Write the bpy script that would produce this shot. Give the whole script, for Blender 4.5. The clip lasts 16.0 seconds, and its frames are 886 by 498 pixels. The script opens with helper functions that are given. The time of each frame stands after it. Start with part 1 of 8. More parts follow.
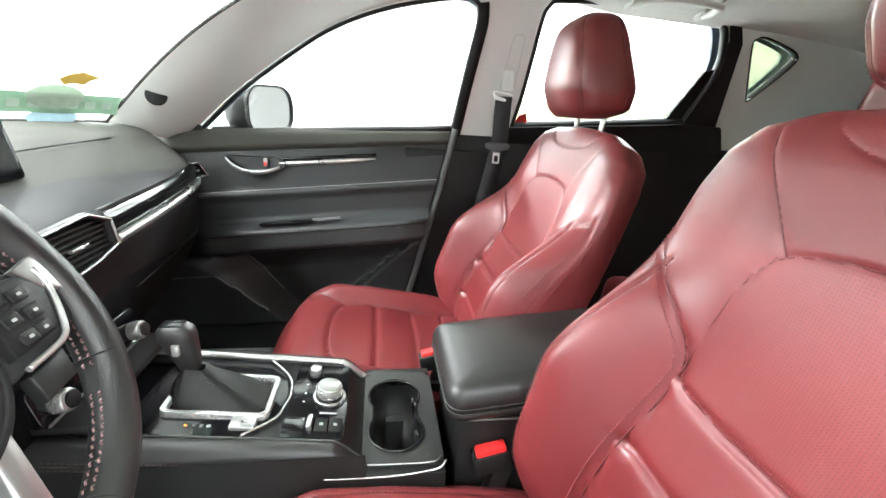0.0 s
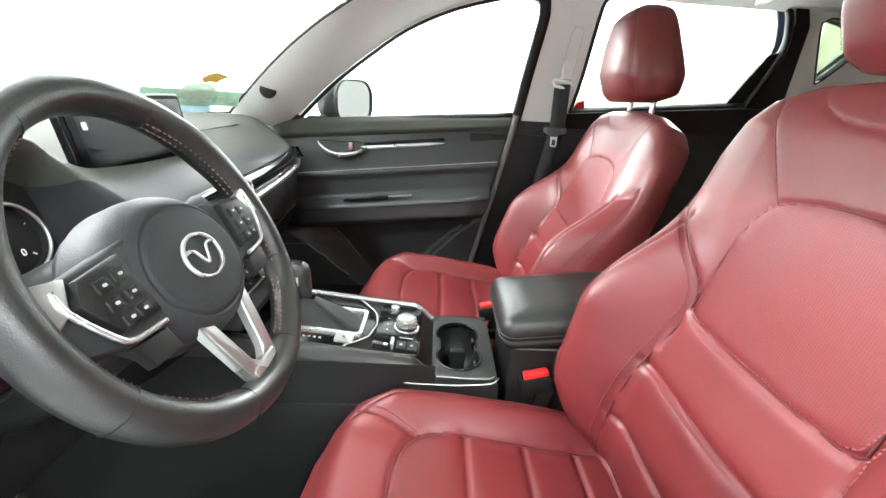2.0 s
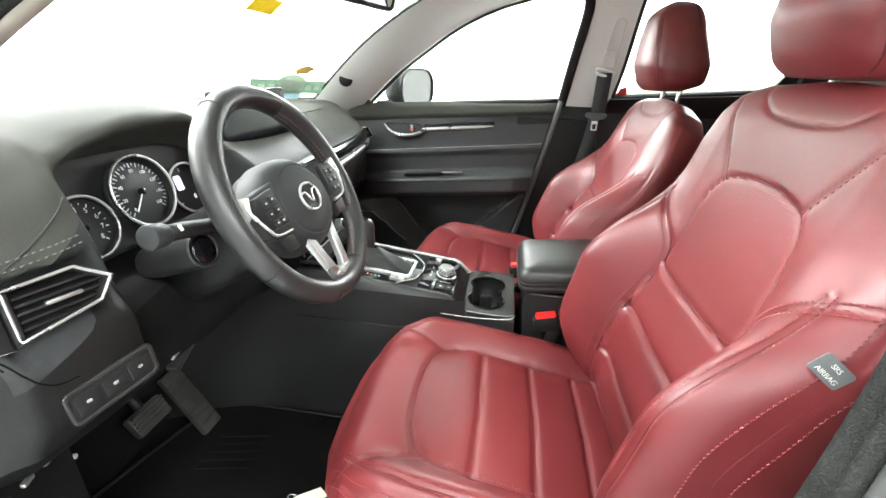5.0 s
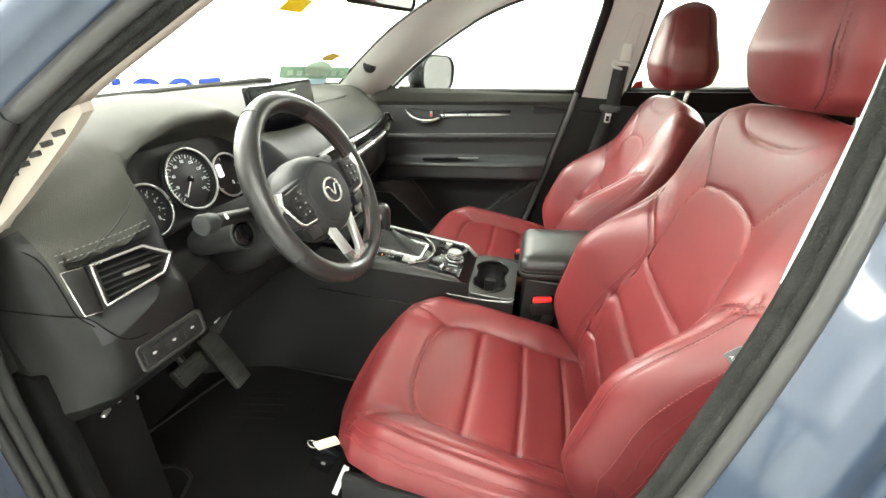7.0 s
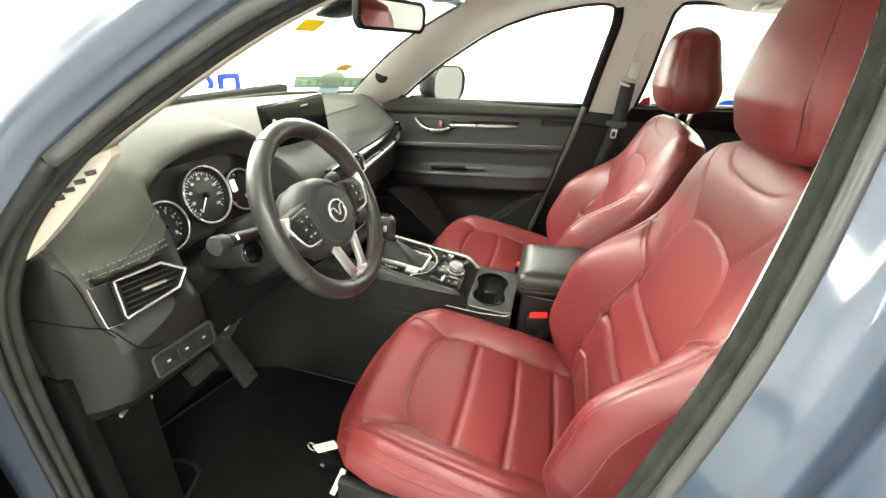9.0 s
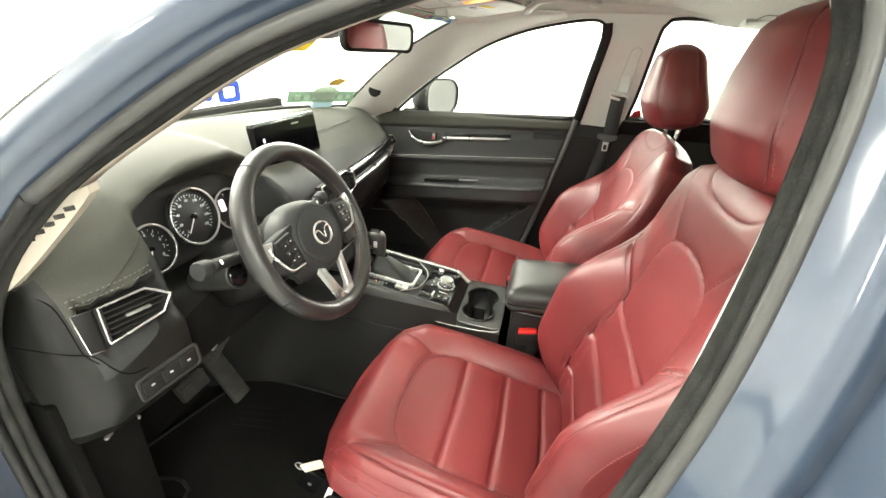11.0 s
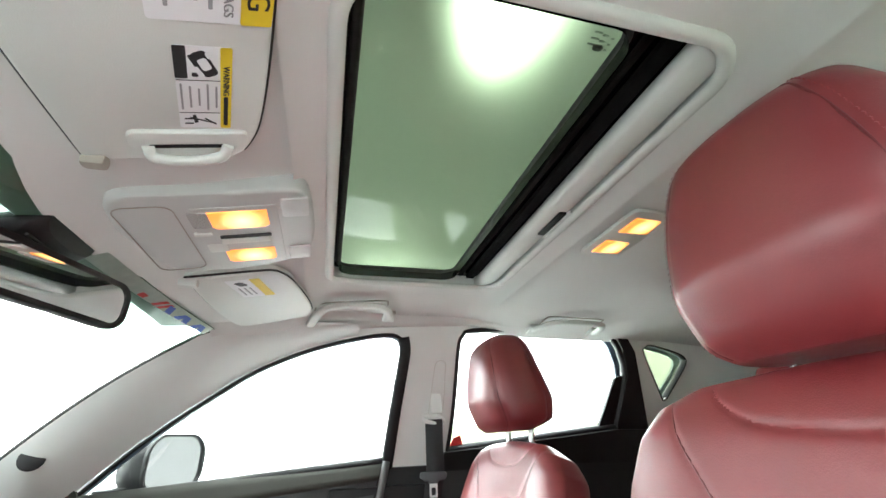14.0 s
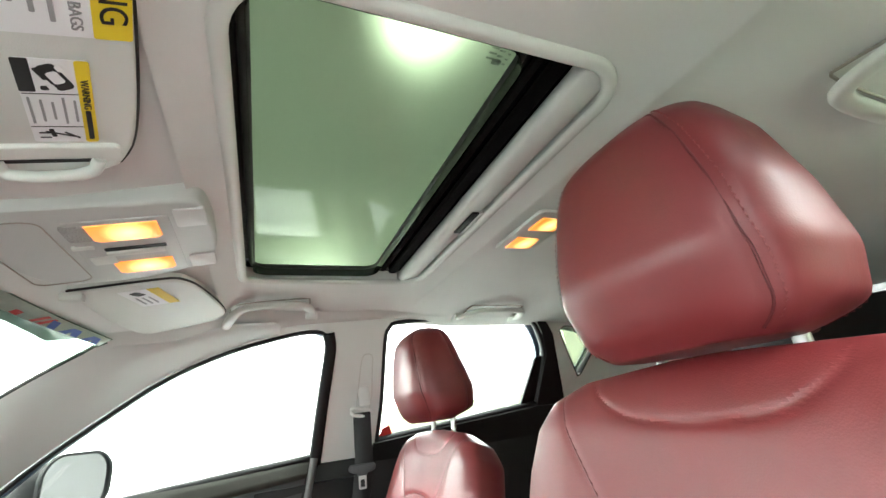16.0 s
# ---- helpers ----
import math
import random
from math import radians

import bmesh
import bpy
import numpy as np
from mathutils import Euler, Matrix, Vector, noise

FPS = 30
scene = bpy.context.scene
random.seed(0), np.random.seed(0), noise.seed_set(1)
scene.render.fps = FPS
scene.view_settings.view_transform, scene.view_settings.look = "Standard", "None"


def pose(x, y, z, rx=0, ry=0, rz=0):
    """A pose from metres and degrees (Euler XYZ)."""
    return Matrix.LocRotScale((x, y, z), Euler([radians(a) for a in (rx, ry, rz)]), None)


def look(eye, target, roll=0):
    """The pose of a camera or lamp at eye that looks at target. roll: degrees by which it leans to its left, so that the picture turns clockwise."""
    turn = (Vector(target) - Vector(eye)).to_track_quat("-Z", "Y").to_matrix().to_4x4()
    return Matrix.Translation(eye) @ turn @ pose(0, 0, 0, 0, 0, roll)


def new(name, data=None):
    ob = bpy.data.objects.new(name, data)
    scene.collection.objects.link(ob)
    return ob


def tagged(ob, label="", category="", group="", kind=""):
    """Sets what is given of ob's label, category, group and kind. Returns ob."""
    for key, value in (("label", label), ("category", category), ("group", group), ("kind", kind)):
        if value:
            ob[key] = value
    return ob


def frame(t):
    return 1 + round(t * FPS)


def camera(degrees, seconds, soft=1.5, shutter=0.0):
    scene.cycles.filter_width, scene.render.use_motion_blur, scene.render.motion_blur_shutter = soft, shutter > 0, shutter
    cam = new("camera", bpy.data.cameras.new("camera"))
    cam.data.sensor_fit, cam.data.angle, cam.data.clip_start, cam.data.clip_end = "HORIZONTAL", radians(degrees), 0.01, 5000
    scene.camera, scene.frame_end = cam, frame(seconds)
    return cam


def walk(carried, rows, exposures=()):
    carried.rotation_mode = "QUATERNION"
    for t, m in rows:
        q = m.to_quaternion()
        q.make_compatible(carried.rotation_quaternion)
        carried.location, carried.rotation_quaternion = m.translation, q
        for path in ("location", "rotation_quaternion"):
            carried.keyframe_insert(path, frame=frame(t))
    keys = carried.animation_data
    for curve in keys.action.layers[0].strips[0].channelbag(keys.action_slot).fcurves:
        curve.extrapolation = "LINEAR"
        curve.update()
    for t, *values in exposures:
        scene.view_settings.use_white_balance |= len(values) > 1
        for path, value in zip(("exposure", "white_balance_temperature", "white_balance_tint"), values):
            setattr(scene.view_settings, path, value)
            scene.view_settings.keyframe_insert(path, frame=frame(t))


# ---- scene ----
cam = camera(93.4, 16.0)
PATH = [
    (0, (0.23, -0.568, 1.134), (0.545, 1.299, 0.488), 4.0),
    (0.5, (0.208, -0.618, 1.123), (0.471, 1.255, 0.474), 3.9),
    (1, (0.196, -0.663, 1.118), (0.396, 1.214, 0.455), 3.7),
    (1.5, (0.192, -0.688, 1.118), (0.316, 1.191, 0.442), 3.3),
    (2, (0.21, -0.726, 1.125), (0.248, 1.149, 0.432), 2.9),
    (2.5, (0.228, -0.766, 1.127), (0.183, 1.105, 0.424), 2.6),
    (3, (0.241, -0.804, 1.13), (0.129, 1.062, 0.42), 2.4),
    (3.5, (0.253, -0.842, 1.133), (0.091, 1.017, 0.413), 2.4),
    (4, (0.259, -0.872, 1.137), (0.064, 0.979, 0.405), 2.4),
    (6.5, (0.302, -0.987, 1.196), (-0.004, 0.787, 0.325), 3.3),
    (7, (0.311, -0.995, 1.213), (-0.015, 0.766, 0.323), 3.7),
    (7.5, (0.318, -1.0, 1.227), (-0.027, 0.752, 0.326), 3.9),
    (8, (0.323, -1.004, 1.245), (-0.037, 0.742, 0.339), 4.3),
    (8.5, (0.326, -1.005, 1.259), (-0.044, 0.739, 0.353), 4.6),
    (9, (0.334, -1.005, 1.27), (-0.04, 0.737, 0.363), 4.8),
    (11.5, (0.368, -0.987, 1.306), (-0.014, 0.773, 0.437), 4.5),
    (12, (0.376, -0.979, 1.308), (0.021, 0.815, 0.497), 4.4),
    (12.5, (0.368, -0.93, 1.285), (0.105, 0.934, 0.607), 4.4),
    (13, (0.315, -0.794, 1.223), (0.323, 1.195, 1.012), 4.1),
    (13.5, (0.285, -0.655, 1.142), (0.576, 1.286, 1.528), 1.9),
    (14, (0.29, -0.567, 1.115), (0.774, 1.184, 1.951), -2.3),
    (14.5, (0.313, -0.518, 1.124), (0.914, 1.057, 2.2), -7.0),
    (15, (0.318, -0.506, 1.13), (0.984, 0.968, 2.306), -10.7),
    (15.5, (0.315, -0.518, 1.13), (1.04, 1.007, 2.202), -10.7),
    (16, (0.318, -0.596, 1.141), (1.098, 1.095, 1.871), -7.3),
]
walk(cam, [(t, look(eye, target, roll)) for t, eye, target, roll in PATH],
     exposures=[(0, 0.58, 6300, 6), (4, 0.50, 6300, 6), (6.5, 0.42, 6800, 3), (8, 0.44, 7200, 2), (12.5, 0.36, 7350, 5), (13, 0.34, 7400, 16), (13.6, 0.5, 6300, 11), (14.5, 0.48, 6100, -1), (16, 0.38, 6350, 1)])

# ---- world and light: a white photo studio ----
world = bpy.data.worlds.new("world")
scene.world = world
world.use_nodes = True
world.node_tree.nodes["Background"].inputs[0].default_value = (1, 1, 1, 1)
world.node_tree.nodes["Background"].inputs[1].default_value = 0.3


def area_lamp(name, place, target, sx, sy, watts, colour=(1, 1, 1)):
    d = bpy.data.lights.new(name, "AREA")
    d.shape, d.size, d.size_y, d.energy, d.color = "ELLIPSE", sx, sy, watts, colour
    o = new(name, d)
    o.matrix_world = look(place, target)
    return o


LAMP = 330
for lx, powers in ((-3.6, (0.20, 1.75, 1.90)), (-1.3, (0.22, 0.35, 0.95)), (1.05, (0.34, 0.42, 1.15)), (3.2, (0.65, 0.50, 1.30)), (5.0, (0.50, 0.3, 0.60))):
    for ly, k in zip((-2.9, 0.25, 5.8), powers):
        area_lamp("ceiling_lamp", (lx, ly, 3.12), (lx + 0.001, ly, 0), 0.55, 1.7, LAMP * k)


# ---- materials ----
def mat(name, colour, rough=0.5, metal=0.0, coat=0.0, bump=0.0, bump_scale=200.0, vary=0.0, vary_scale=6.0, rough_vary=0.0,
        spec=0.5, sheen=0.0, kind="noise"):
    """A surface with variation at two scales: broad tone and roughness, fine relief."""
    m = bpy.data.materials.new(name)
    m.use_nodes = True
    nt = m.node_tree
    b = nt.nodes["Principled BSDF"]
    b.inputs["Base Color"].default_value = (*colour, 1)
    b.inputs["Roughness"].default_value = rough
    b.inputs["Metallic"].default_value = metal
    b.inputs["Coat Weight"].default_value = coat
    b.inputs["Coat Roughness"].default_value = 0.06
    b.inputs["Specular IOR Level"].default_value = spec
    if sheen:
        b.inputs["Sheen Weight"].default_value = sheen
    tc = nt.nodes.new("ShaderNodeTexCoord")
    if vary or rough_vary:
        n = nt.nodes.new("ShaderNodeTexNoise")
        n.inputs["Scale"].default_value = vary_scale
        n.inputs["Detail"].default_value = 5
        nt.links.new(tc.outputs["Object"], n.inputs["Vector"])
        if vary:
            r = nt.nodes.new("ShaderNodeMapRange")
            r.inputs[1].default_value, r.inputs[2].default_value = 0.3, 0.7
            r.inputs[3].default_value, r.inputs[4].default_value = 1 - vary, 1 + vary
            nt.links.new(n.outputs["Fac"], r.inputs[0])
            mx = nt.nodes.new("ShaderNodeVectorMath")
            mx.operation = "SCALE"
            mx.inputs[0].default_value = colour
            nt.links.new(r.outputs[0], mx.inputs["Scale"])
            nt.links.new(mx.outputs[0], b.inputs["Base Color"])
        if rough_vary:
            r = nt.nodes.new("ShaderNodeMapRange")
            r.inputs[1].default_value, r.inputs[2].default_value = 0.3, 0.7
            r.inputs[3].default_value, r.inputs[4].default_value = max(0.02, rough - rough_vary), rough + rough_vary
            nt.links.new(n.outputs["Fac"], r.inputs[0])
            nt.links.new(r.outputs[0], b.inputs["Roughness"])
    if bump:
        if kind == "grain":
            t = nt.nodes.new("ShaderNodeTexVoronoi")
            t.inputs["Scale"].default_value = bump_scale
            out = t.outputs["Distance"]
        else:
            t = nt.nodes.new("ShaderNodeTexNoise")
            t.inputs["Scale"].default_value = bump_scale
            t.inputs["Detail"].default_value = 3
            out = t.outputs["Fac"]
        nt.links.new(tc.outputs["Object"], t.inputs["Vector"])
        bp = nt.nodes.new("ShaderNodeBump")
        bp.inputs["Strength"].default_value = bump
        bp.inputs["Distance"].default_value = 0.002
        nt.links.new(out, bp.inputs["Height"])
        nt.links.new(bp.outputs[0], b.inputs["Normal"])
    return m


def glass(name, colour, rough=0.0, ior=1.1, alpha=0.0):
    m = bpy.data.materials.new(name)
    m.use_nodes = True
    nt = m.node_tree
    nt.nodes.remove(nt.nodes["Principled BSDF"])
    tr = nt.nodes.new("ShaderNodeBsdfTransparent")
    tr.inputs[0].default_value = (*colour, 1)
    gl = nt.nodes.new("ShaderNodeBsdfGlossy")
    gl.inputs["Roughness"].default_value = rough
    fr = nt.nodes.new("ShaderNodeLayerWeight")
    pw = nt.nodes.new("ShaderNodeMath")
    pw.operation = "POWER"
    pw.inputs[1].default_value = 4.0
    sc = nt.nodes.new("ShaderNodeMath")
    sc.operation = "MULTIPLY_ADD"
    sc.inputs[1].default_value, sc.inputs[2].default_value = 0.35, 0.03
    nt.links.new(fr.outputs["Facing"], pw.inputs[0])
    nt.links.new(pw.outputs[0], sc.inputs[0])
    mx = nt.nodes.new("ShaderNodeMixShader")
    nt.links.new(sc.outputs[0], mx.inputs[0])
    nt.links.new(tr.outputs[0], mx.inputs[1])
    nt.links.new(gl.outputs[0], mx.inputs[2])
    nt.links.new(mx.outputs[0], nt.nodes["Material Output"].inputs[0])
    return m


def glow(name, colour, strength):
    m = bpy.data.materials.new(name)
    m.use_nodes = True
    b = m.node_tree.nodes["Principled BSDF"]
    b.inputs["Base Color"].default_value = (*colour, 1)
    b.inputs["Emission Color"].default_value = (*colour, 1)
    b.inputs["Emission Strength"].default_value = strength
    return m


RED = mat("red_leather", (0.155, 0.0195, 0.0220), 0.42, bump=0.05, bump_scale=700, kind="grain", vary=0.08, vary_scale=9, rough_vary=0.06, spec=0.55)


def creased(m, scale, strength):
    """Soft creases under the grain, longer one way than the other."""
    nt = m.node_tree
    tc, mp, n, bp = (nt.nodes.new(k) for k in ("ShaderNodeTexCoord", "ShaderNodeMapping", "ShaderNodeTexNoise", "ShaderNodeBump"))
    mp.inputs["Scale"].default_value = (1, 0.45, 0.8)
    n.inputs["Scale"].default_value, n.inputs["Detail"].default_value, n.inputs["Distortion"].default_value = scale, 4, 0.8
    bp.inputs["Strength"].default_value, bp.inputs["Distance"].default_value = strength, 0.006
    nt.links.new(tc.outputs["Object"], mp.inputs[0])
    nt.links.new(mp.outputs[0], n.inputs["Vector"])
    nt.links.new(n.outputs["Fac"], bp.inputs["Height"])
    first = next(k for k in nt.nodes if k.type == "BUMP" and not k.inputs["Normal"].links and k != bp)
    nt.links.new(bp.outputs[0], first.inputs["Normal"])


creased(RED, 26, 0.09)
RED_SEAM = mat("red_thread", (0.21, 0.040, 0.042), 0.6, bump=0.3, bump_scale=900)
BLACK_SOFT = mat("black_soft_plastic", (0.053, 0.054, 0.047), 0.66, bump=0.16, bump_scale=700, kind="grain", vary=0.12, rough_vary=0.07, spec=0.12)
BLACK_HARD = mat("black_hard_plastic", (0.0115, 0.0115, 0.0115), 0.50, bump=0.12, bump_scale=900, kind="grain", vary=0.15, rough_vary=0.08, spec=0.26)
BLACK_LEATHER = mat("black_leather", (0.020, 0.020, 0.0195), 0.40, bump=0.10, bump_scale=800, kind="grain", vary=0.15, rough_vary=0.1)
GLOSS = mat("gloss_black", (0.005, 0.005, 0.006), 0.12, coat=0.1, rough_vary=0.04, spec=0.3)
CHROME = mat("satin_chrome", (0.58, 0.58, 0.57), 0.28, metal=0.75, rough_vary=0.06)
SILVER = mat("silver_paint", (0.42, 0.42, 0.41), 0.32, metal=0.8, rough_vary=0.06)
TRIM = mat("grey_cloth_headliner", (0.70, 0.70, 0.665), 0.9, bump=0.25, bump_scale=1400, vary=0.03, sheen=0.2)
PLASTIC_GREY = mat("light_grey_plastic", (0.655, 0.665, 0.62), 0.5, bump=0.1, bump_scale=900, kind="grain", vary=0.03, rough_vary=0.06)
# Near pillar trim, toned down in colour where strong light would wash it out.
PILLAR = mat("toned_down_beige_plastic", (0.36, 0.325, 0.275), 0.55, bump=0.1, bump_scale=900, kind="grain", vary=0.04, rough_vary=0.06)
# Light grey trim lifted: the light on the far pillars is in the colour.
PALE_PILLAR = mat("brightened_pillar_plastic", (0.76, 0.785, 0.755), 0.5, bump=0.1, bump_scale=900, kind="grain", vary=0.03, rough_vary=0.06)
RUBBER = mat("black_rubber", (0.034, 0.034, 0.031), 0.7, bump=0.25, bump_scale=260, vary=0.35, vary_scale=30, rough_vary=0.1, spec=0.25)
SEAL = mat("grey_black_seal_cloth", (0.022, 0.0225, 0.021), 0.85, bump=0.7, bump_scale=700, vary=0.3, vary_scale=40, spec=0.2)
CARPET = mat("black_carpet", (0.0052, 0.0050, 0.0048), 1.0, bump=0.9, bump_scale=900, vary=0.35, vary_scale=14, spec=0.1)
PAINT = mat("blue_grey_car_paint", (0.036, 0.053, 0.085), 0.35, metal=0.3, coat=1.0, vary=0.03, rough_vary=0.03)
WHITE_WALL = mat("white_studio_paint", (0.86, 0.86, 0.86), 0.8, bump=0.1, bump_scale=40, vary=0.02)
FLOOR_GREY = mat("grey_studio_floor", (0.46, 0.47, 0.46), 0.35, bump=0.05, bump_scale=60, vary=0.05, rough_vary=0.08)
DARK_WALL = mat("dark_grey_studio_paint", (0.10, 0.10, 0.10), 0.8, bump=0.1, bump_scale=40, vary=0.05)
GREY_WALL = mat("mid_grey_studio_paint", (0.40, 0.40, 0.40), 0.8, bump=0.1, bump_scale=40, vary=0.05)
GLASS = glass("window_glass", (0.97, 0.99, 0.97))
GLASS_TINT = glass("tinted_glass", (0.72, 0.78, 0.62))
GLASS_BAND = glass("green_band_glass", (0.32, 0.42, 0.36))
GLASS_ROOF = glass("sunroof_glass", (0.235, 0.295, 0.215))
rf = GLASS_ROOF.node_tree.nodes.new("ShaderNodeBsdfRefraction")
rf.inputs["Color"].default_value, rf.inputs["Roughness"].default_value, rf.inputs["IOR"].default_value = (0.225, 0.255, 0.200, 1), 0.62, 1.10
for lk in list(GLASS_ROOF.node_tree.links):
    if lk.from_node.type == "BSDF_TRANSPARENT":
        GLASS_ROOF.node_tree.links.new(rf.outputs[0], lk.to_socket)
MIRROR = mat("mirror_silver", (0.9, 0.9, 0.9), 0.02, metal=1.0)
SCREEN = mat("screen_glass", (0.003, 0.003, 0.0045), 0.10, spec=0.06)
WHITE = mat("white_print", (0.8, 0.8, 0.8), 0.6, vary=0.02)
YELLOW = mat("yellow_print", (0.75, 0.56, 0.02), 0.6, vary=0.03)
INK = mat("black_print", (0.015, 0.015, 0.015), 0.6, vary=0.05)
BLUE_SIGN = mat("blue_sign", (0.002, 0.013, 0.10), 0.8, vary=0.03, spec=0.05)
RED_SIGN = mat("red_sign", (0.65, 0.03, 0.03), 0.4, vary=0.03)
RED_PLASTIC = mat("red_plastic", (0.75, 0.03, 0.03), 0.35, vary=0.04, rough_vary=0.05)
WEB = mat("black_webbing", (0.014, 0.014, 0.015), 0.75, bump=0.6, bump_scale=1600, vary=0.1)
def film(name, colour):
    """Thin printed film that lets the light behind it through."""
    m = mat(name, colour, 0.5, vary=0.12, vary_scale=60)
    nt = m.node_tree
    tr, mx = nt.nodes.new("ShaderNodeBsdfTranslucent"), nt.nodes.new("ShaderNodeMixShader")
    tr.inputs[0].default_value = (*colour, 1)
    mx.inputs[0].default_value = 0.30
    nt.links.new(nt.nodes["Principled BSDF"].outputs[0], mx.inputs[1])
    nt.links.new(tr.outputs[0], mx.inputs[2])
    nt.links.new(mx.outputs[0], nt.nodes["Material Output"].inputs[0])
    return m


def lamp_lens():
    """A frosted lens: white-hot over the bulb, orange towards its ends."""
    m = glow("warm_lamp_lens", (1.0, 0.40, 0.09), 1.0)
    nt = m.node_tree
    tc, ds, mr, mx = (nt.nodes.new(k) for k in ("ShaderNodeTexCoord", "ShaderNodeVectorMath", "ShaderNodeMapRange", "ShaderNodeMix"))
    ds.operation = "DISTANCE"
    ds.inputs[1].default_value = (0.55, 0.5, 0.5)
    mr.inputs[1].default_value, mr.inputs[2].default_value, mr.inputs[3].default_value, mr.inputs[4].default_value = 0.02, 0.40, 1.0, 0.0
    mx.data_type = "RGBA"
    mx.inputs[6].default_value, mx.inputs[7].default_value = (0.80, 0.24, 0.03, 1), (2.0, 1.35, 0.50, 1)
    sp = nt.nodes.new("ShaderNodeMapping")
    sp.inputs["Scale"].default_value, sp.inputs["Location"].default_value = (1, 0.55, 0.0), (0, 0.225, 0.5)
    nt.links.new(tc.outputs["Generated"], sp.inputs[0])
    nt.links.new(sp.outputs[0], ds.inputs[0])
    nt.links.new(ds.outputs["Value"], mr.inputs[0])
    nt.links.new(mr.outputs[0], mx.inputs[0])
    nt.links.new(mx.outputs[2], nt.nodes["Principled BSDF"].inputs["Emission Color"])
    return m


WARM_LAMP = lamp_lens()
GREEN_FILM = film("green_sticker_film", (0.34, 0.48, 0.37))
YELLOW_FILM = film("yellow_sticker_film", (0.70, 0.58, 0.05))
# Lightened black plastic: the highlight along moulded edges is put into the colour.
LIT_EDGE = mat("lit_black_edge", (0.13, 0.133, 0.13), 0.4, vary=0.15, vary_scale=30, rough_vary=0.1)
DOOR_SKIN = mat("black_door_plastic", (0.031, 0.033, 0.034), 0.48, bump=0.14, bump_scale=800, kind="grain", vary=0.12, rough_vary=0.07, spec=0.42)
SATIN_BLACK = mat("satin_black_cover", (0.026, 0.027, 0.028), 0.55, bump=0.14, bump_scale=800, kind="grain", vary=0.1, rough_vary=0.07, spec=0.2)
# Body paint darkened and dulled: the jamb's shade is put into its colour.
JAMB = mat("shaded_jamb_paint", (0.010, 0.015, 0.027), 0.5, bump=0.1, bump_scale=300, vary=0.12, rough_vary=0.06, spec=0.25)
# Lower dashboard plastic, darkened in colour for the shade towards the floor.
KNEE = mat("shaded_knee_plastic", (0.0095, 0.0095, 0.0092), 0.45, bump=0.14, bump_scale=800, kind="grain", vary=0.15, rough_vary=0.08, spec=0.22)
THREAD = mat("red_grey_thread", (0.15, 0.085, 0.085), 0.7, bump=0.3, bump_scale=900)


# ---- mesh helpers ----
def part(name, bm, material, parent=None, label=""):
    me = bpy.data.meshes.new(name)
    bm.to_mesh(me)
    bm.free()
    for m in material if isinstance(material, (list, tuple)) else [material]:
        me.materials.append(m)
    o = new(name, me)
    o.parent = parent
    if label:
        o["label"] = label
    return o


def thing(name, label, category, group="", kind="", at=(0, 0, 0)):
    o = new(name)
    o.empty_display_size = 0.05
    o.location = at
    return tagged(o, label, category, group, kind)


def smooth(bm, angle=40):
    for f in bm.faces:
        f.smooth = True
    for e in bm.edges:
        if len(e.link_faces) == 2 and e.calc_face_angle(0) > radians(angle):
            e.smooth = False
    return bm


def box(size, at=(0, 0, 0), bevel=0.004, turn=(0, 0, 0), bm=None, seg=2):
    """A box with rounded edges."""
    bm2 = bmesh.new()
    bmesh.ops.create_cube(bm2, size=1)
    bmesh.ops.scale(bm2, vec=size, verts=bm2.verts)
    if bevel:
        bmesh.ops.bevel(bm2, geom=list(bm2.edges), offset=min(bevel, 0.45 * min(size)), segments=seg, profile=0.6, affect="EDGES")
    bmesh.ops.transform(bm2, matrix=pose(*at, *turn), verts=bm2.verts)
    smooth(bm2, 50)
    return merged(bm, bm2)


def merged(bm, bm2):
    if bm is None:
        return bm2
    me = bpy.data.meshes.new("scratch")
    bm2.to_mesh(me)
    bm2.free()
    bm.from_mesh(me)
    bpy.data.meshes.remove(me)
    return bm


def from_grid(P, close_u=False, close_v=False, bm=None, caps=False):
    """A sheet through an array of places, rows first."""
    bm = bm or bmesh.new()
    nv, nu = P.shape[:2]
    vs = [[bm.verts.new(P[j, i]) for i in range(nu)] for j in range(nv)]
    for j in range(nv if close_v else nv - 1):
        for i in range(nu if close_u else nu - 1):
            a, b, c, d = vs[j][i], vs[j][(i + 1) % nu], vs[(j + 1) % nv][(i + 1) % nu], vs[(j + 1) % nv][i]
            try:
                bm.faces.new((a, b, c, d)).smooth = True
            except ValueError:
                pass
    if caps:
        for row in (vs[0][::-1], vs[-1]):
            bm.faces.new(row)
    bm.normal_update()
    return bm


def spline(points, n):
    """n places along a smooth line through the points, evenly spaced."""
    p = np.array(points, float)
    q = np.vstack([2 * p[0] - p[1], p, 2 * p[-1] - p[-2]])
    out = []
    for k in range(len(p) - 1):
        a, b, c, d = q[k:k + 4]
        for t in np.linspace(0, 1, 24, endpoint=False):
            out.append(0.5 * (2 * b + (c - a) * t + (2 * a - 5 * b + 4 * c - d) * t * t + (3 * b - a - 3 * c + d) * t ** 3))
    out.append(p[-1])
    out = np.array(out)
    s = np.r_[0, np.cumsum(np.linalg.norm(np.diff(out, axis=0), axis=1))]
    u = np.linspace(0, s[-1], n)
    return np.stack([np.interp(u, s, out[:, k]) for k in range(p.shape[1])], 1)


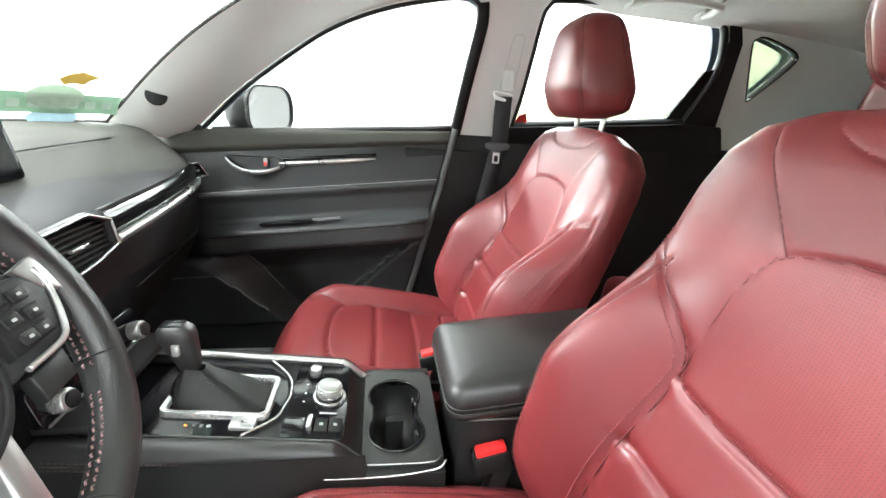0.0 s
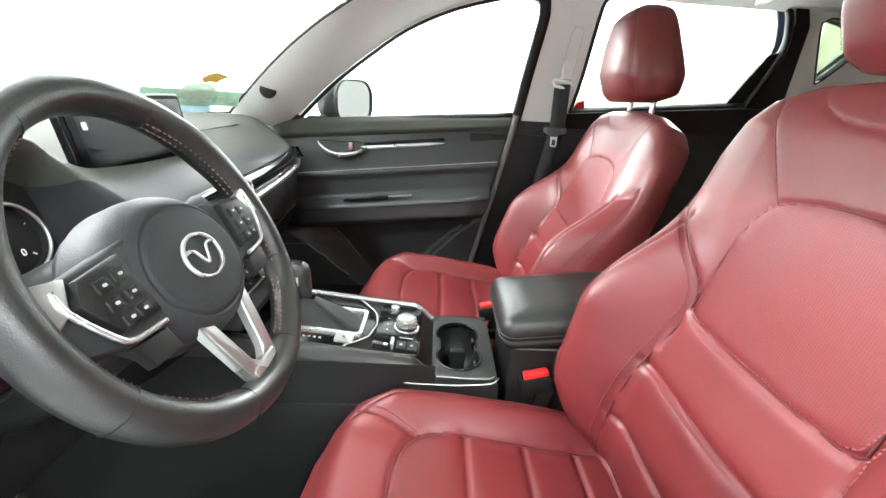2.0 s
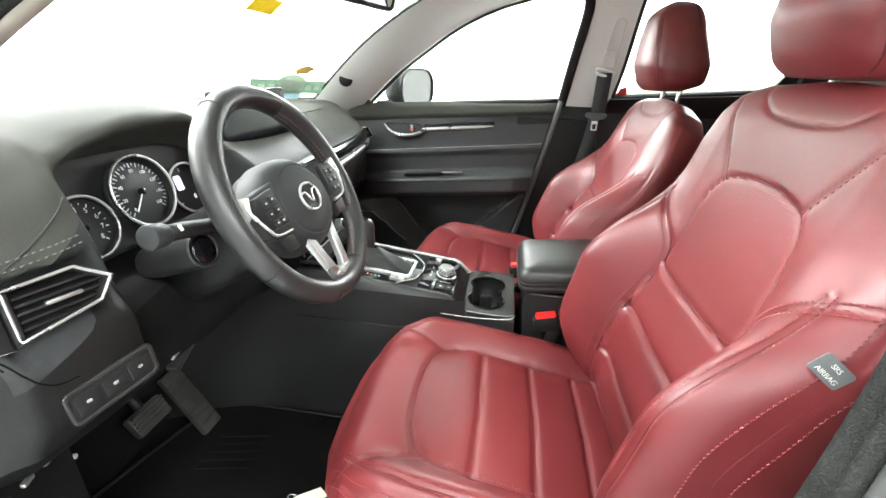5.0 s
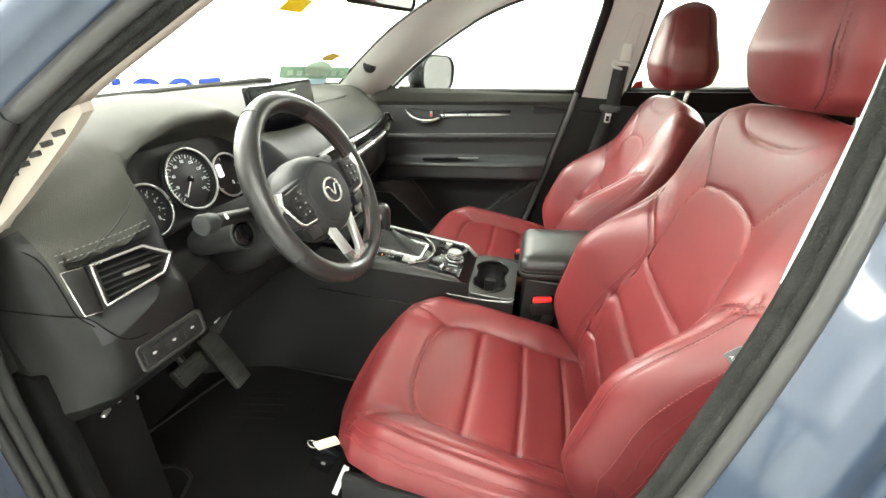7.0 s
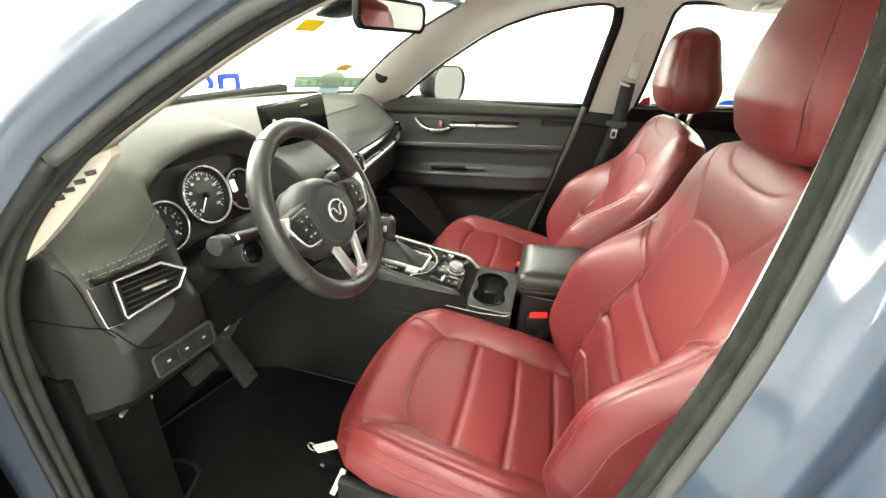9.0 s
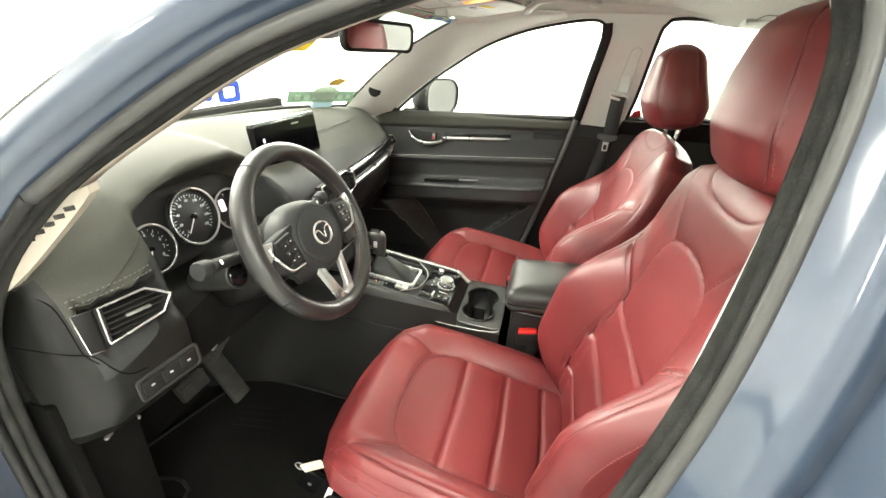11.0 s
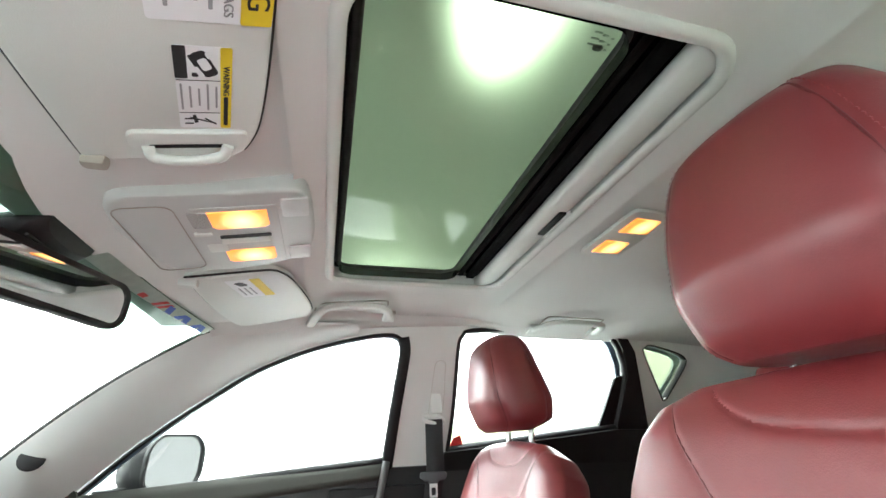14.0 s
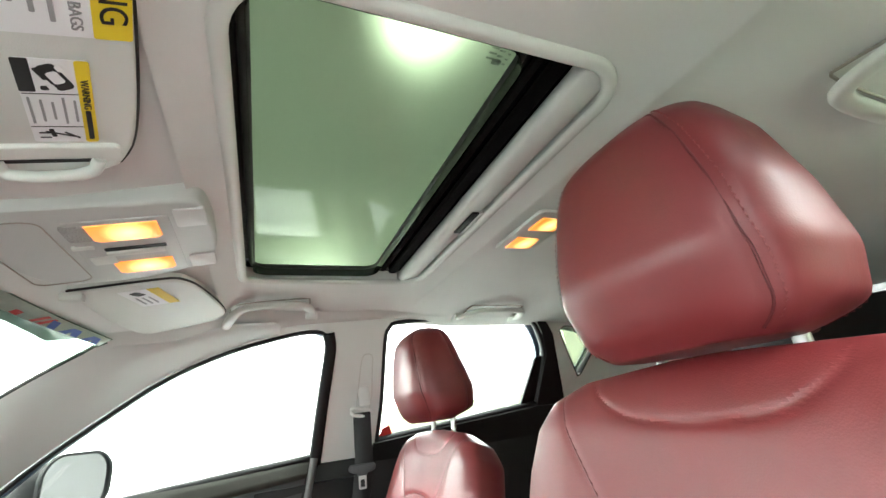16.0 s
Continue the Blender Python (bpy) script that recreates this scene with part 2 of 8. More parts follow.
def sweep(points, profile, n=40, up=(0, 0, 1), bm=None, closed=False, caps=True, straight=False, scale=None):
    """A profile, a closed ring of (side, up), drawn along a line."""
    p = np.array(points, float) if straight else spline(points, n)
    n = len(p)
    t = np.gradient(p, axis=0)
    if closed:
        t = np.roll(p, -1, 0) - np.roll(p, 1, 0)
    t /= np.linalg.norm(t, axis=1)[:, None]
    side = np.cross(t, np.array(up, float))
    side /= np.linalg.norm(side, axis=1)[:, None] + 1e-9
    upv = np.cross(side, t)
    k = np.ones(n) if scale is None else np.asarray(scale)
    prof = np.array(profile, float)
    P = p[:, None] + k[:, None, None] * (prof[None, :, :1] * side[:, None] + prof[None, :, 1:] * upv[:, None])
    return from_grid(P, close_u=True, close_v=closed, bm=bm, caps=caps and not closed)


def ring(rx, ry=None, n=10, power=2.0):
    ry = ry or rx
    a = np.linspace(0, 2 * np.pi, n, endpoint=False)
    c, s = np.cos(a), np.sin(a)
    return np.stack([rx * np.sign(c) * abs(c) ** (2 / power), ry * np.sign(s) * abs(s) ** (2 / power)], 1)


def tube(points, r, n=24, sides=8, bm=None, closed=False, up=(0, 0, 1), straight=False):
    return sweep(points, ring(r, n=sides), n, up, bm, closed, straight=straight)


def disc(r, depth, at=(0, 0, 0), normal=(0, 0, 1), bevel=0.002, n=32, bm=None, r2=None):
    """A short cylinder with rounded rims; its middle is at the place given."""
    bm2 = bmesh.new()
    bmesh.ops.create_cone(bm2, cap_ends=True, segments=n, radius1=r, radius2=r if r2 is None else r2, depth=depth)
    if bevel:
        es = [e for e in bm2.edges if any(len(f.verts) > 4 for f in e.link_faces)]
        bmesh.ops.bevel(bm2, geom=es, offset=bevel, segments=2, profile=0.5, affect="EDGES")
    q = Vector(normal).to_track_quat("Z", "Y").to_matrix().to_4x4()
    bmesh.ops.transform(bm2, matrix=Matrix.Translation(at) @ q, verts=bm2.verts)
    smooth(bm2, 45)
    return merged(bm, bm2)


def torus(R, r, at=(0, 0, 0), normal=(0, 0, 1), n=48, sides=8, bm=None, ry=1.0):
    a = np.linspace(0, 2 * np.pi, n, endpoint=False)
    b = np.linspace(0, 2 * np.pi, sides, endpoint=False)
    P = np.stack([(R + r * np.cos(b)[None]) * np.cos(a)[:, None], ry * (R + r * np.cos(b)[None]) * np.sin(a)[:, None],
                  np.broadcast_to(r * np.sin(b)[None], (n, sides))], -1)
    q = np.array((Vector(normal).to_track_quat("Z", "Y")).to_matrix())
    return from_grid(P @ q.T + np.array(at), True, True, bm)


def slab(outline, thick, m=None, bevel=0.0, bm=None):
    """A flat plate from an outline of (x, y), its face at z = 0 and its back at -thick, moved by m."""
    bm2 = bmesh.new()
    vs = [bm2.verts.new((x, y, 0)) for x, y in outline]
    f = bm2.faces.new(vs)
    f.normal_update()
    if f.normal.z < 0:
        f.normal_flip()
    r = bmesh.ops.extrude_face_region(bm2, geom=[f])
    bmesh.ops.translate(bm2, vec=(0, 0, -thick), verts=[v for v in r["geom"] if isinstance(v, bmesh.types.BMVert)])
    bm2.normal_update()
    bmesh.ops.recalc_face_normals(bm2, faces=bm2.faces)
    if bevel:
        es = [e for e in bm2.edges if all(abs(v.co.z) < 1e-6 for v in e.verts)]
        bmesh.ops.bevel(bm2, geom=es, offset=bevel, segments=2, profile=0.5, affect="EDGES")
    smooth(bm2, 45)
    if m is not None:
        bmesh.ops.transform(bm2, matrix=m, verts=bm2.verts)
    return merged(bm, bm2)


def rounded(w, h, r, n=6, cx=0, cy=0):
    """The outline of a rectangle with round corners."""
    out = []
    for sx, sy, a0 in ((1, 1, 0), (-1, 1, 90), (-1, -1, 180), (1, -1, 270)):
        for k in range(n + 1):
            a = radians(a0 + 90 * k / n)
            out.append((cx + sx * (w / 2 - r) + r * math.cos(a), cy + sy * (h / 2 - r) + r * math.sin(a)))
    return out


def facing(at, normal, up=(0, 0, 1)):
    """A pose whose z axis is the normal and whose y axis leans to up."""
    z = Vector(normal).normalized()
    x = Vector(up).cross(z).normalized()
    y = z.cross(x)
    return Matrix.Translation(at) @ Matrix((x, y, z)).transposed().to_4x4()


def plate_frame(outline_out, outline_in, thick, m=None, bm=None):
    """A flat ring between two outlines with the same number of corners, with depth."""
    o, i = np.array(outline_out), np.array(outline_in)
    z0, z1 = np.zeros((len(o), 1)), np.full((len(o), 1), -thick)
    rows = np.stack([np.hstack([o, z1]), np.hstack([o, z0 - thick * 0.15]), np.hstack([o + (i - o) * 0.12, z0]), np.hstack([i + (o - i) * 0.12, z0]),
                     np.hstack([i, z0 - thick * 0.15]), np.hstack([i, z1])])
    bm2 = from_grid(rows, close_u=True)
    smooth(bm2, 50)
    bmesh.ops.recalc_face_normals(bm2, faces=bm2.faces)
    if m is not None:
        bmesh.ops.transform(bm2, matrix=m, verts=bm2.verts)
    return merged(bm, bm2)


def sstep(a, b, x):
    t = np.clip((np.asarray(x, float) - a) / (b - a), 0, 1)
    return t * t * (3 - 2 * t)


def seg_distance(U, V, lines):
    """The distance from each (U, V) to the nearest of some polylines."""
    best = np.full(U.shape, 9.0)
    for line in lines:
        for (a, b), (c, d) in zip(line[:-1], line[1:]):
            dx, dy = c - a, d - b
            t = np.clip(((U - a) * dx + (V - b) * dy) / (dx * dx + dy * dy + 1e-12), 0, 1)
            best = np.minimum(best, np.hypot(U - a - t * dx, V - b - t * dy))
    return best


def split_sheet(P, labels, names, bm_maker=None, close_u=False):
    """Cuts a sheet of places into meshes by the label of each cell; the pieces share their borders."""
    nv, nu = P.shape[:2]
    out = {}
    for n in names:
        cells = [(j, i) for j in range(nv - 1) for i in range(nu if close_u else nu - 1) if labels[j, i] == n]
        if not cells:
            continue
        bm = bmesh.new()
        vs = {}

        def v(j, i):
            i %= nu
            if (j, i) not in vs:
                vs[j, i] = bm.verts.new(P[j, i])
            return vs[j, i]
        for j, i in cells:
            try:
                bm.faces.new((v(j, i), v(j, i + 1), v(j + 1, i + 1), v(j + 1, i))).smooth = True
            except ValueError:
                pass
        bm.normal_update()
        out[n] = bm
    return out


def stitches(points, normals, length=0.0045, gap=0.0025, r=0.0007, lift=0.0006):
    """A row of short threads along a line on a surface."""
    p = np.array(points, float)
    s = np.r_[0, np.cumsum(np.linalg.norm(np.diff(p, axis=0), axis=1))]
    nn = np.array(normals, float)
    if nn.ndim == 1:
        nn = np.broadcast_to(nn, p.shape)
    bm = bmesh.new()
    u = 0.0
    at = lambda x, a: np.array([np.interp(x, s, a[:, k]) for k in range(3)])
    while u + length < s[-1]:
        a, b, m = at(u, p), at(u + length, p), at(u + length / 2, nn)
        m = m / (np.linalg.norm(m) + 1e-9)
        side = np.cross(b - a, m)
        side = side / (np.linalg.norm(side) + 1e-9) * r
        top = m * (lift + r)
        q = [bm.verts.new(x) for x in (a - side, a + side, (a + b) / 2 + side + top, (a + b) / 2 - side + top, b + side, b - side)]
        bm.faces.new((q[0], q[1], q[2], q[3]))
        bm.faces.new((q[3], q[2], q[4], q[5]))
        u += length + gap
    bm.normal_update()
    return bm


# ---- the studio room ----
X0, X1, Y0, Y1, ZC = -4.5, 6.0, -4.2, 6.4, 3.2


def room_slab(name, size, at, material, label, category):
    o = part(name, box(size, at, 0), material)
    return tagged(o, label, category, kind="structure")


room_slab("ground", (X1 - X0 + 0.6, Y1 - Y0 + 0.6, 0.2), ((X0 + X1) / 2, (Y0 + Y1) / 2, -0.1), FLOOR_GREY, "smooth grey studio floor under the car", "floor")
room_slab("ceiling", (X1 - X0 + 0.6, Y1 - Y0 + 0.6, 0.2), ((X0 + X1) / 2, (Y0 + Y1) / 2, ZC + 0.1), WHITE_WALL, "white studio ceiling", "ceiling")
room_slab("wall_front", (0.2, Y1 - Y0 + 0.2, ZC), (X0 - 0.1, (Y0 + Y1) / 2, ZC / 2), WHITE_WALL, "bright white studio wall ahead of the car", "wall")
# rear and near walls are unseen; their greys cut and tune the light
room_slab("wall_rear", (0.2, Y1 - Y0 + 0.2, ZC), (X1 + 0.1, (Y0 + Y1) / 2, ZC / 2), DARK_WALL, "unseen studio wall behind the car, dark to cut light", "wall")
room_slab("wall_near", (X1 - X0, 0.2, ZC), ((X0 + X1) / 2, Y0 - 0.1, ZC / 2), GREY_WALL, "unseen studio wall beside the open door, grey to tune light", "wall")
room_slab("wall_far", (X1 - X0, 0.2, ZC), ((X0 + X1) / 2, Y1 + 0.1, ZC / 2), WHITE_WALL, "bright white studio wall beyond the passenger side", "wall")

# ---- car body: the side planes lean inwards towards the roof ----


def lean(z, y0=0.765):
    return y0 - 0.36 * (z - 1.04)


def dense_line(line, n):
    p = list(line) + [line[0]]
    return [tuple(q) for q in spline(p, n)][:-1]


def holed(outer, holes, place, thick, bm=None):
    """A sheet with openings through it: outlines in (x, z), place(x, z) gives the face, thick(vector) the depth."""
    bm2 = bmesh.new()
    edges = []
    for line in [outer, *holes]:
        vs = [bm2.verts.new((x, z, 0)) for x, z in line]
        edges += [bm2.edges.new((vs[k], vs[(k + 1) % len(vs)])) for k in range(len(vs))]
    bmesh.ops.triangle_fill(bm2, use_beauty=True, use_dissolve=False, edges=edges)
    for v in bm2.verts:
        v.co = place(v.co.x, v.co.y)
    r = bmesh.ops.extrude_face_region(bm2, geom=list(bm2.faces))
    bmesh.ops.translate(bm2, vec=thick, verts=[v for v in r["geom"] if isinstance(v, bmesh.types.BMVert)])
    bmesh.ops.recalc_face_normals(bm2, faces=bm2.faces)
    smooth(bm2, 35)
    return merged(bm, bm2)


FRONT_WIN = [(-0.284, 1.017), (-0.157, 1.13), (-0.02, 1.228), (0.1, 1.303), (0.23, 1.357), (0.36, 1.39), (0.44, 1.402), (0.478, 1.396), (0.492, 1.37), (0.49, 1.33), (0.472, 1.2), (0.458, 1.073)]
REAR_WIN = [(0.638, 1.092), (0.65, 1.2), (0.658, 1.37), (0.668, 1.4), (0.70, 1.42), (0.9, 1.425), (1.15, 1.418), (1.195, 1.40), (1.222, 1.36), (1.24, 1.29), (1.208, 1.14)]
QUARTER_WIN = [(1.386, 1.215), (1.31, 1.36), (1.316, 1.38), (1.34, 1.386), (1.44, 1.365), (1.476, 1.348), (1.478, 1.33), (1.46, 1.30), (1.40, 1.222)]


def curve2(pts, n, closed=False):
    return [tuple(p) for p in spline(pts, n)]


body = thing("car_body", "blue-grey painted car body shell with an open front doorway", "car body", kind="structure")
for side in (1, -1):
    # upper side: pillars and roof rail inner trim, one sheet with the windows cut through
    outer = [(-0.33, 0.985), (-0.2, 1.145), (-0.05, 1.262), (0.1, 1.352), (0.25, 1.405), (0.40, 1.43), (0.9, 1.45), (1.4, 1.425), (2.1, 1.37), (2.2, 1.0), (1.3, 1.0), (0.62, 1.0), (0.42, 0.99), (0.1, 0.985)]
    if side == 1:
        place = lambda x, z: Vector((x, lean(z) - 0.012, z))
        holes = [curve2(FRONT_WIN, 60), curve2(REAR_WIN, 44), curve2(QUARTER_WIN, 24)]
        part("side_trim", holed(outer, holes, place, (0, 0.012, 0.004)), PALE_PILLAR, body, "light grey plastic pillar trim")
        skin = [(-0.5, 0.6), (-0.5, 0.9), *outer[:9], (2.2, 0.6)]
        part("side_skin", holed(skin, holes, lambda x, z: Vector((x, lean(z) + 0.045, z)), (0, 0.01, 0)), PAINT, body, "blue-grey painted outer skin")
    else:
        rear = [(0.57, 0.40), (0.57, 1.41), (0.9, 1.45), (1.4, 1.425), (2.1, 1.37), (2.2, 0.4)]
        holes = [curve2(REAR_WIN, 44), curve2(QUARTER_WIN, 24)]
        part("side_trim", holed(rear, holes, lambda x, z: Vector((x, -(lean(max(z, 0.98)) - 0.012), z)), (0, -0.012, 0.004)), PLASTIC_GREY, body, "light grey plastic pillar trim")

# window panes
for nm, line, gm, lab in (("window_front", FRONT_WIN, GLASS, "clear front passenger door window glass"), ("window_rear", REAR_WIN, GLASS, "clear rear passenger door window glass"),
                          ("window_quarter", QUARTER_WIN, GLASS_TINT, "green tinted fixed quarter window glass")):
    for side in (1, -1):
        if side == -1 and nm == "window_front":
            continue
        big = np.array(curve2(line, 40))
        c = big.mean(0)
        bm = holed([tuple(c + (p - c) * 1.03) for p in big], [], lambda x, z: Vector((x, side * (lean(z) + 0.02), z)), (0, side * 0.004, 0))
        o = tagged(part(nm, bm, gm), lab, "window", kind="structure")
        o.visible_shadow = False

# black door frames and seals round the passenger windows
for line, w in ((FRONT_WIN, 0.0065), (REAR_WIN, 0.008), (QUARTER_WIN, 0.004)):
    p = np.array(curve2(line, 90))
    P3 = np.stack([p[:, 0], [lean(z) for z in p[:, 1]], p[:, 1]], 1)
    part("window_seal", sweep(P3, ring(w, 0.014, 8, 3), up=(0, 1, 0.36), straight=True), BLACK_HARD, body, "black rubber window seal")
    part("window_seal", sweep([P3[-1], (P3[0] + P3[-1]) / 2, P3[0]], ring(w, 0.014, 8, 3), 12, up=(0, 1, 0.36)), BLACK_HARD, body, "black rubber window seal")
    c = P3.mean(0)
# thick black rear edge of the front door's window frame, and the divider of the rear door
fr = [(0.492, 1.395), (0.498, 1.36), (0.495, 1.32), (0.48, 1.2), (0.466, 1.07), (0.455, 0.98)]
part("door_frame_edge", sweep([(x, lean(z) - 0.005, z) for x, z in fr], ring(0.017, 0.016, 8, 4), 30, (0, 1, 0.36)), BLACK_HARD, body, "black door frame edge")
part("door_frame_edge", holed([(1.205, 1.10), (1.205, 1.14), (1.243, 1.29), (1.225, 1.37), (1.20, 1.41), (1.235, 1.41), (1.27, 1.36), (1.33, 1.1)], [], lambda x, z: Vector((x, lean(z) - 0.018, z)), (0, 0.02, 0)), BLACK_HARD, body, "black rear door divider")
part("door_frame_edge", holed([(1.13, 1.10), (1.205, 1.285), (1.243, 1.295), (1.215, 1.13)], [], lambda x, z: Vector((x, lean(z) - 0.002, z)), (0, 0.012, 0)), BLACK_HARD, body, "black rear door divider")

# black upper lining of the rear passenger door, under its window
part("rear_belt_lining", holed([(0.59, 0.99), (0.628, 1.084), (0.80, 1.098), (1.0, 1.112), (1.20, 1.128), (1.34, 1.125), (1.42, 1.0)], [], lambda x, z: Vector((x, lean(z) - 0.026, z)), (0, 0.012, 0.003)), BLACK_HARD, body, "black upper lining of the rear door")

# door opening on the near side: rubber seal, painted frame, inner trim, all round
OPEN = [(-0.262, -0.735, 0.33), (-0.262, -0.735, 0.6), (-0.258, -0.73, 0.88), (-0.222, -0.712, 1.01), (-0.124, -0.688, 1.125), (-0.007, -0.662, 1.211), (0.108, -0.641, 1.281), (0.235, -0.624, 1.331),
        (0.36, -0.612, 1.366), (0.46, -0.604, 1.385), (0.520, -0.602, 1.370), (0.545, -0.612, 1.320), (0.538, -0.645, 1.214), (0.508, -0.695, 1.072), (0.460, -0.738, 0.92), (0.425, -0.752, 0.80), (0.385, -0.756, 0.60), (0.34, -0.752, 0.42), (0.31, -0.745, 0.33)]
part("door_seal", sweep(OPEN, [(-0.014, -0.008), (-0.002, -0.010), (0.004, -0.006), (0.004, 0.000), (-0.001, 0.003), (-0.001, 0.005), (0.003, 0.008), (0.001, 0.013), (-0.006, 0.015), (-0.014, 0.014)], 120, (0, -1, 0)), SEAL, body, "worn grey-black door seal")
# the lowest stretch takes the darkened copy of the body paint
part("opening_frame", sweep(OPEN[:4], [(-0.055, -0.010), (-0.014, -0.008), (-0.010, 0.016), (-0.012, 0.022), (-0.022, 0.026), (-0.025, 0.036), (-0.034, 0.043), (-0.055, 0.045)], 30, (0, -1, 0)), JAMB, body, "lower door frame, blue-grey paint darkened for shade")
part("opening_frame", sweep(OPEN[3:10], [(-0.055, -0.010), (-0.014, -0.008), (-0.010, 0.016), (-0.012, 0.022), (-0.022, 0.026), (-0.025, 0.036), (-0.034, 0.043), (-0.055, 0.045)], 70, (0, -1, 0)), PAINT, body, "blue-grey painted door frame")
part("opening_frame", sweep(OPEN[9:], [(-0.055, -0.010), (-0.014, -0.008), (-0.010, 0.018), (-0.012, 0.028), (-0.026, 0.034), (-0.030, 0.050), (-0.040, 0.058), (-0.062, 0.060)], 60, (0, -1, 0)), PAINT, body, "blue-grey painted door frame")
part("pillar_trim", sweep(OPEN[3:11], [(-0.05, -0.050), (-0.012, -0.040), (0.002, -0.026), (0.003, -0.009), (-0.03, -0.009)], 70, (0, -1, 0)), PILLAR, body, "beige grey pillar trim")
part("pillar_trim", sweep(OPEN[10:14], [(-0.05, -0.030), (-0.012, -0.024), (-0.002, -0.017), (-0.001, -0.009), (-0.03, -0.009)], 40, (0, -1, 0)), PLASTIC_GREY, body, "beige grey pillar trim")
# dark hinge pillar cover behind the dashboard end, and the beige pillar foot with air slots
part("hinge_cover", box((0.02, 0.17, 0.22), (-0.292, -0.665, 0.915), 0.004), BLACK_HARD, body, "black hinge pillar cover")
# the lower cover takes the near-black carpet material, darker than the upper one
part("hinge_cover", box((0.02, 0.17, 0.48), (-0.294, -0.665, 0.565), 0.004), CARPET, body, "near-black lower hinge pillar cover")
foot = [(-0.285, 0.990), (-0.262, 1.035), (-0.195, 1.082), (-0.10, 1.138), (-0.085, 1.135), (-0.155, 1.062), (-0.20, 1.020), (-0.235, 0.995)]
foot_y = lambda z: -0.7065 + 0.20 * (z - 1.01)
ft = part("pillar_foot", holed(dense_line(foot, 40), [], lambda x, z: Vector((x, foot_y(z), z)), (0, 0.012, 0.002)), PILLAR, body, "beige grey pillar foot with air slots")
for k in range(7):
    x, z = -0.205 + 0.0155 * k, 1.052 + 0.0110 * k
    part("air_slot", box((0.0145, 0.004, 0.0050), (x, foot_y(z) - 0.0005, z - 0.001), 0.001, (0, -18, 0)), RUBBER, ft, "dark air slot")
STRIP = [(-0.012, 0.014), (-0.004, 0.015), (-0.001, 0.018), (-0.001, 0.023), (-0.006, 0.027), (-0.014, 0.026)]
# front stretch of the grey strip, its shade put into a darker colour
part("seal_strip", sweep(OPEN[:5], STRIP, 40, (0, -1, 0)), BLACK_HARD, body, "rubber strip beside the door seal, darkened for shade")
part("seal_strip", sweep(OPEN[4:], STRIP, 100, (0, -1, 0)), mat("grey_door_rubber", (0.045, 0.045, 0.044), 0.45, bump=0.1, bump_scale=200, vary=0.15, rough_vary=0.1), body, "grey rubber strip beside the door seal")
jz = np.linspace(0.31, 0.985, 14)
part("hinge_jamb", from_grid(np.array([[(x, y - 0.02 * math.sin(math.pi * (z - 0.31) / 0.675), z) for x, y in ((-0.318, -0.775), (-0.33, -0.782), (-0.35, -0.784), (-0.40, -0.790), (-0.425, -0.800), (-0.435, -0.845))] for z in jz])), JAMB, body, "hinge jamb, blue-grey paint darkened for shade")
for z in (0.50, 0.58, 0.82, 0.88):
    part("hinge_bolt", disc(0.011, 0.008, (-0.372, -0.808, z), (0, -1, 0), 0.003, 16), SATIN_BLACK, body, "dark hinge bolt")
part("sill", sweep([(-0.33, -0.74, 0.31), (0.1, -0.75, 0.31), (0.52, -0.74, 0.31)], [(-0.09, -0.08), (-0.09, 0.02), (-0.05, 0.05), (0.06, 0.05), (0.10, 0.02), (0.10, -0.08)], 20), PAINT, body, "painted door sill")
# rear door outer skin beside the opening
zz = np.array([0.32, 0.5, 0.62, 0.72, 0.82, 0.90, 0.97, 1.03, 1.07, 1.15, 1.25, 1.33, 1.40])
y_out = np.interp(zz, [0.32, 0.5, 0.7, 0.85, 0.95, 1.05, 1.2, 1.40], [-0.84, -0.872, -0.878, -0.868, -0.848, -0.815, -0.765, -0.695])
x_fr = np.interp(zz, [0.32, 0.42, 0.6, 0.8, 0.92, 1.07, 1.2, 1.32, 1.40], [0.375, 0.40, 0.445, 0.487, 0.522, 0.570, 0.601, 0.609, 0.61])
rows = []
for z, y, x0 in zip(zz, y_out, x_fr):
    rows.append([(x0 + dx, y + d, z) for dx, d in ((0.0, 0.075), (0.001, 0.012), (0.006, 0.003), (0.018, 0.0), (0.06, 0.0), (0.25, 0.0), (0.6, 0.004), (1.0, 0.012), (1.5, 0.05))])
rows = np.array(rows)
part("rear_door_skin", from_grid(rows[:9]), PAINT, body, "glossy blue-grey rear door")
part("rear_door_frame", from_grid(rows[8:, :5]), PAINT, body, "glossy blue-grey rear door frame")
rdg = part("rear_door_glass", from_grid(rows[8:, 4:] + np.array([0, 0.008, 0])), GLASS_TINT, body, "green tinted rear door glass")
rdg.visible_shadow = False

# ---- roof: headliner with the sunroof opening ----


def roof_z(x, y):
    zc = np.interp(x, [-0.06, 0.02, 0.12, 0.22, 0.27, 0.30, 0.66, 0.70, 0.85, 1.4, 2.2], [1.36, 1.38, 1.40, 1.425, 1.452, 1.462, 1.462, 1.455, 1.437, 1.425, 1.37])
    return zc - 0.028 * (np.abs(y) / 0.62) ** 6


SR_X, SR_Y = (0.274, 0.676), 0.362


def roof_hole(n=60, grow=0.0, r=0.055):
    w, h = SR_X[1] - SR_X[0] + 2 * grow, 2 * (SR_Y + grow)
    return rounded(w, h, r + grow, 8, (SR_X[0] + SR_X[1]) / 2, 0)


bm = bmesh.new()
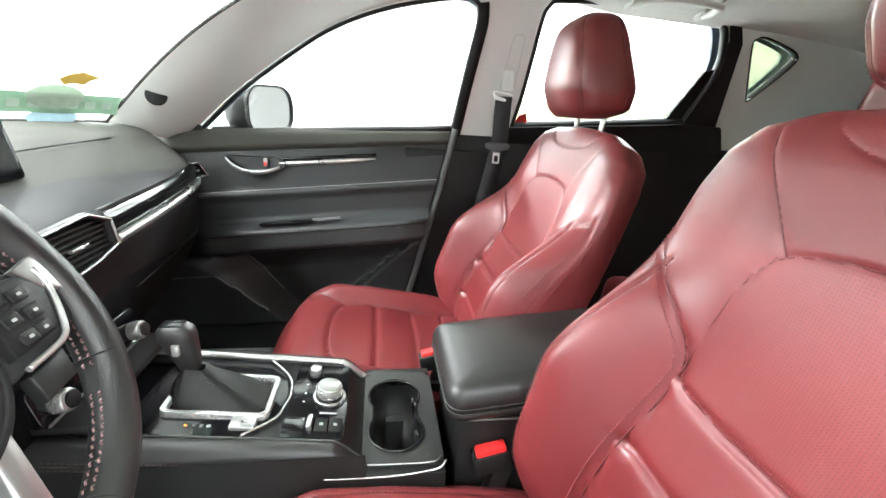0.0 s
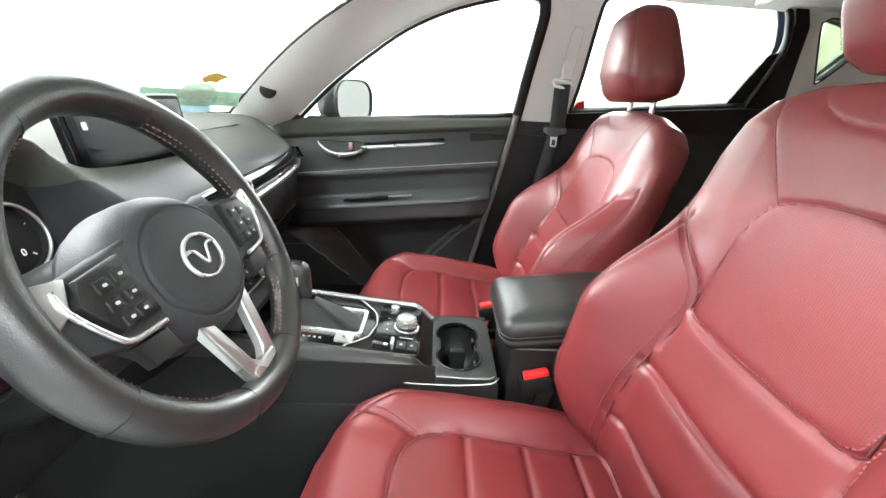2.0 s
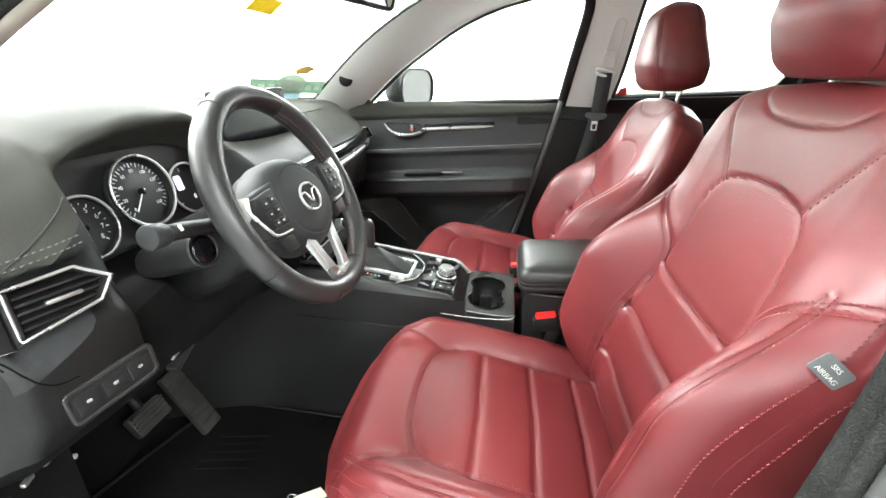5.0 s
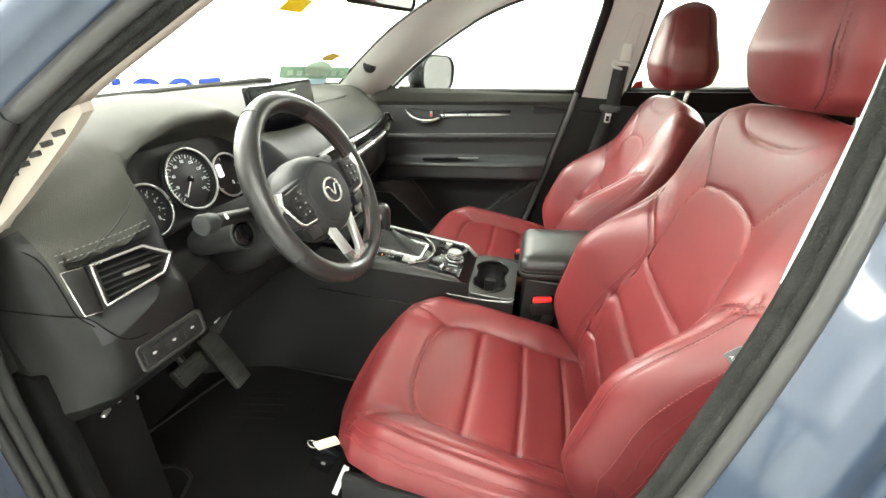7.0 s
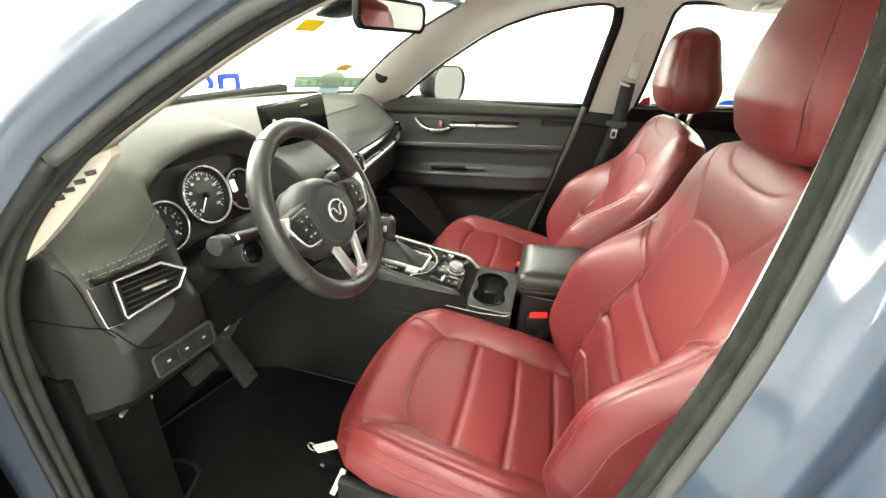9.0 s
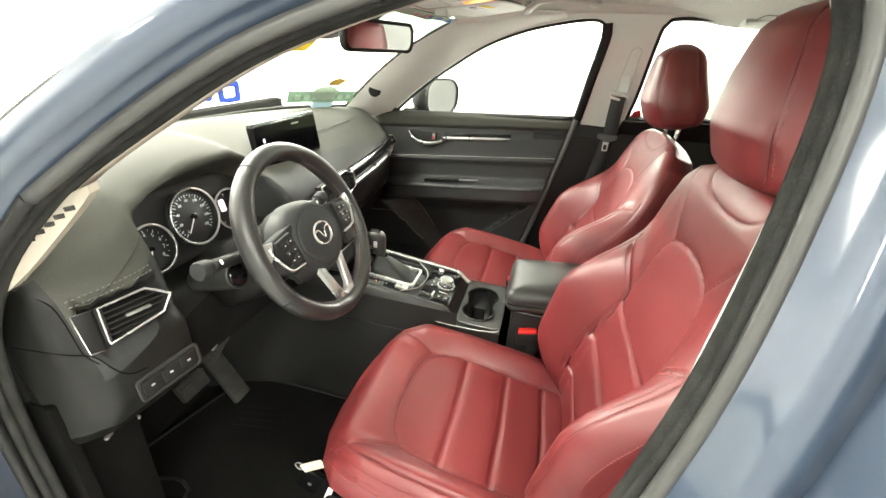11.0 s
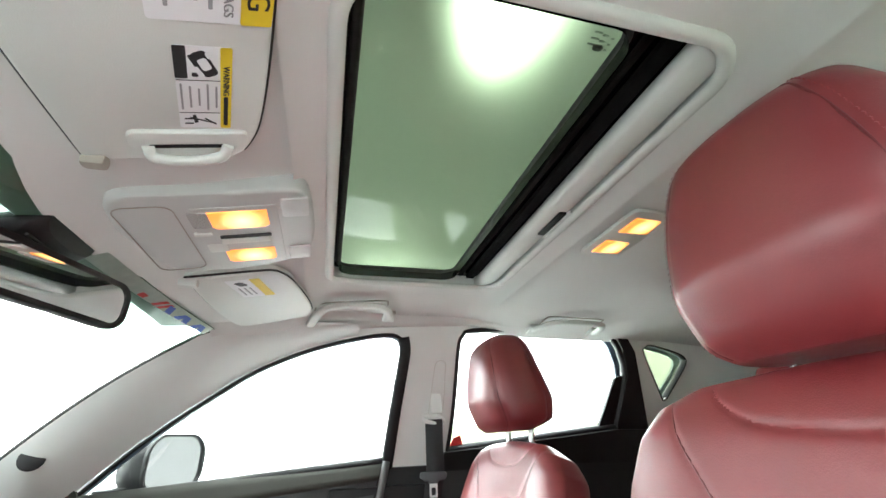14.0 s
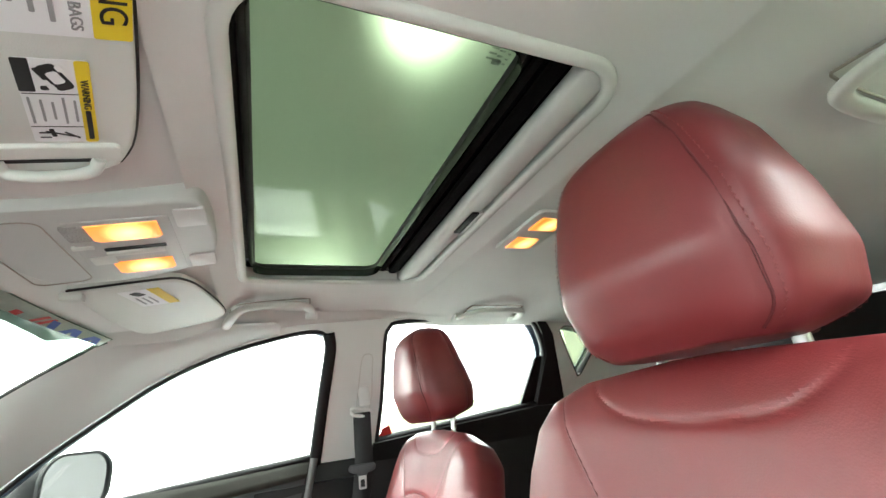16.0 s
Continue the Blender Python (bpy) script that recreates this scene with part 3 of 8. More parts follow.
# patches fore and aft of the opening, and the rim patch with the rounded opening
for a, b, n in ((-0.06, SR_X[0] - 0.045, 18), (SR_X[1] + 0.045, 2.2, 30)):
    X, Y = np.meshgrid(np.linspace(a, b, n), np.linspace(-0.64, 0.64, 41))
    hw = np.interp(X, [-0.06, 0.02, 0.3, 0.45], [0.42, 0.48, 0.60, 0.64]) / 0.64
    Y = Y * hw
    from_grid(np.stack([X, Y, roof_z(X, Y)], -1), bm=bm)
inner = np.array(roof_hole())
ang = np.arctan2((inner[:, 1]) / SR_Y, (inner[:, 0] - np.mean(SR_X)) / (np.ptp(SR_X) / 2))
hx, hy = np.ptp(SR_X) / 2 + 0.045, 0.62
c, s = np.cos(ang), np.sin(ang)
k = 1 / np.maximum(abs(c), abs(s))
outer_r = np.stack([np.mean(SR_X) + hx * c * k, hy * s * k], 1)
rows = []
for f in np.r_[0, 0.02, 0.06, np.linspace(0.12, 1, 10)]:
    p = inner + (outer_r - inner) * f
    z = roof_z(p[:, 0], p[:, 1])
    rows.append(np.stack([p[:, 0], p[:, 1], z], 1))
from_grid(np.array(rows), close_u=True, bm=bm)
tagged(part("headliner", bm, TRIM), "pale grey woven cloth headliner over the cabin", "headliner", kind="structure")
tagged(part("roof_skin", holed([(-0.06, -0.6), (2.2, -0.64), (2.2, 0.64), (-0.06, 0.6)], [roof_hole(grow=0.03)], lambda x, y: Vector((x, y, 1.50)), (0, 0, 0.01)), PAINT), "blue-grey painted steel roof skin", "roof", kind="structure")

# cloth rails that join the headliner to the pillars
for sy, xa in ((1, 0.02), (-1, 0.575)):
    xs_r = np.linspace(xa, 2.15, 50)
    zt = np.interp(xs_r, [-0.05, 0.1, 0.25, 0.4, 0.9, 1.4, 2.1], [1.262, 1.352, 1.405, 1.43, 1.45, 1.425, 1.37]) - 0.014
    yin = np.interp(xs_r, [-0.06, 0.02, 0.3, 0.45], [0.39, 0.45, 0.555, 0.575])
    A_r = np.stack([xs_r, sy * yin, roof_z(xs_r, yin) - 0.001], 1)
    B_r = np.stack([xs_r, sy * (lean(zt) - 0.016), zt], 1)
    rows = [A_r + (B_r - A_r) * f + np.array([0, 0, -0.006 * math.sin(math.pi * f)]) for f in np.linspace(0, 1, 7)]
    part("roof_rail", from_grid(np.array(rows)), TRIM, body, "pale grey cloth roof rail")

sunroof = thing("sunroof", "tinted glass sunroof with black frame and grey sliding shade", "sunroof")
rim = roof_hole()
rz = [roof_z(x, y) for x, y in rim]
part("trim_ring", sweep([(x, y, z - 0.001) for (x, y), z in zip(rim, rz)], ring(0.009, 0.007, 8), closed=True, straight=True), PLASTIC_GREY, sunroof, "pale grey moulded trim ring")
wallP = np.array([[(x, y, z + d) for (x, y), z in zip(rim, rz)] for d in (0, 0.028)])
part("recess_wall", from_grid(wallP, close_u=True), PLASTIC_GREY, sunroof, "pale grey recess wall")
gl = part("glass", holed([(0.24, -0.42), (0.68, -0.42), (0.68, 0.42), (0.24, 0.42)], [], lambda x, y: Vector((x, y, 1.512)), (0, 0, 0.005)), GLASS_ROOF, sunroof, "dark green tinted glass")
fr_o, fr_i = rounded(0.44, 0.78, 0.04, 6, 0.475, 0), rounded(0.268, 0.690, 0.03, 6, 0.428, 0)
part("black_frame", plate_frame(fr_o, fr_i, 0.022, pose(0, 0, 1.490)), GLOSS, sunroof, "black frame and rubber seal")
part("seal", tube([(x, y, 1.489) for x, y in rounded(0.274, 0.696, 0.03, 6, 0.428, 0)], 0.006, closed=True, straight=True, sides=6), RUBBER, sunroof)
part("guide_channel", box((0.020, 0.71, 0.010), (0.610, 0, 1.484), 0.003), CARPET, sunroof, "dark guide channel")
part("guide_channel", box((0.010, 0.70, 0.008), (0.584, 0, 1.486), 0.003), CARPET, sunroof, "dark guide channel")
etch = part("etched_mark", slab(rounded(0.012, 0.008, 0.003), 0.0005, pose(0.556, -0.292, 1.5110, 180, 0, 0)), mat("grey_etching", (0.10, 0.12, 0.09), 0.7, vary=0.5, vary_scale=160), sunroof, "small grey etched mark")
for k in range(9):
    part("etched_line", slab(rounded(0.010 - 0.003 * (k % 3), 0.0022, 0.001), 0.0004, pose(0.546 + 0.010 * (k % 3), -0.310 + 0.0075 * (k // 3) + 0.002 * (k % 3), 1.5110, 180, 0, 0)), bpy.data.materials["grey_etching"], etch)
shade = part("sliding_shade", sweep([(0.646, -0.360, 1.472), (0.646, 0.360, 1.472)], [(-0.022, -0.006), (-0.016, -0.012), (0.018, -0.010), (0.026, -0.002), (0.026, 0.008), (-0.022, 0.008)], 12), PLASTIC_GREY, sunroof, "pale grey sliding sunshade edge")
part("pull_recess", box((0.014, 0.085, 0.006), (0.655, 0.02, 1.461), 0.003), BLACK_HARD, shade, "dark pull recess")
part("pull_lip", box((0.006, 0.10, 0.008), (0.665, 0.02, 1.460), 0.003), PLASTIC_GREY, shade)

# ---- windscreen ----
WS_BASE = [(-0.46, -0.66, 1.035), (-0.60, -0.40, 1.040), (-0.65, 0.0, 1.040), (-0.60, 0.40, 1.040), (-0.46, 0.66, 1.035)]
WS_TOP = [(0.03, -0.48, 1.372), (-0.005, -0.25, 1.376), (-0.02, 0.0, 1.378), (-0.005, 0.25, 1.376), (0.03, 0.48, 1.372)]
A, B = spline(WS_BASE, 24), spline(WS_TOP, 24)
P = np.array([A + (B - A) * f + np.array([0, 0, 0.035 * math.sin(math.pi * f)]) for f in np.linspace(0, 1, 12)])
wsc = tagged(part("windscreen", from_grid(P), GLASS), "clear curved windscreen with stickers on it", "windscreen", kind="structure")
wsc.visible_shadow = False


def on_glass(u, v):
    """A place on the windscreen: u across from the driver's side, v upwards, both from 0 to 1."""
    i = u * 23
    a = np.array([np.interp(i, range(24), A[:, k]) for k in range(3)])
    b = np.array([np.interp(i, range(24), B[:, k]) for k in range(3)])
    return a + (b - a) * v + np.array([0, 0, 0.035 * math.sin(math.pi * v)])


band = tagged(part("shade_band", from_grid(np.array([[on_glass(u, v) + (0.004, 0, -0.004) for u in np.linspace(0, 1, 24)] for v in np.linspace(0.79, 0.995, 8)])), GLASS_BAND), "green tinted sun band along the top of the windscreen", "tinted band", kind="structure")
band.visible_shadow = False
part("glass_edge", tube([A[k] + (0.004, 0, 0.004) for k in range(24)], 0.006, straight=True, sides=6), RUBBER, body, "black windscreen edge")
for u in (0, 1):
    part("glass_edge", tube([on_glass(u, v) for v in np.linspace(0, 1, 14)], 0.005, straight=True, sides=6), RUBBER, body, "black windscreen edge")

# far A pillar trim: between windscreen edge and window edge
W = spline([(-0.335, lean(0.985) - 0.012, 0.985), (-0.29, lean(1.02) - 0.014, 1.02), (-0.157, lean(1.135) - 0.014, 1.135), (-0.02, lean(1.233) - 0.014, 1.233), (0.1, lean(1.308) - 0.014, 1.308), (0.23, lean(1.362) - 0.014, 1.362), (0.36, lean(1.396) - 0.014, 1.396)], 30)
G = np.array([on_glass(1.0, v) for v in np.linspace(0, 1, 24)] + [(0.10, 0.52, 1.395), (0.16, 0.54, 1.405), (0.22, 0.555, 1.412), (0.28, 0.57, 1.418), (0.33, 0.58, 1.42), (0.38, 0.59, 1.42)]) + np.array([0.004, -0.006, -0.003])
Gs = spline(G[::2], 30)
rows = [W + (Gs - W) * f + np.array([0.012, -0.02, 0.004]) * math.sin(math.pi * f) for f in np.linspace(0, 1, 9)]
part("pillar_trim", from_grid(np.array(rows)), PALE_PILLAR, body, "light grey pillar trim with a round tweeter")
part("tweeter_grille", disc(0.024, 0.008, (-0.318, 0.632, 1.112), (0.5, -0.85, 0.2), 0.002, 28), BLACK_HARD, body, "round dark tweeter grille")
# black sail corner of the passenger door
part("sail_corner", holed([(-0.36, 1.0), (-0.30, 1.065), (-0.265, 1.035), (-0.262, 1.0)], [], lambda x, z: Vector((x, lean(z) - 0.02, z)), (0, 0.012, 0)), BLACK_SOFT, body, "black sail corner of the door")

# ---- floor pan and firewall ----
tagged(part("floor", box((2.9, 1.5, 0.06), (0.75, 0, 0.295), 0.005), CARPET), "black carpeted cabin floor", "floor", kind="structure")
part("firewall", box((0.05, 1.4, 0.75), (-0.80, 0, 0.66), 0.01), CARPET, body, "dark carpeted firewall")
part("toe_board", box((0.03, 0.56, 0.42), (-0.62, -0.37, 0.47), 0.01, (0, -38, 0)), CARPET, body, "dark carpeted toe board")
part("toe_board", box((0.03, 0.56, 0.42), (-0.62, 0.37, 0.47), 0.01, (0, -38, 0)), CARPET, body, "dark carpeted toe board")
# near kick panel in the near-black carpet material, darker than the far one
part("kick_panel", box((0.5, 0.02, 0.5), (-0.50, -0.70, 0.55), 0.005), CARPET, body, "near-black kick panel")
part("kick_panel", box((0.5, 0.02, 0.6), (-0.55, 0.72, 0.58), 0.005), BLACK_HARD, body)
part("bonnet", holed([(-1.6, -0.8), (-0.62, -0.78), (-0.70, 0.0), (-0.62, 0.78), (-1.6, 0.8)], [], lambda x, y: Vector((x, y, 1.0 + 0.06 * (x + 0.62))), (0, 0, -0.02)), PAINT, body, "blue-grey bonnet")
part("tailgate", box((0.06, 1.3, 1.0), (2.22, 0, 0.85), 0.02), BLACK_HARD, body, "dark tailgate lining")
part("lower_side", box((1.9, 0.03, 0.75), (1.35, 0.755, 0.68), 0.01), BLACK_HARD, body, "black rear door lining")
part("lower_side", box((1.55, 0.03, 0.75), (1.45, -0.755, 0.68), 0.01), BLACK_HARD, body, "black rear door lining")


# ---- driver door, swung wide open on its front hinges ----
ddoor = thing("driver_door", "blue-grey driver door with black lining, swung wide open", "car door", at=(-0.42, -0.86, 0.36))
DM = pose(0, 0, 0, 0, 0, -112)
lo_d = [(0.03, 0.02), (1.00, 0.02), (1.06, 0.14), (1.06, 0.60), (1.04, 0.68), (0.02, 0.64), (0.0, 0.30)]


def door_sheet(outline, y0, thick, holes=()):
    bm = holed(outline, list(holes), lambda x, z: Vector((x, y0 + 0.02 * math.sin(z * 3.2), z)), (0, thick, 0))
    bmesh.ops.transform(bm, matrix=DM, verts=bm.verts)
    return bm


part("outer_skin", door_sheet(dense_line(lo_d, 60), -0.075, 0.02), PAINT, ddoor, "blue-grey outer skin")
part("inner_frame", door_sheet(dense_line([(0.5 + (x - 0.5) * 0.985, 0.34 + (z - 0.34) * 0.985) for x, z in lo_d], 60), -0.055, 0.055), PAINT, ddoor, "blue-grey painted inner frame")
part("lining", door_sheet(dense_line([(0.53 + (x - 0.5) * 0.84, 0.34 + (z - 0.34) * 0.90) for x, z in lo_d], 60), -0.01, 0.035), BLACK_HARD, ddoor, "black door lining")
up_o = [(0.04, 0.63), (0.10, 0.70), (0.32, 0.86), (0.55, 0.97), (0.78, 1.01), (0.86, 0.99), (0.94, 0.68), (0.9, 0.63)]
up_i = [(0.14, 0.66), (0.34, 0.82), (0.56, 0.925), (0.77, 0.965), (0.82, 0.94), (0.89, 0.67)]
part("window_frame", door_sheet(dense_line(up_o, 70), -0.05, 0.03, [dense_line(up_i, 50)]), BLACK_HARD, ddoor, "black window frame")
pane = part("pane", door_sheet(dense_line([(0.5 + (x - 0.5) * 1.03, 0.8 + (z - 0.8) * 1.03) for x, z in up_i], 50), -0.04, 0.005), GLASS, ddoor, "clear glass pane")
pane.visible_shadow = False
for z in (0.14, 0.48):
    part("hinge", box((0.07, 0.05, 0.05), (0.0, 0.01, z), 0.008, (0, 0, -60)), BLACK_HARD, ddoor, "dark steel hinge")

# ---- road wheels under the body ----


def road_wheel(x, sy):
    o = thing("road_wheel", "black tyre on a grey alloy rim under the car", "wheel", "road wheels", at=(x, sy * 0.80, 0.36))
    prof = [(0.24, -0.10), (0.33, -0.11), (0.352, -0.09), (0.36, -0.05), (0.36, 0.05), (0.352, 0.09), (0.33, 0.11), (0.24, 0.10)]
    an = np.linspace(0, 2 * np.pi, 48, endpoint=False)
    part("tyre", from_grid(np.array([[(r * math.cos(a), w, r * math.sin(a)) for a in an] for r, w in prof]), close_u=True), RUBBER, o, "black rubber tyre")
    part("rim", from_grid(np.array([[(r * math.cos(a), sy * w, r * math.sin(a)) for a in an] for r, w in ((0.245, 0.10), (0.22, 0.07), (0.20, 0.0), (0.05, 0.02), (0.001, 0.03))]), close_u=True), SILVER, o, "grey alloy rim")
    return o


for wx in (-1.15, 1.55):
    for sy in (-1, 1):
        road_wheel(wx, sy)
# wings, nose and underbody that join bonnet, wheels and cabin
for sy in (-1, 1):
    part("front_wing", holed(dense_line([(-1.62, 0.45), (-1.60, 0.80), (-1.4, 0.93), (-0.7, 0.97), (-0.36, 0.98), (-0.34, 0.36), (-0.74, 0.36), (-0.80, 0.62), (-1.15, 0.78), (-1.48, 0.62), (-1.54, 0.40)], 80), [], lambda x, z: Vector((x, sy * (0.85 - 0.05 * abs(z - 0.65)), z)), (0, -sy * 0.015, 0)), PAINT, body, "blue-grey front wing")
part("nose", box((0.10, 1.62, 0.52), (-1.62, 0, 0.64), 0.04), PAINT, body, "blue-grey nose")
part("underbody", box((3.6, 1.10, 0.05), (0.35, 0, 0.245), 0.01), BLACK_HARD, body, "black underbody")
part("cowl", box((0.16, 1.40, 0.10), (-0.72, 0, 0.955), 0.02), BLACK_HARD, body, "black scuttle panel")
# ---- dashboard: sections across the car, drawn from the windscreen over the top and down to the knees ----
SECT = {
    -0.705: [(-0.47, 1.02), (-0.38, 1.022), (-0.320, 1.008), (-0.300, 0.985), (-0.288, 0.945), (-0.282, 0.89), (-0.276, 0.85), (-0.262, 0.768), (-0.285, 0.70), (-0.55, 0.60)],
    -0.685: [(-0.475, 1.025), (-0.38, 1.038), (-0.292, 1.024), (-0.250, 0.992), (-0.227, 0.952), (-0.214, 0.89), (-0.204, 0.85), (-0.212, 0.766), (-0.262, 0.700), (-0.55, 0.60)],
    -0.66: [(-0.48, 1.03), (-0.38, 1.045), (-0.285, 1.032), (-0.236, 0.996), (-0.210, 0.955), (-0.193, 0.89), (-0.175, 0.848), (-0.184, 0.764), (-0.262, 0.690), (-0.55, 0.60)],
    -0.56: [(-0.53, 1.035), (-0.40, 1.062), (-0.28, 1.058), (-0.215, 1.024), (-0.186, 0.962), (-0.175, 0.895), (-0.160, 0.86), (-0.172, 0.764), (-0.255, 0.690), (-0.55, 0.59)],
    -0.542: [(-0.55, 1.037), (-0.42, 1.065), (-0.29, 1.065), (-0.220, 1.034), (-0.190, 0.960), (-0.177, 0.895), (-0.162, 0.86), (-0.172, 0.764), (-0.255, 0.690), (-0.55, 0.59)],
    -0.530: [(-0.56, 1.038), (-0.42, 1.067), (-0.29, 1.065), (-0.215, 1.042), (-0.300, 0.985), (-0.295, 0.90), (-0.20, 0.865), (-0.18, 0.764), (-0.265, 0.685), (-0.55, 0.59)],
    -0.48: [(-0.57, 1.039), (-0.44, 1.070), (-0.31, 1.076), (-0.228, 1.060), (-0.315, 1.00), (-0.305, 0.89), (-0.21, 0.865), (-0.18, 0.770), (-0.27, 0.680), (-0.55, 0.60)],
    -0.37: [(-0.61, 1.040), (-0.46, 1.072), (-0.33, 1.083), (-0.240, 1.074), (-0.325, 1.01), (-0.310, 0.89), (-0.215, 0.862), (-0.18, 0.78), (-0.28, 0.66), (-0.55, 0.62)],
    -0.28: [(-0.62, 1.040), (-0.47, 1.071), (-0.345, 1.081), (-0.246, 1.071), (-0.318, 1.00), (-0.295, 0.89), (-0.215, 0.863), (-0.18, 0.79), (-0.265, 0.67), (-0.55, 0.62)],
    -0.215: [(-0.63, 1.040), (-0.48, 1.066), (-0.36, 1.066), (-0.262, 1.047), (-0.300, 0.975), (-0.275, 0.90), (-0.215, 0.865), (-0.18, 0.80), (-0.25, 0.68), (-0.55, 0.62)],
    -0.19: [(-0.635, 1.040), (-0.50, 1.060), (-0.38, 1.050), (-0.265, 1.020), (-0.190, 0.965), (-0.172, 0.905), (-0.178, 0.865), (-0.18, 0.80), (-0.24, 0.68), (-0.55, 0.62)],
    -0.13: [(-0.64, 1.040), (-0.52, 1.055), (-0.40, 1.042), (-0.265, 1.000), (-0.185, 0.955), (-0.165, 0.905), (-0.172, 0.865), (-0.18, 0.79), (-0.20, 0.70), (-0.5, 0.62)],
    0.0: [(-0.65, 1.040), (-0.53, 1.053), (-0.40, 1.038), (-0.262, 0.990), (-0.185, 0.950), (-0.162, 0.905), (-0.170, 0.865), (-0.18, 0.79), (-0.19, 0.70), (-0.5, 0.62)],
    0.15: [(-0.64, 1.040), (-0.52, 1.053), (-0.39, 1.036), (-0.258, 0.985), (-0.190, 0.948), (-0.165, 0.905), (-0.172, 0.865), (-0.19, 0.78), (-0.24, 0.68), (-0.5, 0.61)],
    0.35: [(-0.60, 1.040), (-0.49, 1.050), (-0.38, 1.034), (-0.262, 0.985), (-0.205, 0.948), (-0.180, 0.905), (-0.188, 0.865), (-0.21, 0.76), (-0.31, 0.62), (-0.5, 0.59)],
    0.55: [(-0.52, 1.038), (-0.44, 1.044), (-0.36, 1.030), (-0.280, 0.985), (-0.236, 0.950), (-0.215, 0.905), (-0.222, 0.865), (-0.24, 0.76), (-0.34, 0.62), (-0.5, 0.59)],
    0.66: [(-0.46, 1.030), (-0.42, 1.036), (-0.37, 1.024), (-0.315, 0.985), (-0.278, 0.950), (-0.262, 0.905), (-0.268, 0.865), (-0.28, 0.76), (-0.36, 0.62), (-0.5, 0.59)],
    0.705: [(-0.44, 1.020), (-0.41, 1.026), (-0.38, 1.010), (-0.34, 0.975), (-0.310, 0.945), (-0.295, 0.905), (-0.30, 0.865), (-0.31, 0.76), (-0.38, 0.62), (-0.5, 0.59)],
}
ks = sorted(SECT)
KEY = np.array([SECT[k] for k in ks])
# the top swells towards the windscreen
for n_, k_ in enumerate(ks):
    KEY[n_, :3, 1] += np.array([0.006, 0.013, 0.006]) * float(np.interp(k_, [-0.70, -0.56, 0.0, 0.40], [0.0, 1.0, 1.0, 0.0]))
ys = np.unique(np.concatenate([np.linspace(-0.705, 0.705, 115), np.linspace(-0.705, -0.64, 16), np.linspace(-0.55, -0.20, 40), np.linspace(-0.546, -0.526, 10), np.linspace(-0.225, -0.18, 10)]))


def eased(y, v):
    """A smooth course through the sections without overshoot."""
    h, d = np.diff(ks), np.diff(v) / np.diff(ks)
    m = np.zeros(len(ks))
    for i in range(1, len(ks) - 1):
        if d[i - 1] * d[i] > 0:
            m[i] = 3 * (h[i - 1] + h[i]) / ((2 * h[i] + h[i - 1]) / d[i - 1] + (h[i] + 2 * h[i - 1]) / d[i])
    k = int(np.clip(np.searchsorted(ks, y) - 1, 0, len(ks) - 2))
    t = (y - ks[k]) / h[k]
    return (2 * t**3 - 3 * t**2 + 1) * v[k] + (t**3 - 2 * t**2 + t) * h[k] * m[k] + (3 * t**2 - 2 * t**3) * v[k + 1] + (t**3 - t**2) * h[k] * m[k + 1]


def dash_row(y):
    c = np.array([[eased(y, KEY[:, k, c]) for c in (0, 1)] for k in range(10)])
    # a firm edge where the top turns over into the face
    ctrl = np.vstack([c[:3], c[3] + 0.20 * (c[2] - c[3]), c[3] + 0.16 * (c[4] - c[3]), c[4:]])
    return spline(ctrl, 72)


DASH = np.array([[(x, y, z) for x, z in dash_row(y)] for y in ys])
# pocket behind the near air vent
pocket = sstep(-0.662, -0.648, DASH[..., 1]) * (1 - sstep(-0.556, -0.546, DASH[..., 1])) * sstep(0.872, 0.886, DASH[..., 2]) * (1 - sstep(0.940, 0.950, DASH[..., 2])) * (DASH[..., 0] > -0.26)
DASH[..., 0] -= 0.030 * pocket


def dash_at(y, z, upper=0.03):
    """The face of the dashboard at a height: x on its rear side."""
    r = dash_row(y)
    k = next(i for i in range(10, 71) if r[i, 1] >= z > r[i + 1, 1])
    f = (r[k, 1] - z) / (r[k, 1] - r[k + 1, 1])
    return r[k, 0] + f * (r[k + 1, 0] - r[k, 0])


dash = thing("dashboard", "black soft-touch dashboard with silver vents and stitched pads", "dashboard")
# cut into the top pad, the face and the lower knee panel
FACE_END = int(np.argmin(abs(dash_row(-0.60)[:, 1] - 0.872) + (np.arange(72) < 27)))
KNEE_END = int(np.argmin(abs(dash_row(-0.60)[:, 1] - 0.758) + (np.arange(72) < FACE_END)))
lab = np.zeros((len(ys) - 1, 71), int)
for j in range(len(ys) - 1):
    for i in range(71):
        lab[j, i] = 0 if i < 27 else (1 if i < FACE_END else (2 if i < KNEE_END else 3))
        if ys[j] < -0.6735 and 20 <= i < KNEE_END:
            lab[j, i] = 4
pieces = split_sheet(DASH, lab, [0, 1, 2, 3, 4])
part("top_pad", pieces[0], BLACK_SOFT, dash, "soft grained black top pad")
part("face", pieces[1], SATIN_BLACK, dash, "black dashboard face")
# knee and end panels: black plastic with their shade put into the tone
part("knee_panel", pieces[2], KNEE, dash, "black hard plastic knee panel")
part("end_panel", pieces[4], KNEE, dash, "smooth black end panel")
# the carpet black here paints the shade beneath the dashboard
part("underside", pieces[3], CARPET, dash, "dashboard underside, near-black to stand for its shade")
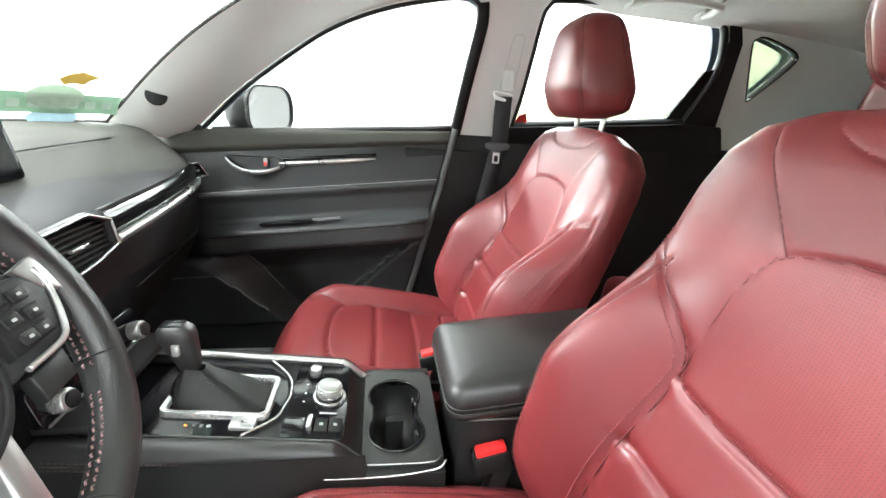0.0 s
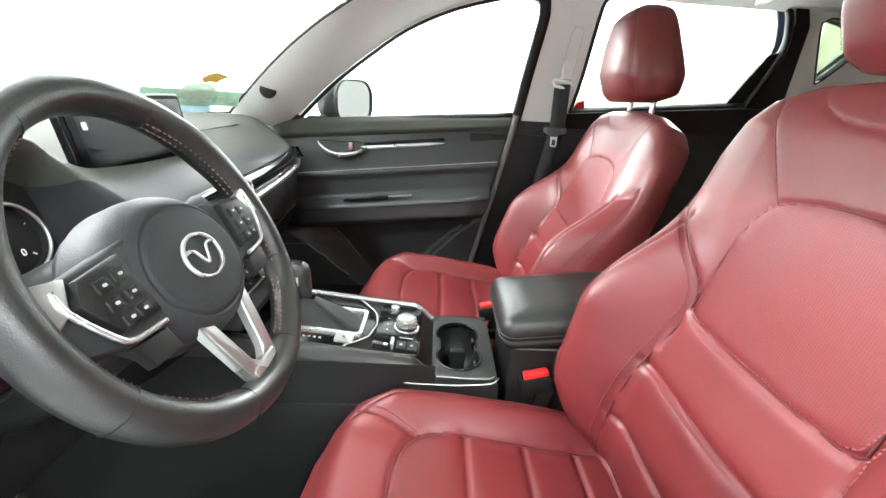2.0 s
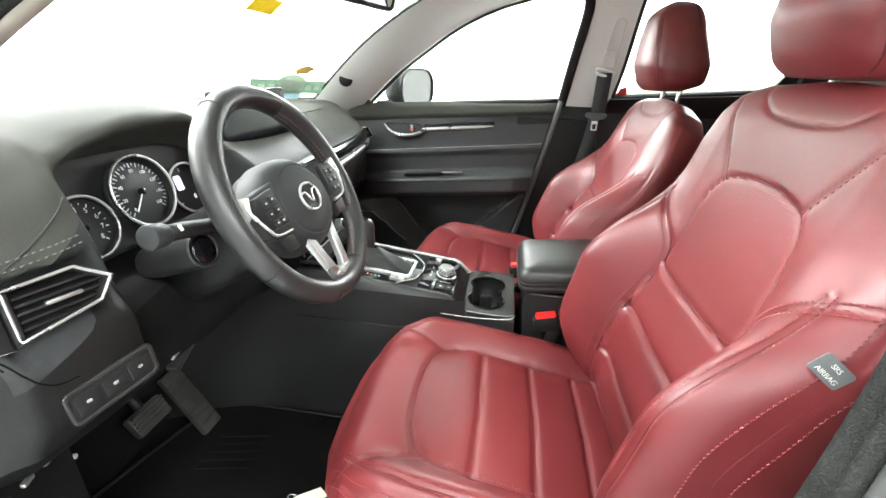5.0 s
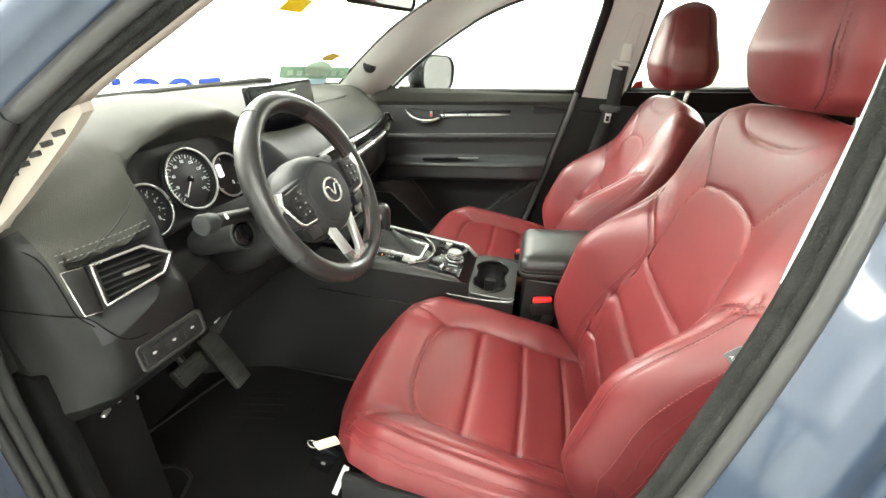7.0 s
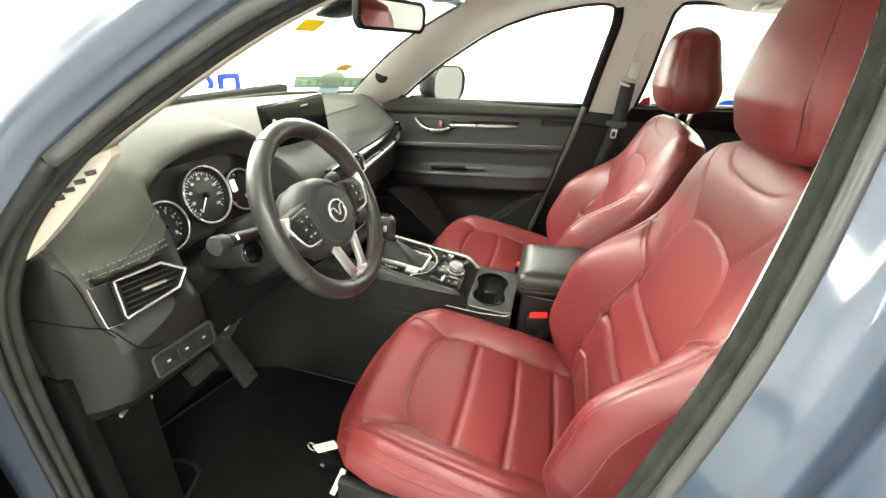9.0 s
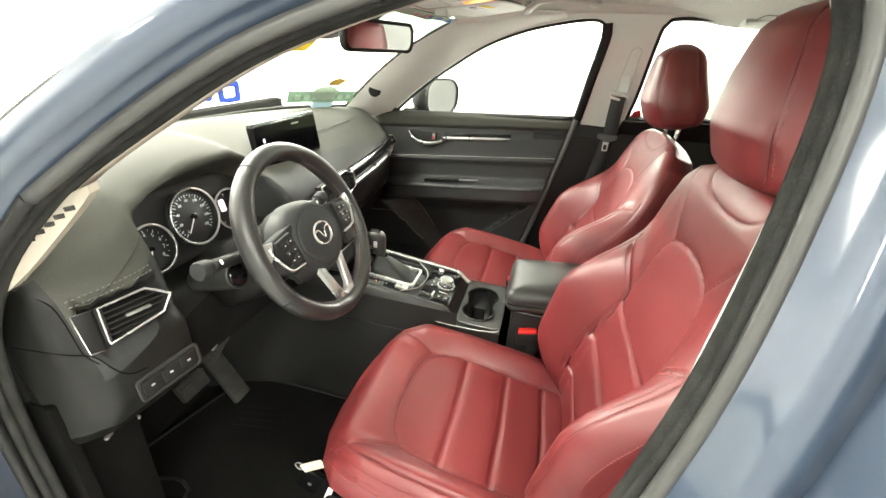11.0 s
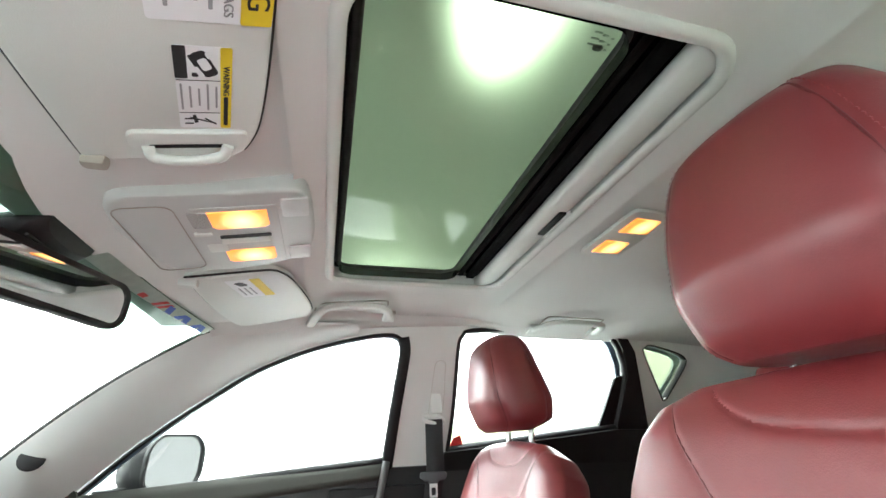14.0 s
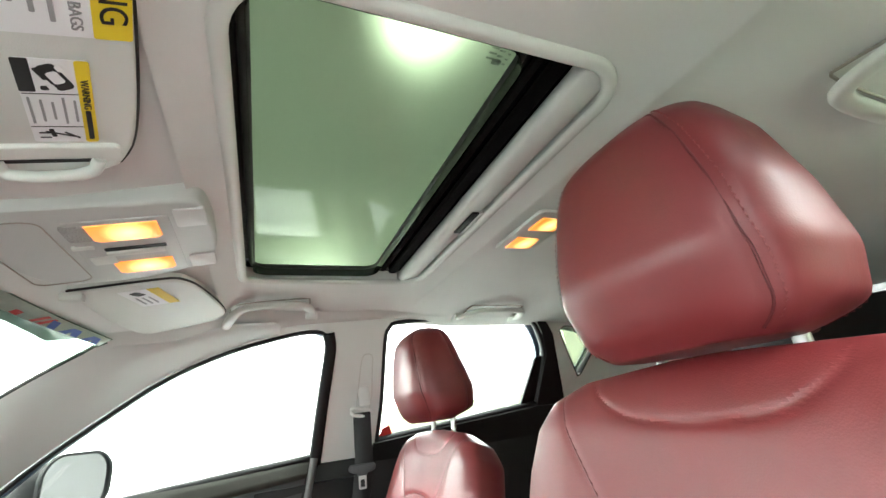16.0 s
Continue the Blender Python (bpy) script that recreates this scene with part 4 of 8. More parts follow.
for y in (-0.705, 0.705):
    rr = dash_row(y)[::3]
    bm = bmesh.new()
    bm.faces.new([bm.verts.new((x, y, z)) for x, z in rr] + [bm.verts.new((-0.62, y, 0.8))])
    bm.normal_update()
    bmesh.ops.triangulate(bm, faces=bm.faces)
    part("end_cover", bm, BLACK_HARD, dash, "black dashboard end cover")

# stitched pad line beside the cluster
yl = np.linspace(-0.664, -0.556, 30)
for dz in (0.0, 0.008):
    pl = [(dash_at(y, zz0 + dz) + 0.0026, y, zz0 + dz) for y, zz0 in zip(yl, np.linspace(0.953, 0.962, 30))]
    part("stitching", stitches(pl, (0.8, 0, 0.6), r=0.0007), mat("grey_thread", (0.10, 0.10, 0.092), 0.7) if dz == 0 else bpy.data.materials["grey_thread"], dash, "grey double stitching")
# crease on the passenger top pad
part("pad_crease", tube([(np.interp(y, [0.13, 0.4, 0.62], [-0.33, -0.335, -0.36]), y, 1.0195 + 0.004 * math.sin(y * 5)) for y in np.linspace(0.13, 0.62, 30)], 0.0016, straight=True, sides=5), BLACK_HARD, dash)
# defroster slots
part("defroster_grille", box((0.03, 0.26, 0.006), (-0.50, 0.0, 1.054), 0.002), BLACK_HARD, dash, "black defroster grille")
for k in range(10):
    part("defroster_slat", box((0.026, 0.003, 0.004), (-0.50, -0.115 + 0.0255 * k, 1.0565), 0.001), BLACK_HARD, dash)


def vent(name, label, corners, normal, parent, slats=5, frame_w=0.008, depth=0.03, rim=0.0019):
    """An air vent: a silver frame of straight sides, a dark hollow, slats and a thumb tab. corners run round in 3D on one plane."""
    c = np.mean(corners, 0)
    m = facing(c, normal)
    inv = np.array(m.inverted())
    loc = [(inv[:3, :3] @ np.array(p) + inv[:3, 3])[:2] for p in corners]
    loc = np.array(loc)
    n = 10
    out = np.concatenate([np.linspace(loc[k], loc[(k + 1) % len(loc)], n, endpoint=False) for k in range(len(loc))])
    inn = out * (1 - frame_w / (np.abs(out).max(0).min() + 1e-6) * 0.9)
    v = part(name, plate_frame(out, inn, 0.012, m), BLACK_HARD, parent, label)
    for line, r in ((out * 0.5 + inn * 0.5, rim),):
        part("bright_bead", tube([tuple(m @ Vector((x, y, 0.001))) for x, y in line], r, closed=True, straight=True, sides=6), CHROME, v, "satin chrome bead")
    part("hollow", from_grid(np.stack([np.hstack([inn, np.full((len(inn), 1), -0.004)]), np.hstack([inn * 0.92, np.full((len(inn), 1), -depth)]), np.hstack([inn * 0.0, np.full((len(inn), 1), -depth)])]) @ np.array(m)[:3, :3].T + np.array(m)[:3, 3], close_u=True), BLACK_HARD, v)
    lo, hi = inn.min(0), inn.max(0)
    for k in range(slats):
        y = lo[1] + (hi[1] - lo[1]) * (k + 1) / (slats + 1)
        xs_ = [p[0] for p in inn if abs(p[1] - y) < (hi[1] - lo[1]) * 0.12]
        a, b = min(xs_) + 0.002, max(xs_) - 0.002
        bm = box((b - a, 0.0034, 0.018), ((a + b) / 2, y, -0.013), 0.001, (16, 0, 0))
        bmesh.ops.transform(bm, matrix=m, verts=bm.verts)
        part("slat", bm, BLACK_HARD, v)
    bm = box((0.034, 0.005, 0.008), (0.0, (lo[1] + hi[1]) / 2, -0.002), 0.002)
    bmesh.ops.transform(bm, matrix=m, verts=bm.verts)
    part("thumb_tab", bm, SILVER, v, "silver thumb tab")
    return v


vent("side_vent", "silver framed air vent with black slats", [(-0.202, -0.643, 0.940), (-0.184, -0.575, 0.9425), (-0.169, -0.5446, 0.918), (-0.168, -0.5657, 0.894), (-0.187, -0.6507, 0.8815)], (0.93, -0.25, 0.27), dash, slats=5)
vent("centre_vent", "silver framed air vent with black slats", [(-0.163, -0.10, 0.957), (-0.163, 0.052, 0.965), (-0.150, 0.098, 0.948), (-0.150, 0.095, 0.908), (-0.150, 0.035, 0.897), (-0.150, -0.10, 0.886)], (0.97, 0.0, 0.2), dash, slats=8)
vent("side_vent", "silver framed air vent with black slats", [(-0.236, 0.588, 0.958), (-0.258, 0.648, 0.947), (-0.262, 0.676, 0.904), (-0.228, 0.566, 0.912)], (0.92, -0.32, 0.2), dash, slats=3, frame_w=0.006)
# passenger trim: gloss band with a silver strip under it
band_y = np.linspace(0.10, 0.585, 30)
bandx = [dash_at(y, 0.93) + 0.004 for y in band_y]
part("gloss_band", from_grid(np.array([[(x + dx, y, 0.930 + dz) for x, y in zip(bandx, band_y)] for dx, dz in ((-0.012, 0.026), (-0.002, 0.022), (0.004, 0.0), (0.002, -0.018), (-0.01, -0.022))])), GLOSS, dash, "gloss black trim band")
part("silver_strip", sweep([(x + 0.006, y, 0.908 + 0.012 * (y - 0.1)) for x, y in zip(bandx, band_y)], [(-0.004, -0.006), (0.004, -0.006), (0.005, 0.004), (-0.004, 0.007)], straight=True), CHROME, dash, "brushed silver strip")
part("glovebox_gap", tube([(dash_at(y, 0.80) + 0.001, y, 0.80) for y in np.linspace(0.16, 0.6, 20)], 0.0015, straight=True, sides=5), BLACK_HARD, dash)

# gap round the end panel beside the vent, the dark wing left of it, and the seam of the top pad
flank = [(-0.702, 0.898), (-0.685, 0.890), (-0.668, 0.879), (-0.660, 0.857), (-0.652, 0.842), (-0.640, 0.832), (-0.622, 0.829)]
part("panel_gap", tube([(dash_at(y, z) + 0.0003, y, z) for y, z in flank], 0.0009, 40, 6), CARPET, dash, "narrow dark panel gap")
for p in ((-0.247, -0.655, 0.688), (-0.250, -0.628, 0.690)):
    part("fuse_cover_clip", box((0.006, 0.016, 0.006), p, 0.0015, (0, 0, 20)), SILVER, dash, "small bright clip under the dashboard")
part("bonnet_release", box((0.035, 0.022, 0.010), (-0.215, -0.462, 0.738), 0.003, (0, 25, 15)), SILVER, dash, "grey bonnet release lever")
gap = [(-0.700, 0.996), (-0.690, 0.985), (-0.677, 0.966), (-0.674, 0.945), (-0.6735, 0.915), (-0.6735, 0.885), (-0.668, 0.868)]
part("panel_gap", tube([(dash_at(y, z) + 0.0004, y, z) for y, z in gap], 0.0008, 30, 6), CARPET, dash, "narrow dark panel gap")
wing = [(-0.2075, -0.6679, 0.9410), (-0.2005, -0.6455, 0.9395), (-0.1850, -0.6525, 0.8815), (-0.1905, -0.6708, 0.8847)]
wc = np.mean(wing, 0)
wm = facing(wc, (0.93, -0.25, 0.27))
wi = np.array(wm.inverted())
wl = [tuple((wi[:3, :3] @ np.array(p) + wi[:3, 3])[:2]) for p in wing]
wg = part("vent_wing", slab(wl, 0.022, wm, 0.001), BLACK_HARD, dash, "dark wing beside the air vent")
part("bright_bead", tube([tuple(wm @ Vector((x, y, 0.0008))) for x, y in (wl[1], wl[0], wl[3], wl[2])], 0.0010, 40, 6, straight=True), CHROME, wg, "satin chrome bead")
jj = [j for j in range(len(ys)) if -0.664 < ys[j] < -0.545]
part("pad_seam", tube([DASH[j, 25] + (0.0012, 0, 0.0006) for j in jj], 0.0013, straight=True, sides=5), RUBBER, dash, "seam of the top pad")
PRINT = mat("satin_print", (0.33, 0.33, 0.33), 0.6, vary=0.05)
# switch panel low on the near side
m = facing((dash_at(-0.593, 0.797) + 0.005, -0.593, 0.797), (0.965, -0.20, 0.02)) @ pose(0, 0, 0, 0, 0, 4)
bm = slab(rounded(0.094, 0.038, 0.006), 0.006, m, 0.0015)
sw = part("switch_panel", bm, BLACK_HARD, dash, "black switch panel with three buttons")
part("bevel", plate_frame(rounded(0.102, 0.046, 0.008), rounded(0.092, 0.036, 0.006), 0.004, m @ pose(0, 0, 0.0015)), BLACK_LEATHER, sw, "glossy bevelled surround")
for k in (-1, 0, 1):
    part("button", slab(rounded(0.027, 0.026, 0.003), 0.004, m @ pose(k * 0.030, 0, 0.002), 0.001), BLACK_HARD, sw)
    part("button_mark", slab(rounded(0.0055, 0.0038, 0.0012), 0.0006, m @ pose(k * 0.030, 0.001, 0.0027), 0), PRINT, sw)
# loose white connector tips under the panel
part("connector", box((0.012, 0.006, 0.006), (-0.322, -0.559, 0.600), 0.001, (0, 0, 30)), WHITE, dash, "small white connector")
part("connector", box((0.016, 0.006, 0.006), (-0.324, -0.594, 0.600), 0.001, (0, 0, 30)), WHITE, dash, "small white connector")
part("bonnet_lever", box((0.02, 0.10, 0.012), (-0.225, -0.41, 0.712), 0.004, (18, 10, 12)), BLACK_LEATHER, dash, "black bonnet lever")

# ---- instrument cluster ----
cluster = thing("instrument_cluster", "three round gauges with chrome rings and white figures", "gauges")
CN = Vector((0.96, 0, 0.28)).normalized()


def figure(text, size, m, parent, material=None, depth=0.0004, name="figure"):
    cu = bpy.data.curves.new("text", "FONT")
    cu.body, cu.size, cu.extrude, cu.align_x, cu.align_y = text, size, depth, "CENTER", "CENTER"
    tmp = bpy.data.objects.new("text", cu)
    scene.collection.objects.link(tmp)
    me = bpy.data.meshes.new_from_object(tmp.evaluated_get(bpy.context.evaluated_depsgraph_get()))
    bpy.data.objects.remove(tmp)
    me.transform(m)
    me.materials.clear()
    me.materials.append(material or WHITE)
    o = new(name, me)
    o.parent = parent
    return o


GAUGE_PRINT = mat("pale_gauge_print", (0.58, 0.60, 0.62), 0.6, vary=0.03)


def gauge(name, at, r, marks, needle, figs, fsize, label):
    m = facing(at, CN)
    g = part(name, disc(r, 0.006, at - CN * 0.012, CN, 0.001, 48), mat("gauge_face", (0.008, 0.008, 0.009), 0.5) if "gauge_face" not in bpy.data.materials else bpy.data.materials["gauge_face"], cluster, label)
    part("ring", torus(r, 0.0022, at, CN, 64, 8), CHROME, g, "chrome ring")
    sl = np.array([[(rr * math.cos(a), rr * math.sin(a), z) for a in np.linspace(0, 2 * math.pi, 48, endpoint=False)] for rr, z in ((r, 0.0), (r * 0.93, -0.009))])
    part("bowl", from_grid(sl @ np.array(m)[:3, :3].T + np.array(m)[:3, 3], close_u=True), BLACK_HARD, g)
    for k in range(marks):
        a = radians(225 - 270 * k / (marks - 1))
        big = k % 2 == 0
        L = r * (0.12 if big else 0.07)
        bm = box((L, 0.0016 if big else 0.0009, 0.0006), (r * 0.82 - L / 2, 0, -0.0085), 0)
        bmesh.ops.transform(bm, matrix=m @ pose(0, 0, 0, 0, 0, math.degrees(a)), verts=bm.verts)
        part("tick", bm, GAUGE_PRINT, g)
    for k, tx in enumerate(figs):
        a = radians(225 - 270 * k / (len(figs) - 1))
        figure(tx, fsize, m @ Matrix.Translation((r * 0.60 * math.cos(a), r * 0.60 * math.sin(a), -0.0086)), g, GAUGE_PRINT)
    if needle is not None:
        bm = box((r * 0.72, 0.0022, 0.001), (r * 0.30, 0, -0.005), 0.0004)
        bmesh.ops.transform(bm, matrix=m @ pose(0, 0, 0, 0, 0, needle), verts=bm.verts)
        part("needle", bm, WHITE, g, "white needle")
        part("hub_cap", disc(r * 0.10, 0.006, at - CN * 0.006, CN, 0.001, 24), GLOSS, g)
    return g


GC = Vector((-0.268, -0.374, 0.966))
gauge("speedometer", GC, 0.0540, 33, 228, ["0", "20", "40", "60", "80", "100", "120", "140", "160"], 0.0074, "speedometer with white figures and needle")
gauge("tachometer", GC + Vector((-0.004, -0.099, -0.026)), 0.0430, 17, 240, ["0", "1", "2", "3", "4", "5", "6", "7", "8"], 0.0098, "tachometer with white figures and needle")
gd = gauge("display_gauge", GC + Vector((-0.004, 0.099, -0.020)), 0.0430, 5, None, [], 0.01, "round information display")
m = facing(GC + Vector((-0.004, 0.099, -0.020)), CN)
part("lit_icon", slab(rounded(0.016, 0.026, 0.004), 0.0006, m @ pose(-0.012, 0.012, -0.0085)), glow("display_white", (0.8, 0.75, 0.9), 0.7), gd, "small lit car icon")
figure("0", 0.012, m @ pose(0.012, -0.018, -0.0085), gd)
part("backing", slab(rounded(0.31, 0.14, 0.04, 8), 0.006, facing(GC - CN * 0.018 + Vector((0, 0, -0.005)), CN)), BLACK_HARD, cluster)

# ---- display screen on the dash ----
scr = thing("display_screen", "thin black wide display standing on the dashboard", "screen")
m = facing((-0.285, -0.015, 1.048), (0.985, -0.0, 0.17))
part("screen_body", slab(rounded(0.278, 0.108, 0.008), 0.012, m, 0.002), GLOSS, scr)
part("screen_glass", slab(rounded(0.262, 0.092, 0.003), 0.002, m @ pose(0, 0, 0.0015)), SCREEN, scr, "dark glass face")
part("lit_icon", slab(rounded(0.008, 0.010, 0.001), 0.0004, m @ pose(-0.105, 0.012, 0.0020)), bpy.data.materials["display_white"], scr)
for k in range(4):
    part("lit_text", slab(rounded(0.006, 0.003, 0.001), 0.0004, m @ pose(0.02 + k * 0.009, 0.034, 0.0020)), WHITE, scr)
part("foot", box((0.05, 0.18, 0.03), (-0.305, -0.015, 1.005), 0.008), BLACK_HARD, scr)

# ---- centre stack: climate panel ----
stack = thing("climate_panel", "gloss black climate control panel with two silver knobs", "control panel")
m = facing((-0.152, -0.009, 0.772), (0.97, 0, 0.22))
part("panel", slab(rounded(0.22, 0.055, 0.01), 0.012, m, 0.002), GLOSS, stack)
for sx in (-0.083, 0.083):
    kb = part("knob", disc(0.0145, 0.020, m @ Vector((sx, -0.006, 0.010)), m.to_3x3() @ Vector((0, 0, 1)), 0.003, 32), CHROME, stack, "silver rotary knob")
    part("knob_face", disc(0.0110, 0.003, m @ Vector((sx, -0.006, 0.022)), m.to_3x3() @ Vector((0, 0, 1)), 0.001, 32), BLACK_HARD, kb)
part("chrome_line", slab(rounded(0.21, 0.003, 0.001), 0.002, m @ pose(0, -0.025, 0.002)), CHROME, stack)
for k in range(6):
    part("button", slab(rounded(0.020, 0.013, 0.002), 0.003, m @ pose(-0.05 + 0.02 * k, 0.012, 0.002), 0.0008), BLACK_HARD, stack)
    part("button_mark", slab(rounded(0.008, 0.004, 0.001), 0.0004, m @ pose(-0.05 + 0.02 * k, 0.012, 0.0025)), PRINT, stack)
part("lower_shelf", box((0.16, 0.22, 0.012), (-0.19, 0.0, 0.738), 0.004), BLACK_HARD, stack)

# ---- steering wheel ----
wheel = thing("steering_wheel", "black leather steering wheel with silver spokes and red stitching", "steering wheel")
NA = radians(27.9)
WM = facing((-0.0196, -0.374, 0.9795), (math.cos(NA), 0, math.sin(NA)))
R0 = 0.1487


def put(bm, m=WM):
    bmesh.ops.transform(bm, matrix=m, verts=bm.verts)
    return bm


a = np.linspace(0, 2 * np.pi, 120, endpoint=False)
b = np.linspace(0, 2 * np.pi, 14, endpoint=False)
# the rim: thicker with thumb grips at ten and two, flattened section
thick = 1 + 0.10 * np.exp(-((np.degrees(a) - 35) / 16) ** 2) + 0.10 * np.exp(-((np.degrees(a) - 145) / 16) ** 2)
P = np.stack([(R0 + 0.0158 * thick[:, None] * np.cos(b)[None]) * np.cos(a)[:, None], (R0 + 0.0158 * thick[:, None] * np.cos(b)[None]) * np.sin(a)[:, None], 0.0172 * thick[:, None] * np.sin(b)[None]], -1)
part("rim", put(from_grid(P, True, True)), BLACK_LEATHER, wheel, "worn black leather rim")
for deg in (62, 118, 205, 335, 250, 290):
    c, s = math.cos(radians(deg)), math.sin(radians(deg))
    part("rim_joint", put(torus(0.0163, 0.0008, (R0 * c, R0 * s, 0), (-s, c, 0), 24, 5)), BLACK_HARD, wheel)
for lo, hi in ((-28, 62), (118, 208), (292, 325), (215, 248)):
    aa = np.radians(np.linspace(lo, hi, 60))
    for rr, zz_ in ((R0 - 0.0155, 0.005), (R0 - 0.0157, -0.002)):
        pts = np.array([(rr * math.cos(x), rr * math.sin(x), zz_) for x in aa])
        nrm = np.array([(-math.cos(x), -math.sin(x), 0.25) for x in aa])
        part("stitching", put(stitches(pts, nrm, 0.004, 0.0022, 0.0009)), THREAD, wheel, "red cross stitching")
# airbag pad
ra = np.linspace(0, 2 * np.pi, 56, endpoint=False)
rows = []
for f, z in ((1.09, -0.034), (1.08, -0.014), (1.05, -0.003), (0.99, 0.006), (0.90, 0.0135), (0.82, 0.0180), (0.795, 0.0186), (0.782, 0.0166), (0.768, 0.0190), (0.70, 0.0206), (0.5, 0.0222), (0.2, 0.0232), (0.001, 0.0234)):
    rows.append([(0.077 * f * math.cos(x), 0.066 * f * math.sin(x) - 0.011, z - 0.006) for x in ra])
part("airbag_pad", put(from_grid(np.array(rows), close_u=True)), SATIN_BLACK, wheel, "round black airbag cover")
em = part("emblem_ring", put(torus(0.0245, 0.0021, (0, -0.010, 0.0188), (0, 0, 1), 48, 8, ry=0.82)), CHROME, wheel, "chrome oval ring emblem")
part("emblem_wing", put(tube([(-0.022, -0.002, 0.0190), (-0.010, -0.003, 0.0192), (0, -0.018, 0.0194), (0.010, -0.003, 0.0192), (0.022, -0.002, 0.0190)], 0.0018, 30, 6)), CHROME, em, "chrome bent bar")
# side spokes with switch pads, and silver trims
for sx in (-1, 1):
    sp = part("side_spoke", put(slab([(sx * 0.05, 0.032), (sx * 0.10, 0.026), (sx * 0.140, 0.022), (sx * 0.140, -0.022), (sx * 0.11, -0.034), (sx * 0.05, -0.040)], 0.022, pose(0, 0, 0.008), 0.004)), SATIN_BLACK, wheel, "spoke with switches")
    pad = part("switch_pad", put(slab([(sx * 0.072, 0.024), (sx * 0.112, 0.020), (sx * 0.122, 0.004), (sx * 0.108, -0.024), (sx * 0.070, -0.026)], 0.010, pose(0, 0, 0.016), 0.003)), BLACK_HARD, wheel, "black switch pad")
    for kx, ky in ((0.084, 0.011), (0.100, 0.009), (0.084, -0.004), (0.101, -0.005), (0.085, -0.018), (0.098, -0.018)):
        part("button", put(slab(rounded(0.013, 0.010, 0.002), 0.003, pose(sx * kx, ky, 0.0176), 0.001)), BLACK_HARD, pad)
        part("button_mark", put(slab(rounded(0.0036, 0.0022, 0.0008), 0.0004, pose(sx * kx, ky, 0.0185))), PRINT, pad)
    part("silver_trim", put(tube([(sx * 0.128, 0.020, 0.012), (sx * 0.128, 0.004, 0.013), (sx * 0.116, -0.022, 0.014), (sx * 0.105, -0.032, 0.014), (sx * 0.072, -0.035, 0.013)], 0.0024, 24, 6)), CHROME, wheel, "silver switch surround")
    part("spoke_trim", put(slab([(sx * 0.114, 0.024), (sx * 0.145, 0.031), (sx * 0.145, -0.006), (sx * 0.126, 0.003)], 0.006, pose(0, 0, 0.0125), 0.002)), SILVER, wheel, "satin silver spoke trim")
    part("lower_switch", put(slab([(sx * 0.072, -0.040), (sx * 0.105, -0.037), (sx * 0.100, -0.058), (sx * 0.070, -0.060)], 0.010, pose(0, 0, 0.010), 0.002)), BLACK_HARD, wheel)
# lower double spoke
for sx in (-1, 1):
    part("lower_spoke", put(slab([(sx * 0.028, -0.056), (sx * 0.046, -0.050), (sx * 0.024, -0.142), (sx * 0.004, -0.142), (sx * 0.004, -0.124), (sx * 0.012, -0.116)], 0.010, pose(0, 0, 0.006), 0.003)), SILVER, wheel, "silver lower spoke")
part("lower_bridge", put(slab(rounded(0.046, 0.020, 0.004), 0.010, pose(0, -0.134, 0.0072), 0.003)), SILVER, wheel, "silver spoke foot")
part("badge", put(slab(rounded(0.014, 0.008, 0.001), 0.0006, pose(0.010, -0.136, 0.0074))), mat("satin_badge", (0.35, 0.35, 0.36), 0.4, metal=0.6), wheel, "small satin badge")
part("hub", put(disc(0.055, 0.06, (0, 0, -0.045), (0, 0, 1), 0.008, 40, r2=0.06)), BLACK_HARD, wheel)
# column shroud, stalks, starter button
col = thing("steering_column", "black plastic steering column cover with two stalks", "steering column")
sh = []
for d, w, h, dz in ((-0.055, 0.052, 0.045, -0.005), (-0.09, 0.062, 0.056, -0.012), (-0.15, 0.068, 0.062, -0.02), (-0.22, 0.07, 0.064, -0.02)):
    q = ring(w, h, 28, 3.2)
    sh.append([tuple(WM @ Vector((x, y + dz, d))) for x, y in q])
part("shroud", from_grid(np.array(sh), close_u=True, caps=True), BLACK_HARD, col)
for sx, nm in ((-1, "indicator_stalk"), (1, "wiper_stalk")):
    st = part(nm, put(tube([(sx * 0.05, 0.008, -0.088), (sx * 0.11, 0.020, -0.080), (sx * 0.158, 0.029, -0.0765)], 0.0105, 12, 10)), BLACK_HARD, col, "black stalk")
    part("end_knob", put(disc(0.0135, 0.026, (sx * 0.172, 0.031, -0.0755), (sx, 0.15, 0.1), 0.004, 24, r2=0.0150)), SATIN_BLACK, st)
    part("knob_mark", put(box((0.004, 0.008, 0.002), (sx * 0.145, 0.028, -0.0665), 0.0005)), WHITE, st)
hs_ = part("starter_housing", disc(0.0225, 0.10, (-0.144, -0.478, 0.912), (0.93, -0.10, 0.33), 0.004, 32), BLACK_HARD, col, "round black starter housing")
part("starter_button", disc(0.018, 0.010, (-0.0985, -0.484, 0.929), (0.93, -0.10, 0.33), 0.003, 28), GLOSS, hs_, "round gloss starter button")
part("bezel", torus(0.0215, 0.0018, (-0.0970, -0.484, 0.9295), (0.93, -0.10, 0.33), 32, 6), BLACK_LEATHER, hs_)

# ---- centre console ----
con = thing("centre_console", "black centre console with stitched leather sides and silver edges", "centre console")


def con_z(x):
    """The height of the console panel, which turns down towards the cup tray at its rear end."""
    return 0.7035 - 0.105 * x - 0.030 * sstep(0.172, 0.222, x)


cx = np.concatenate([np.linspace(-0.21, 0.165, 14), np.linspace(0.172, 0.224, 12)])
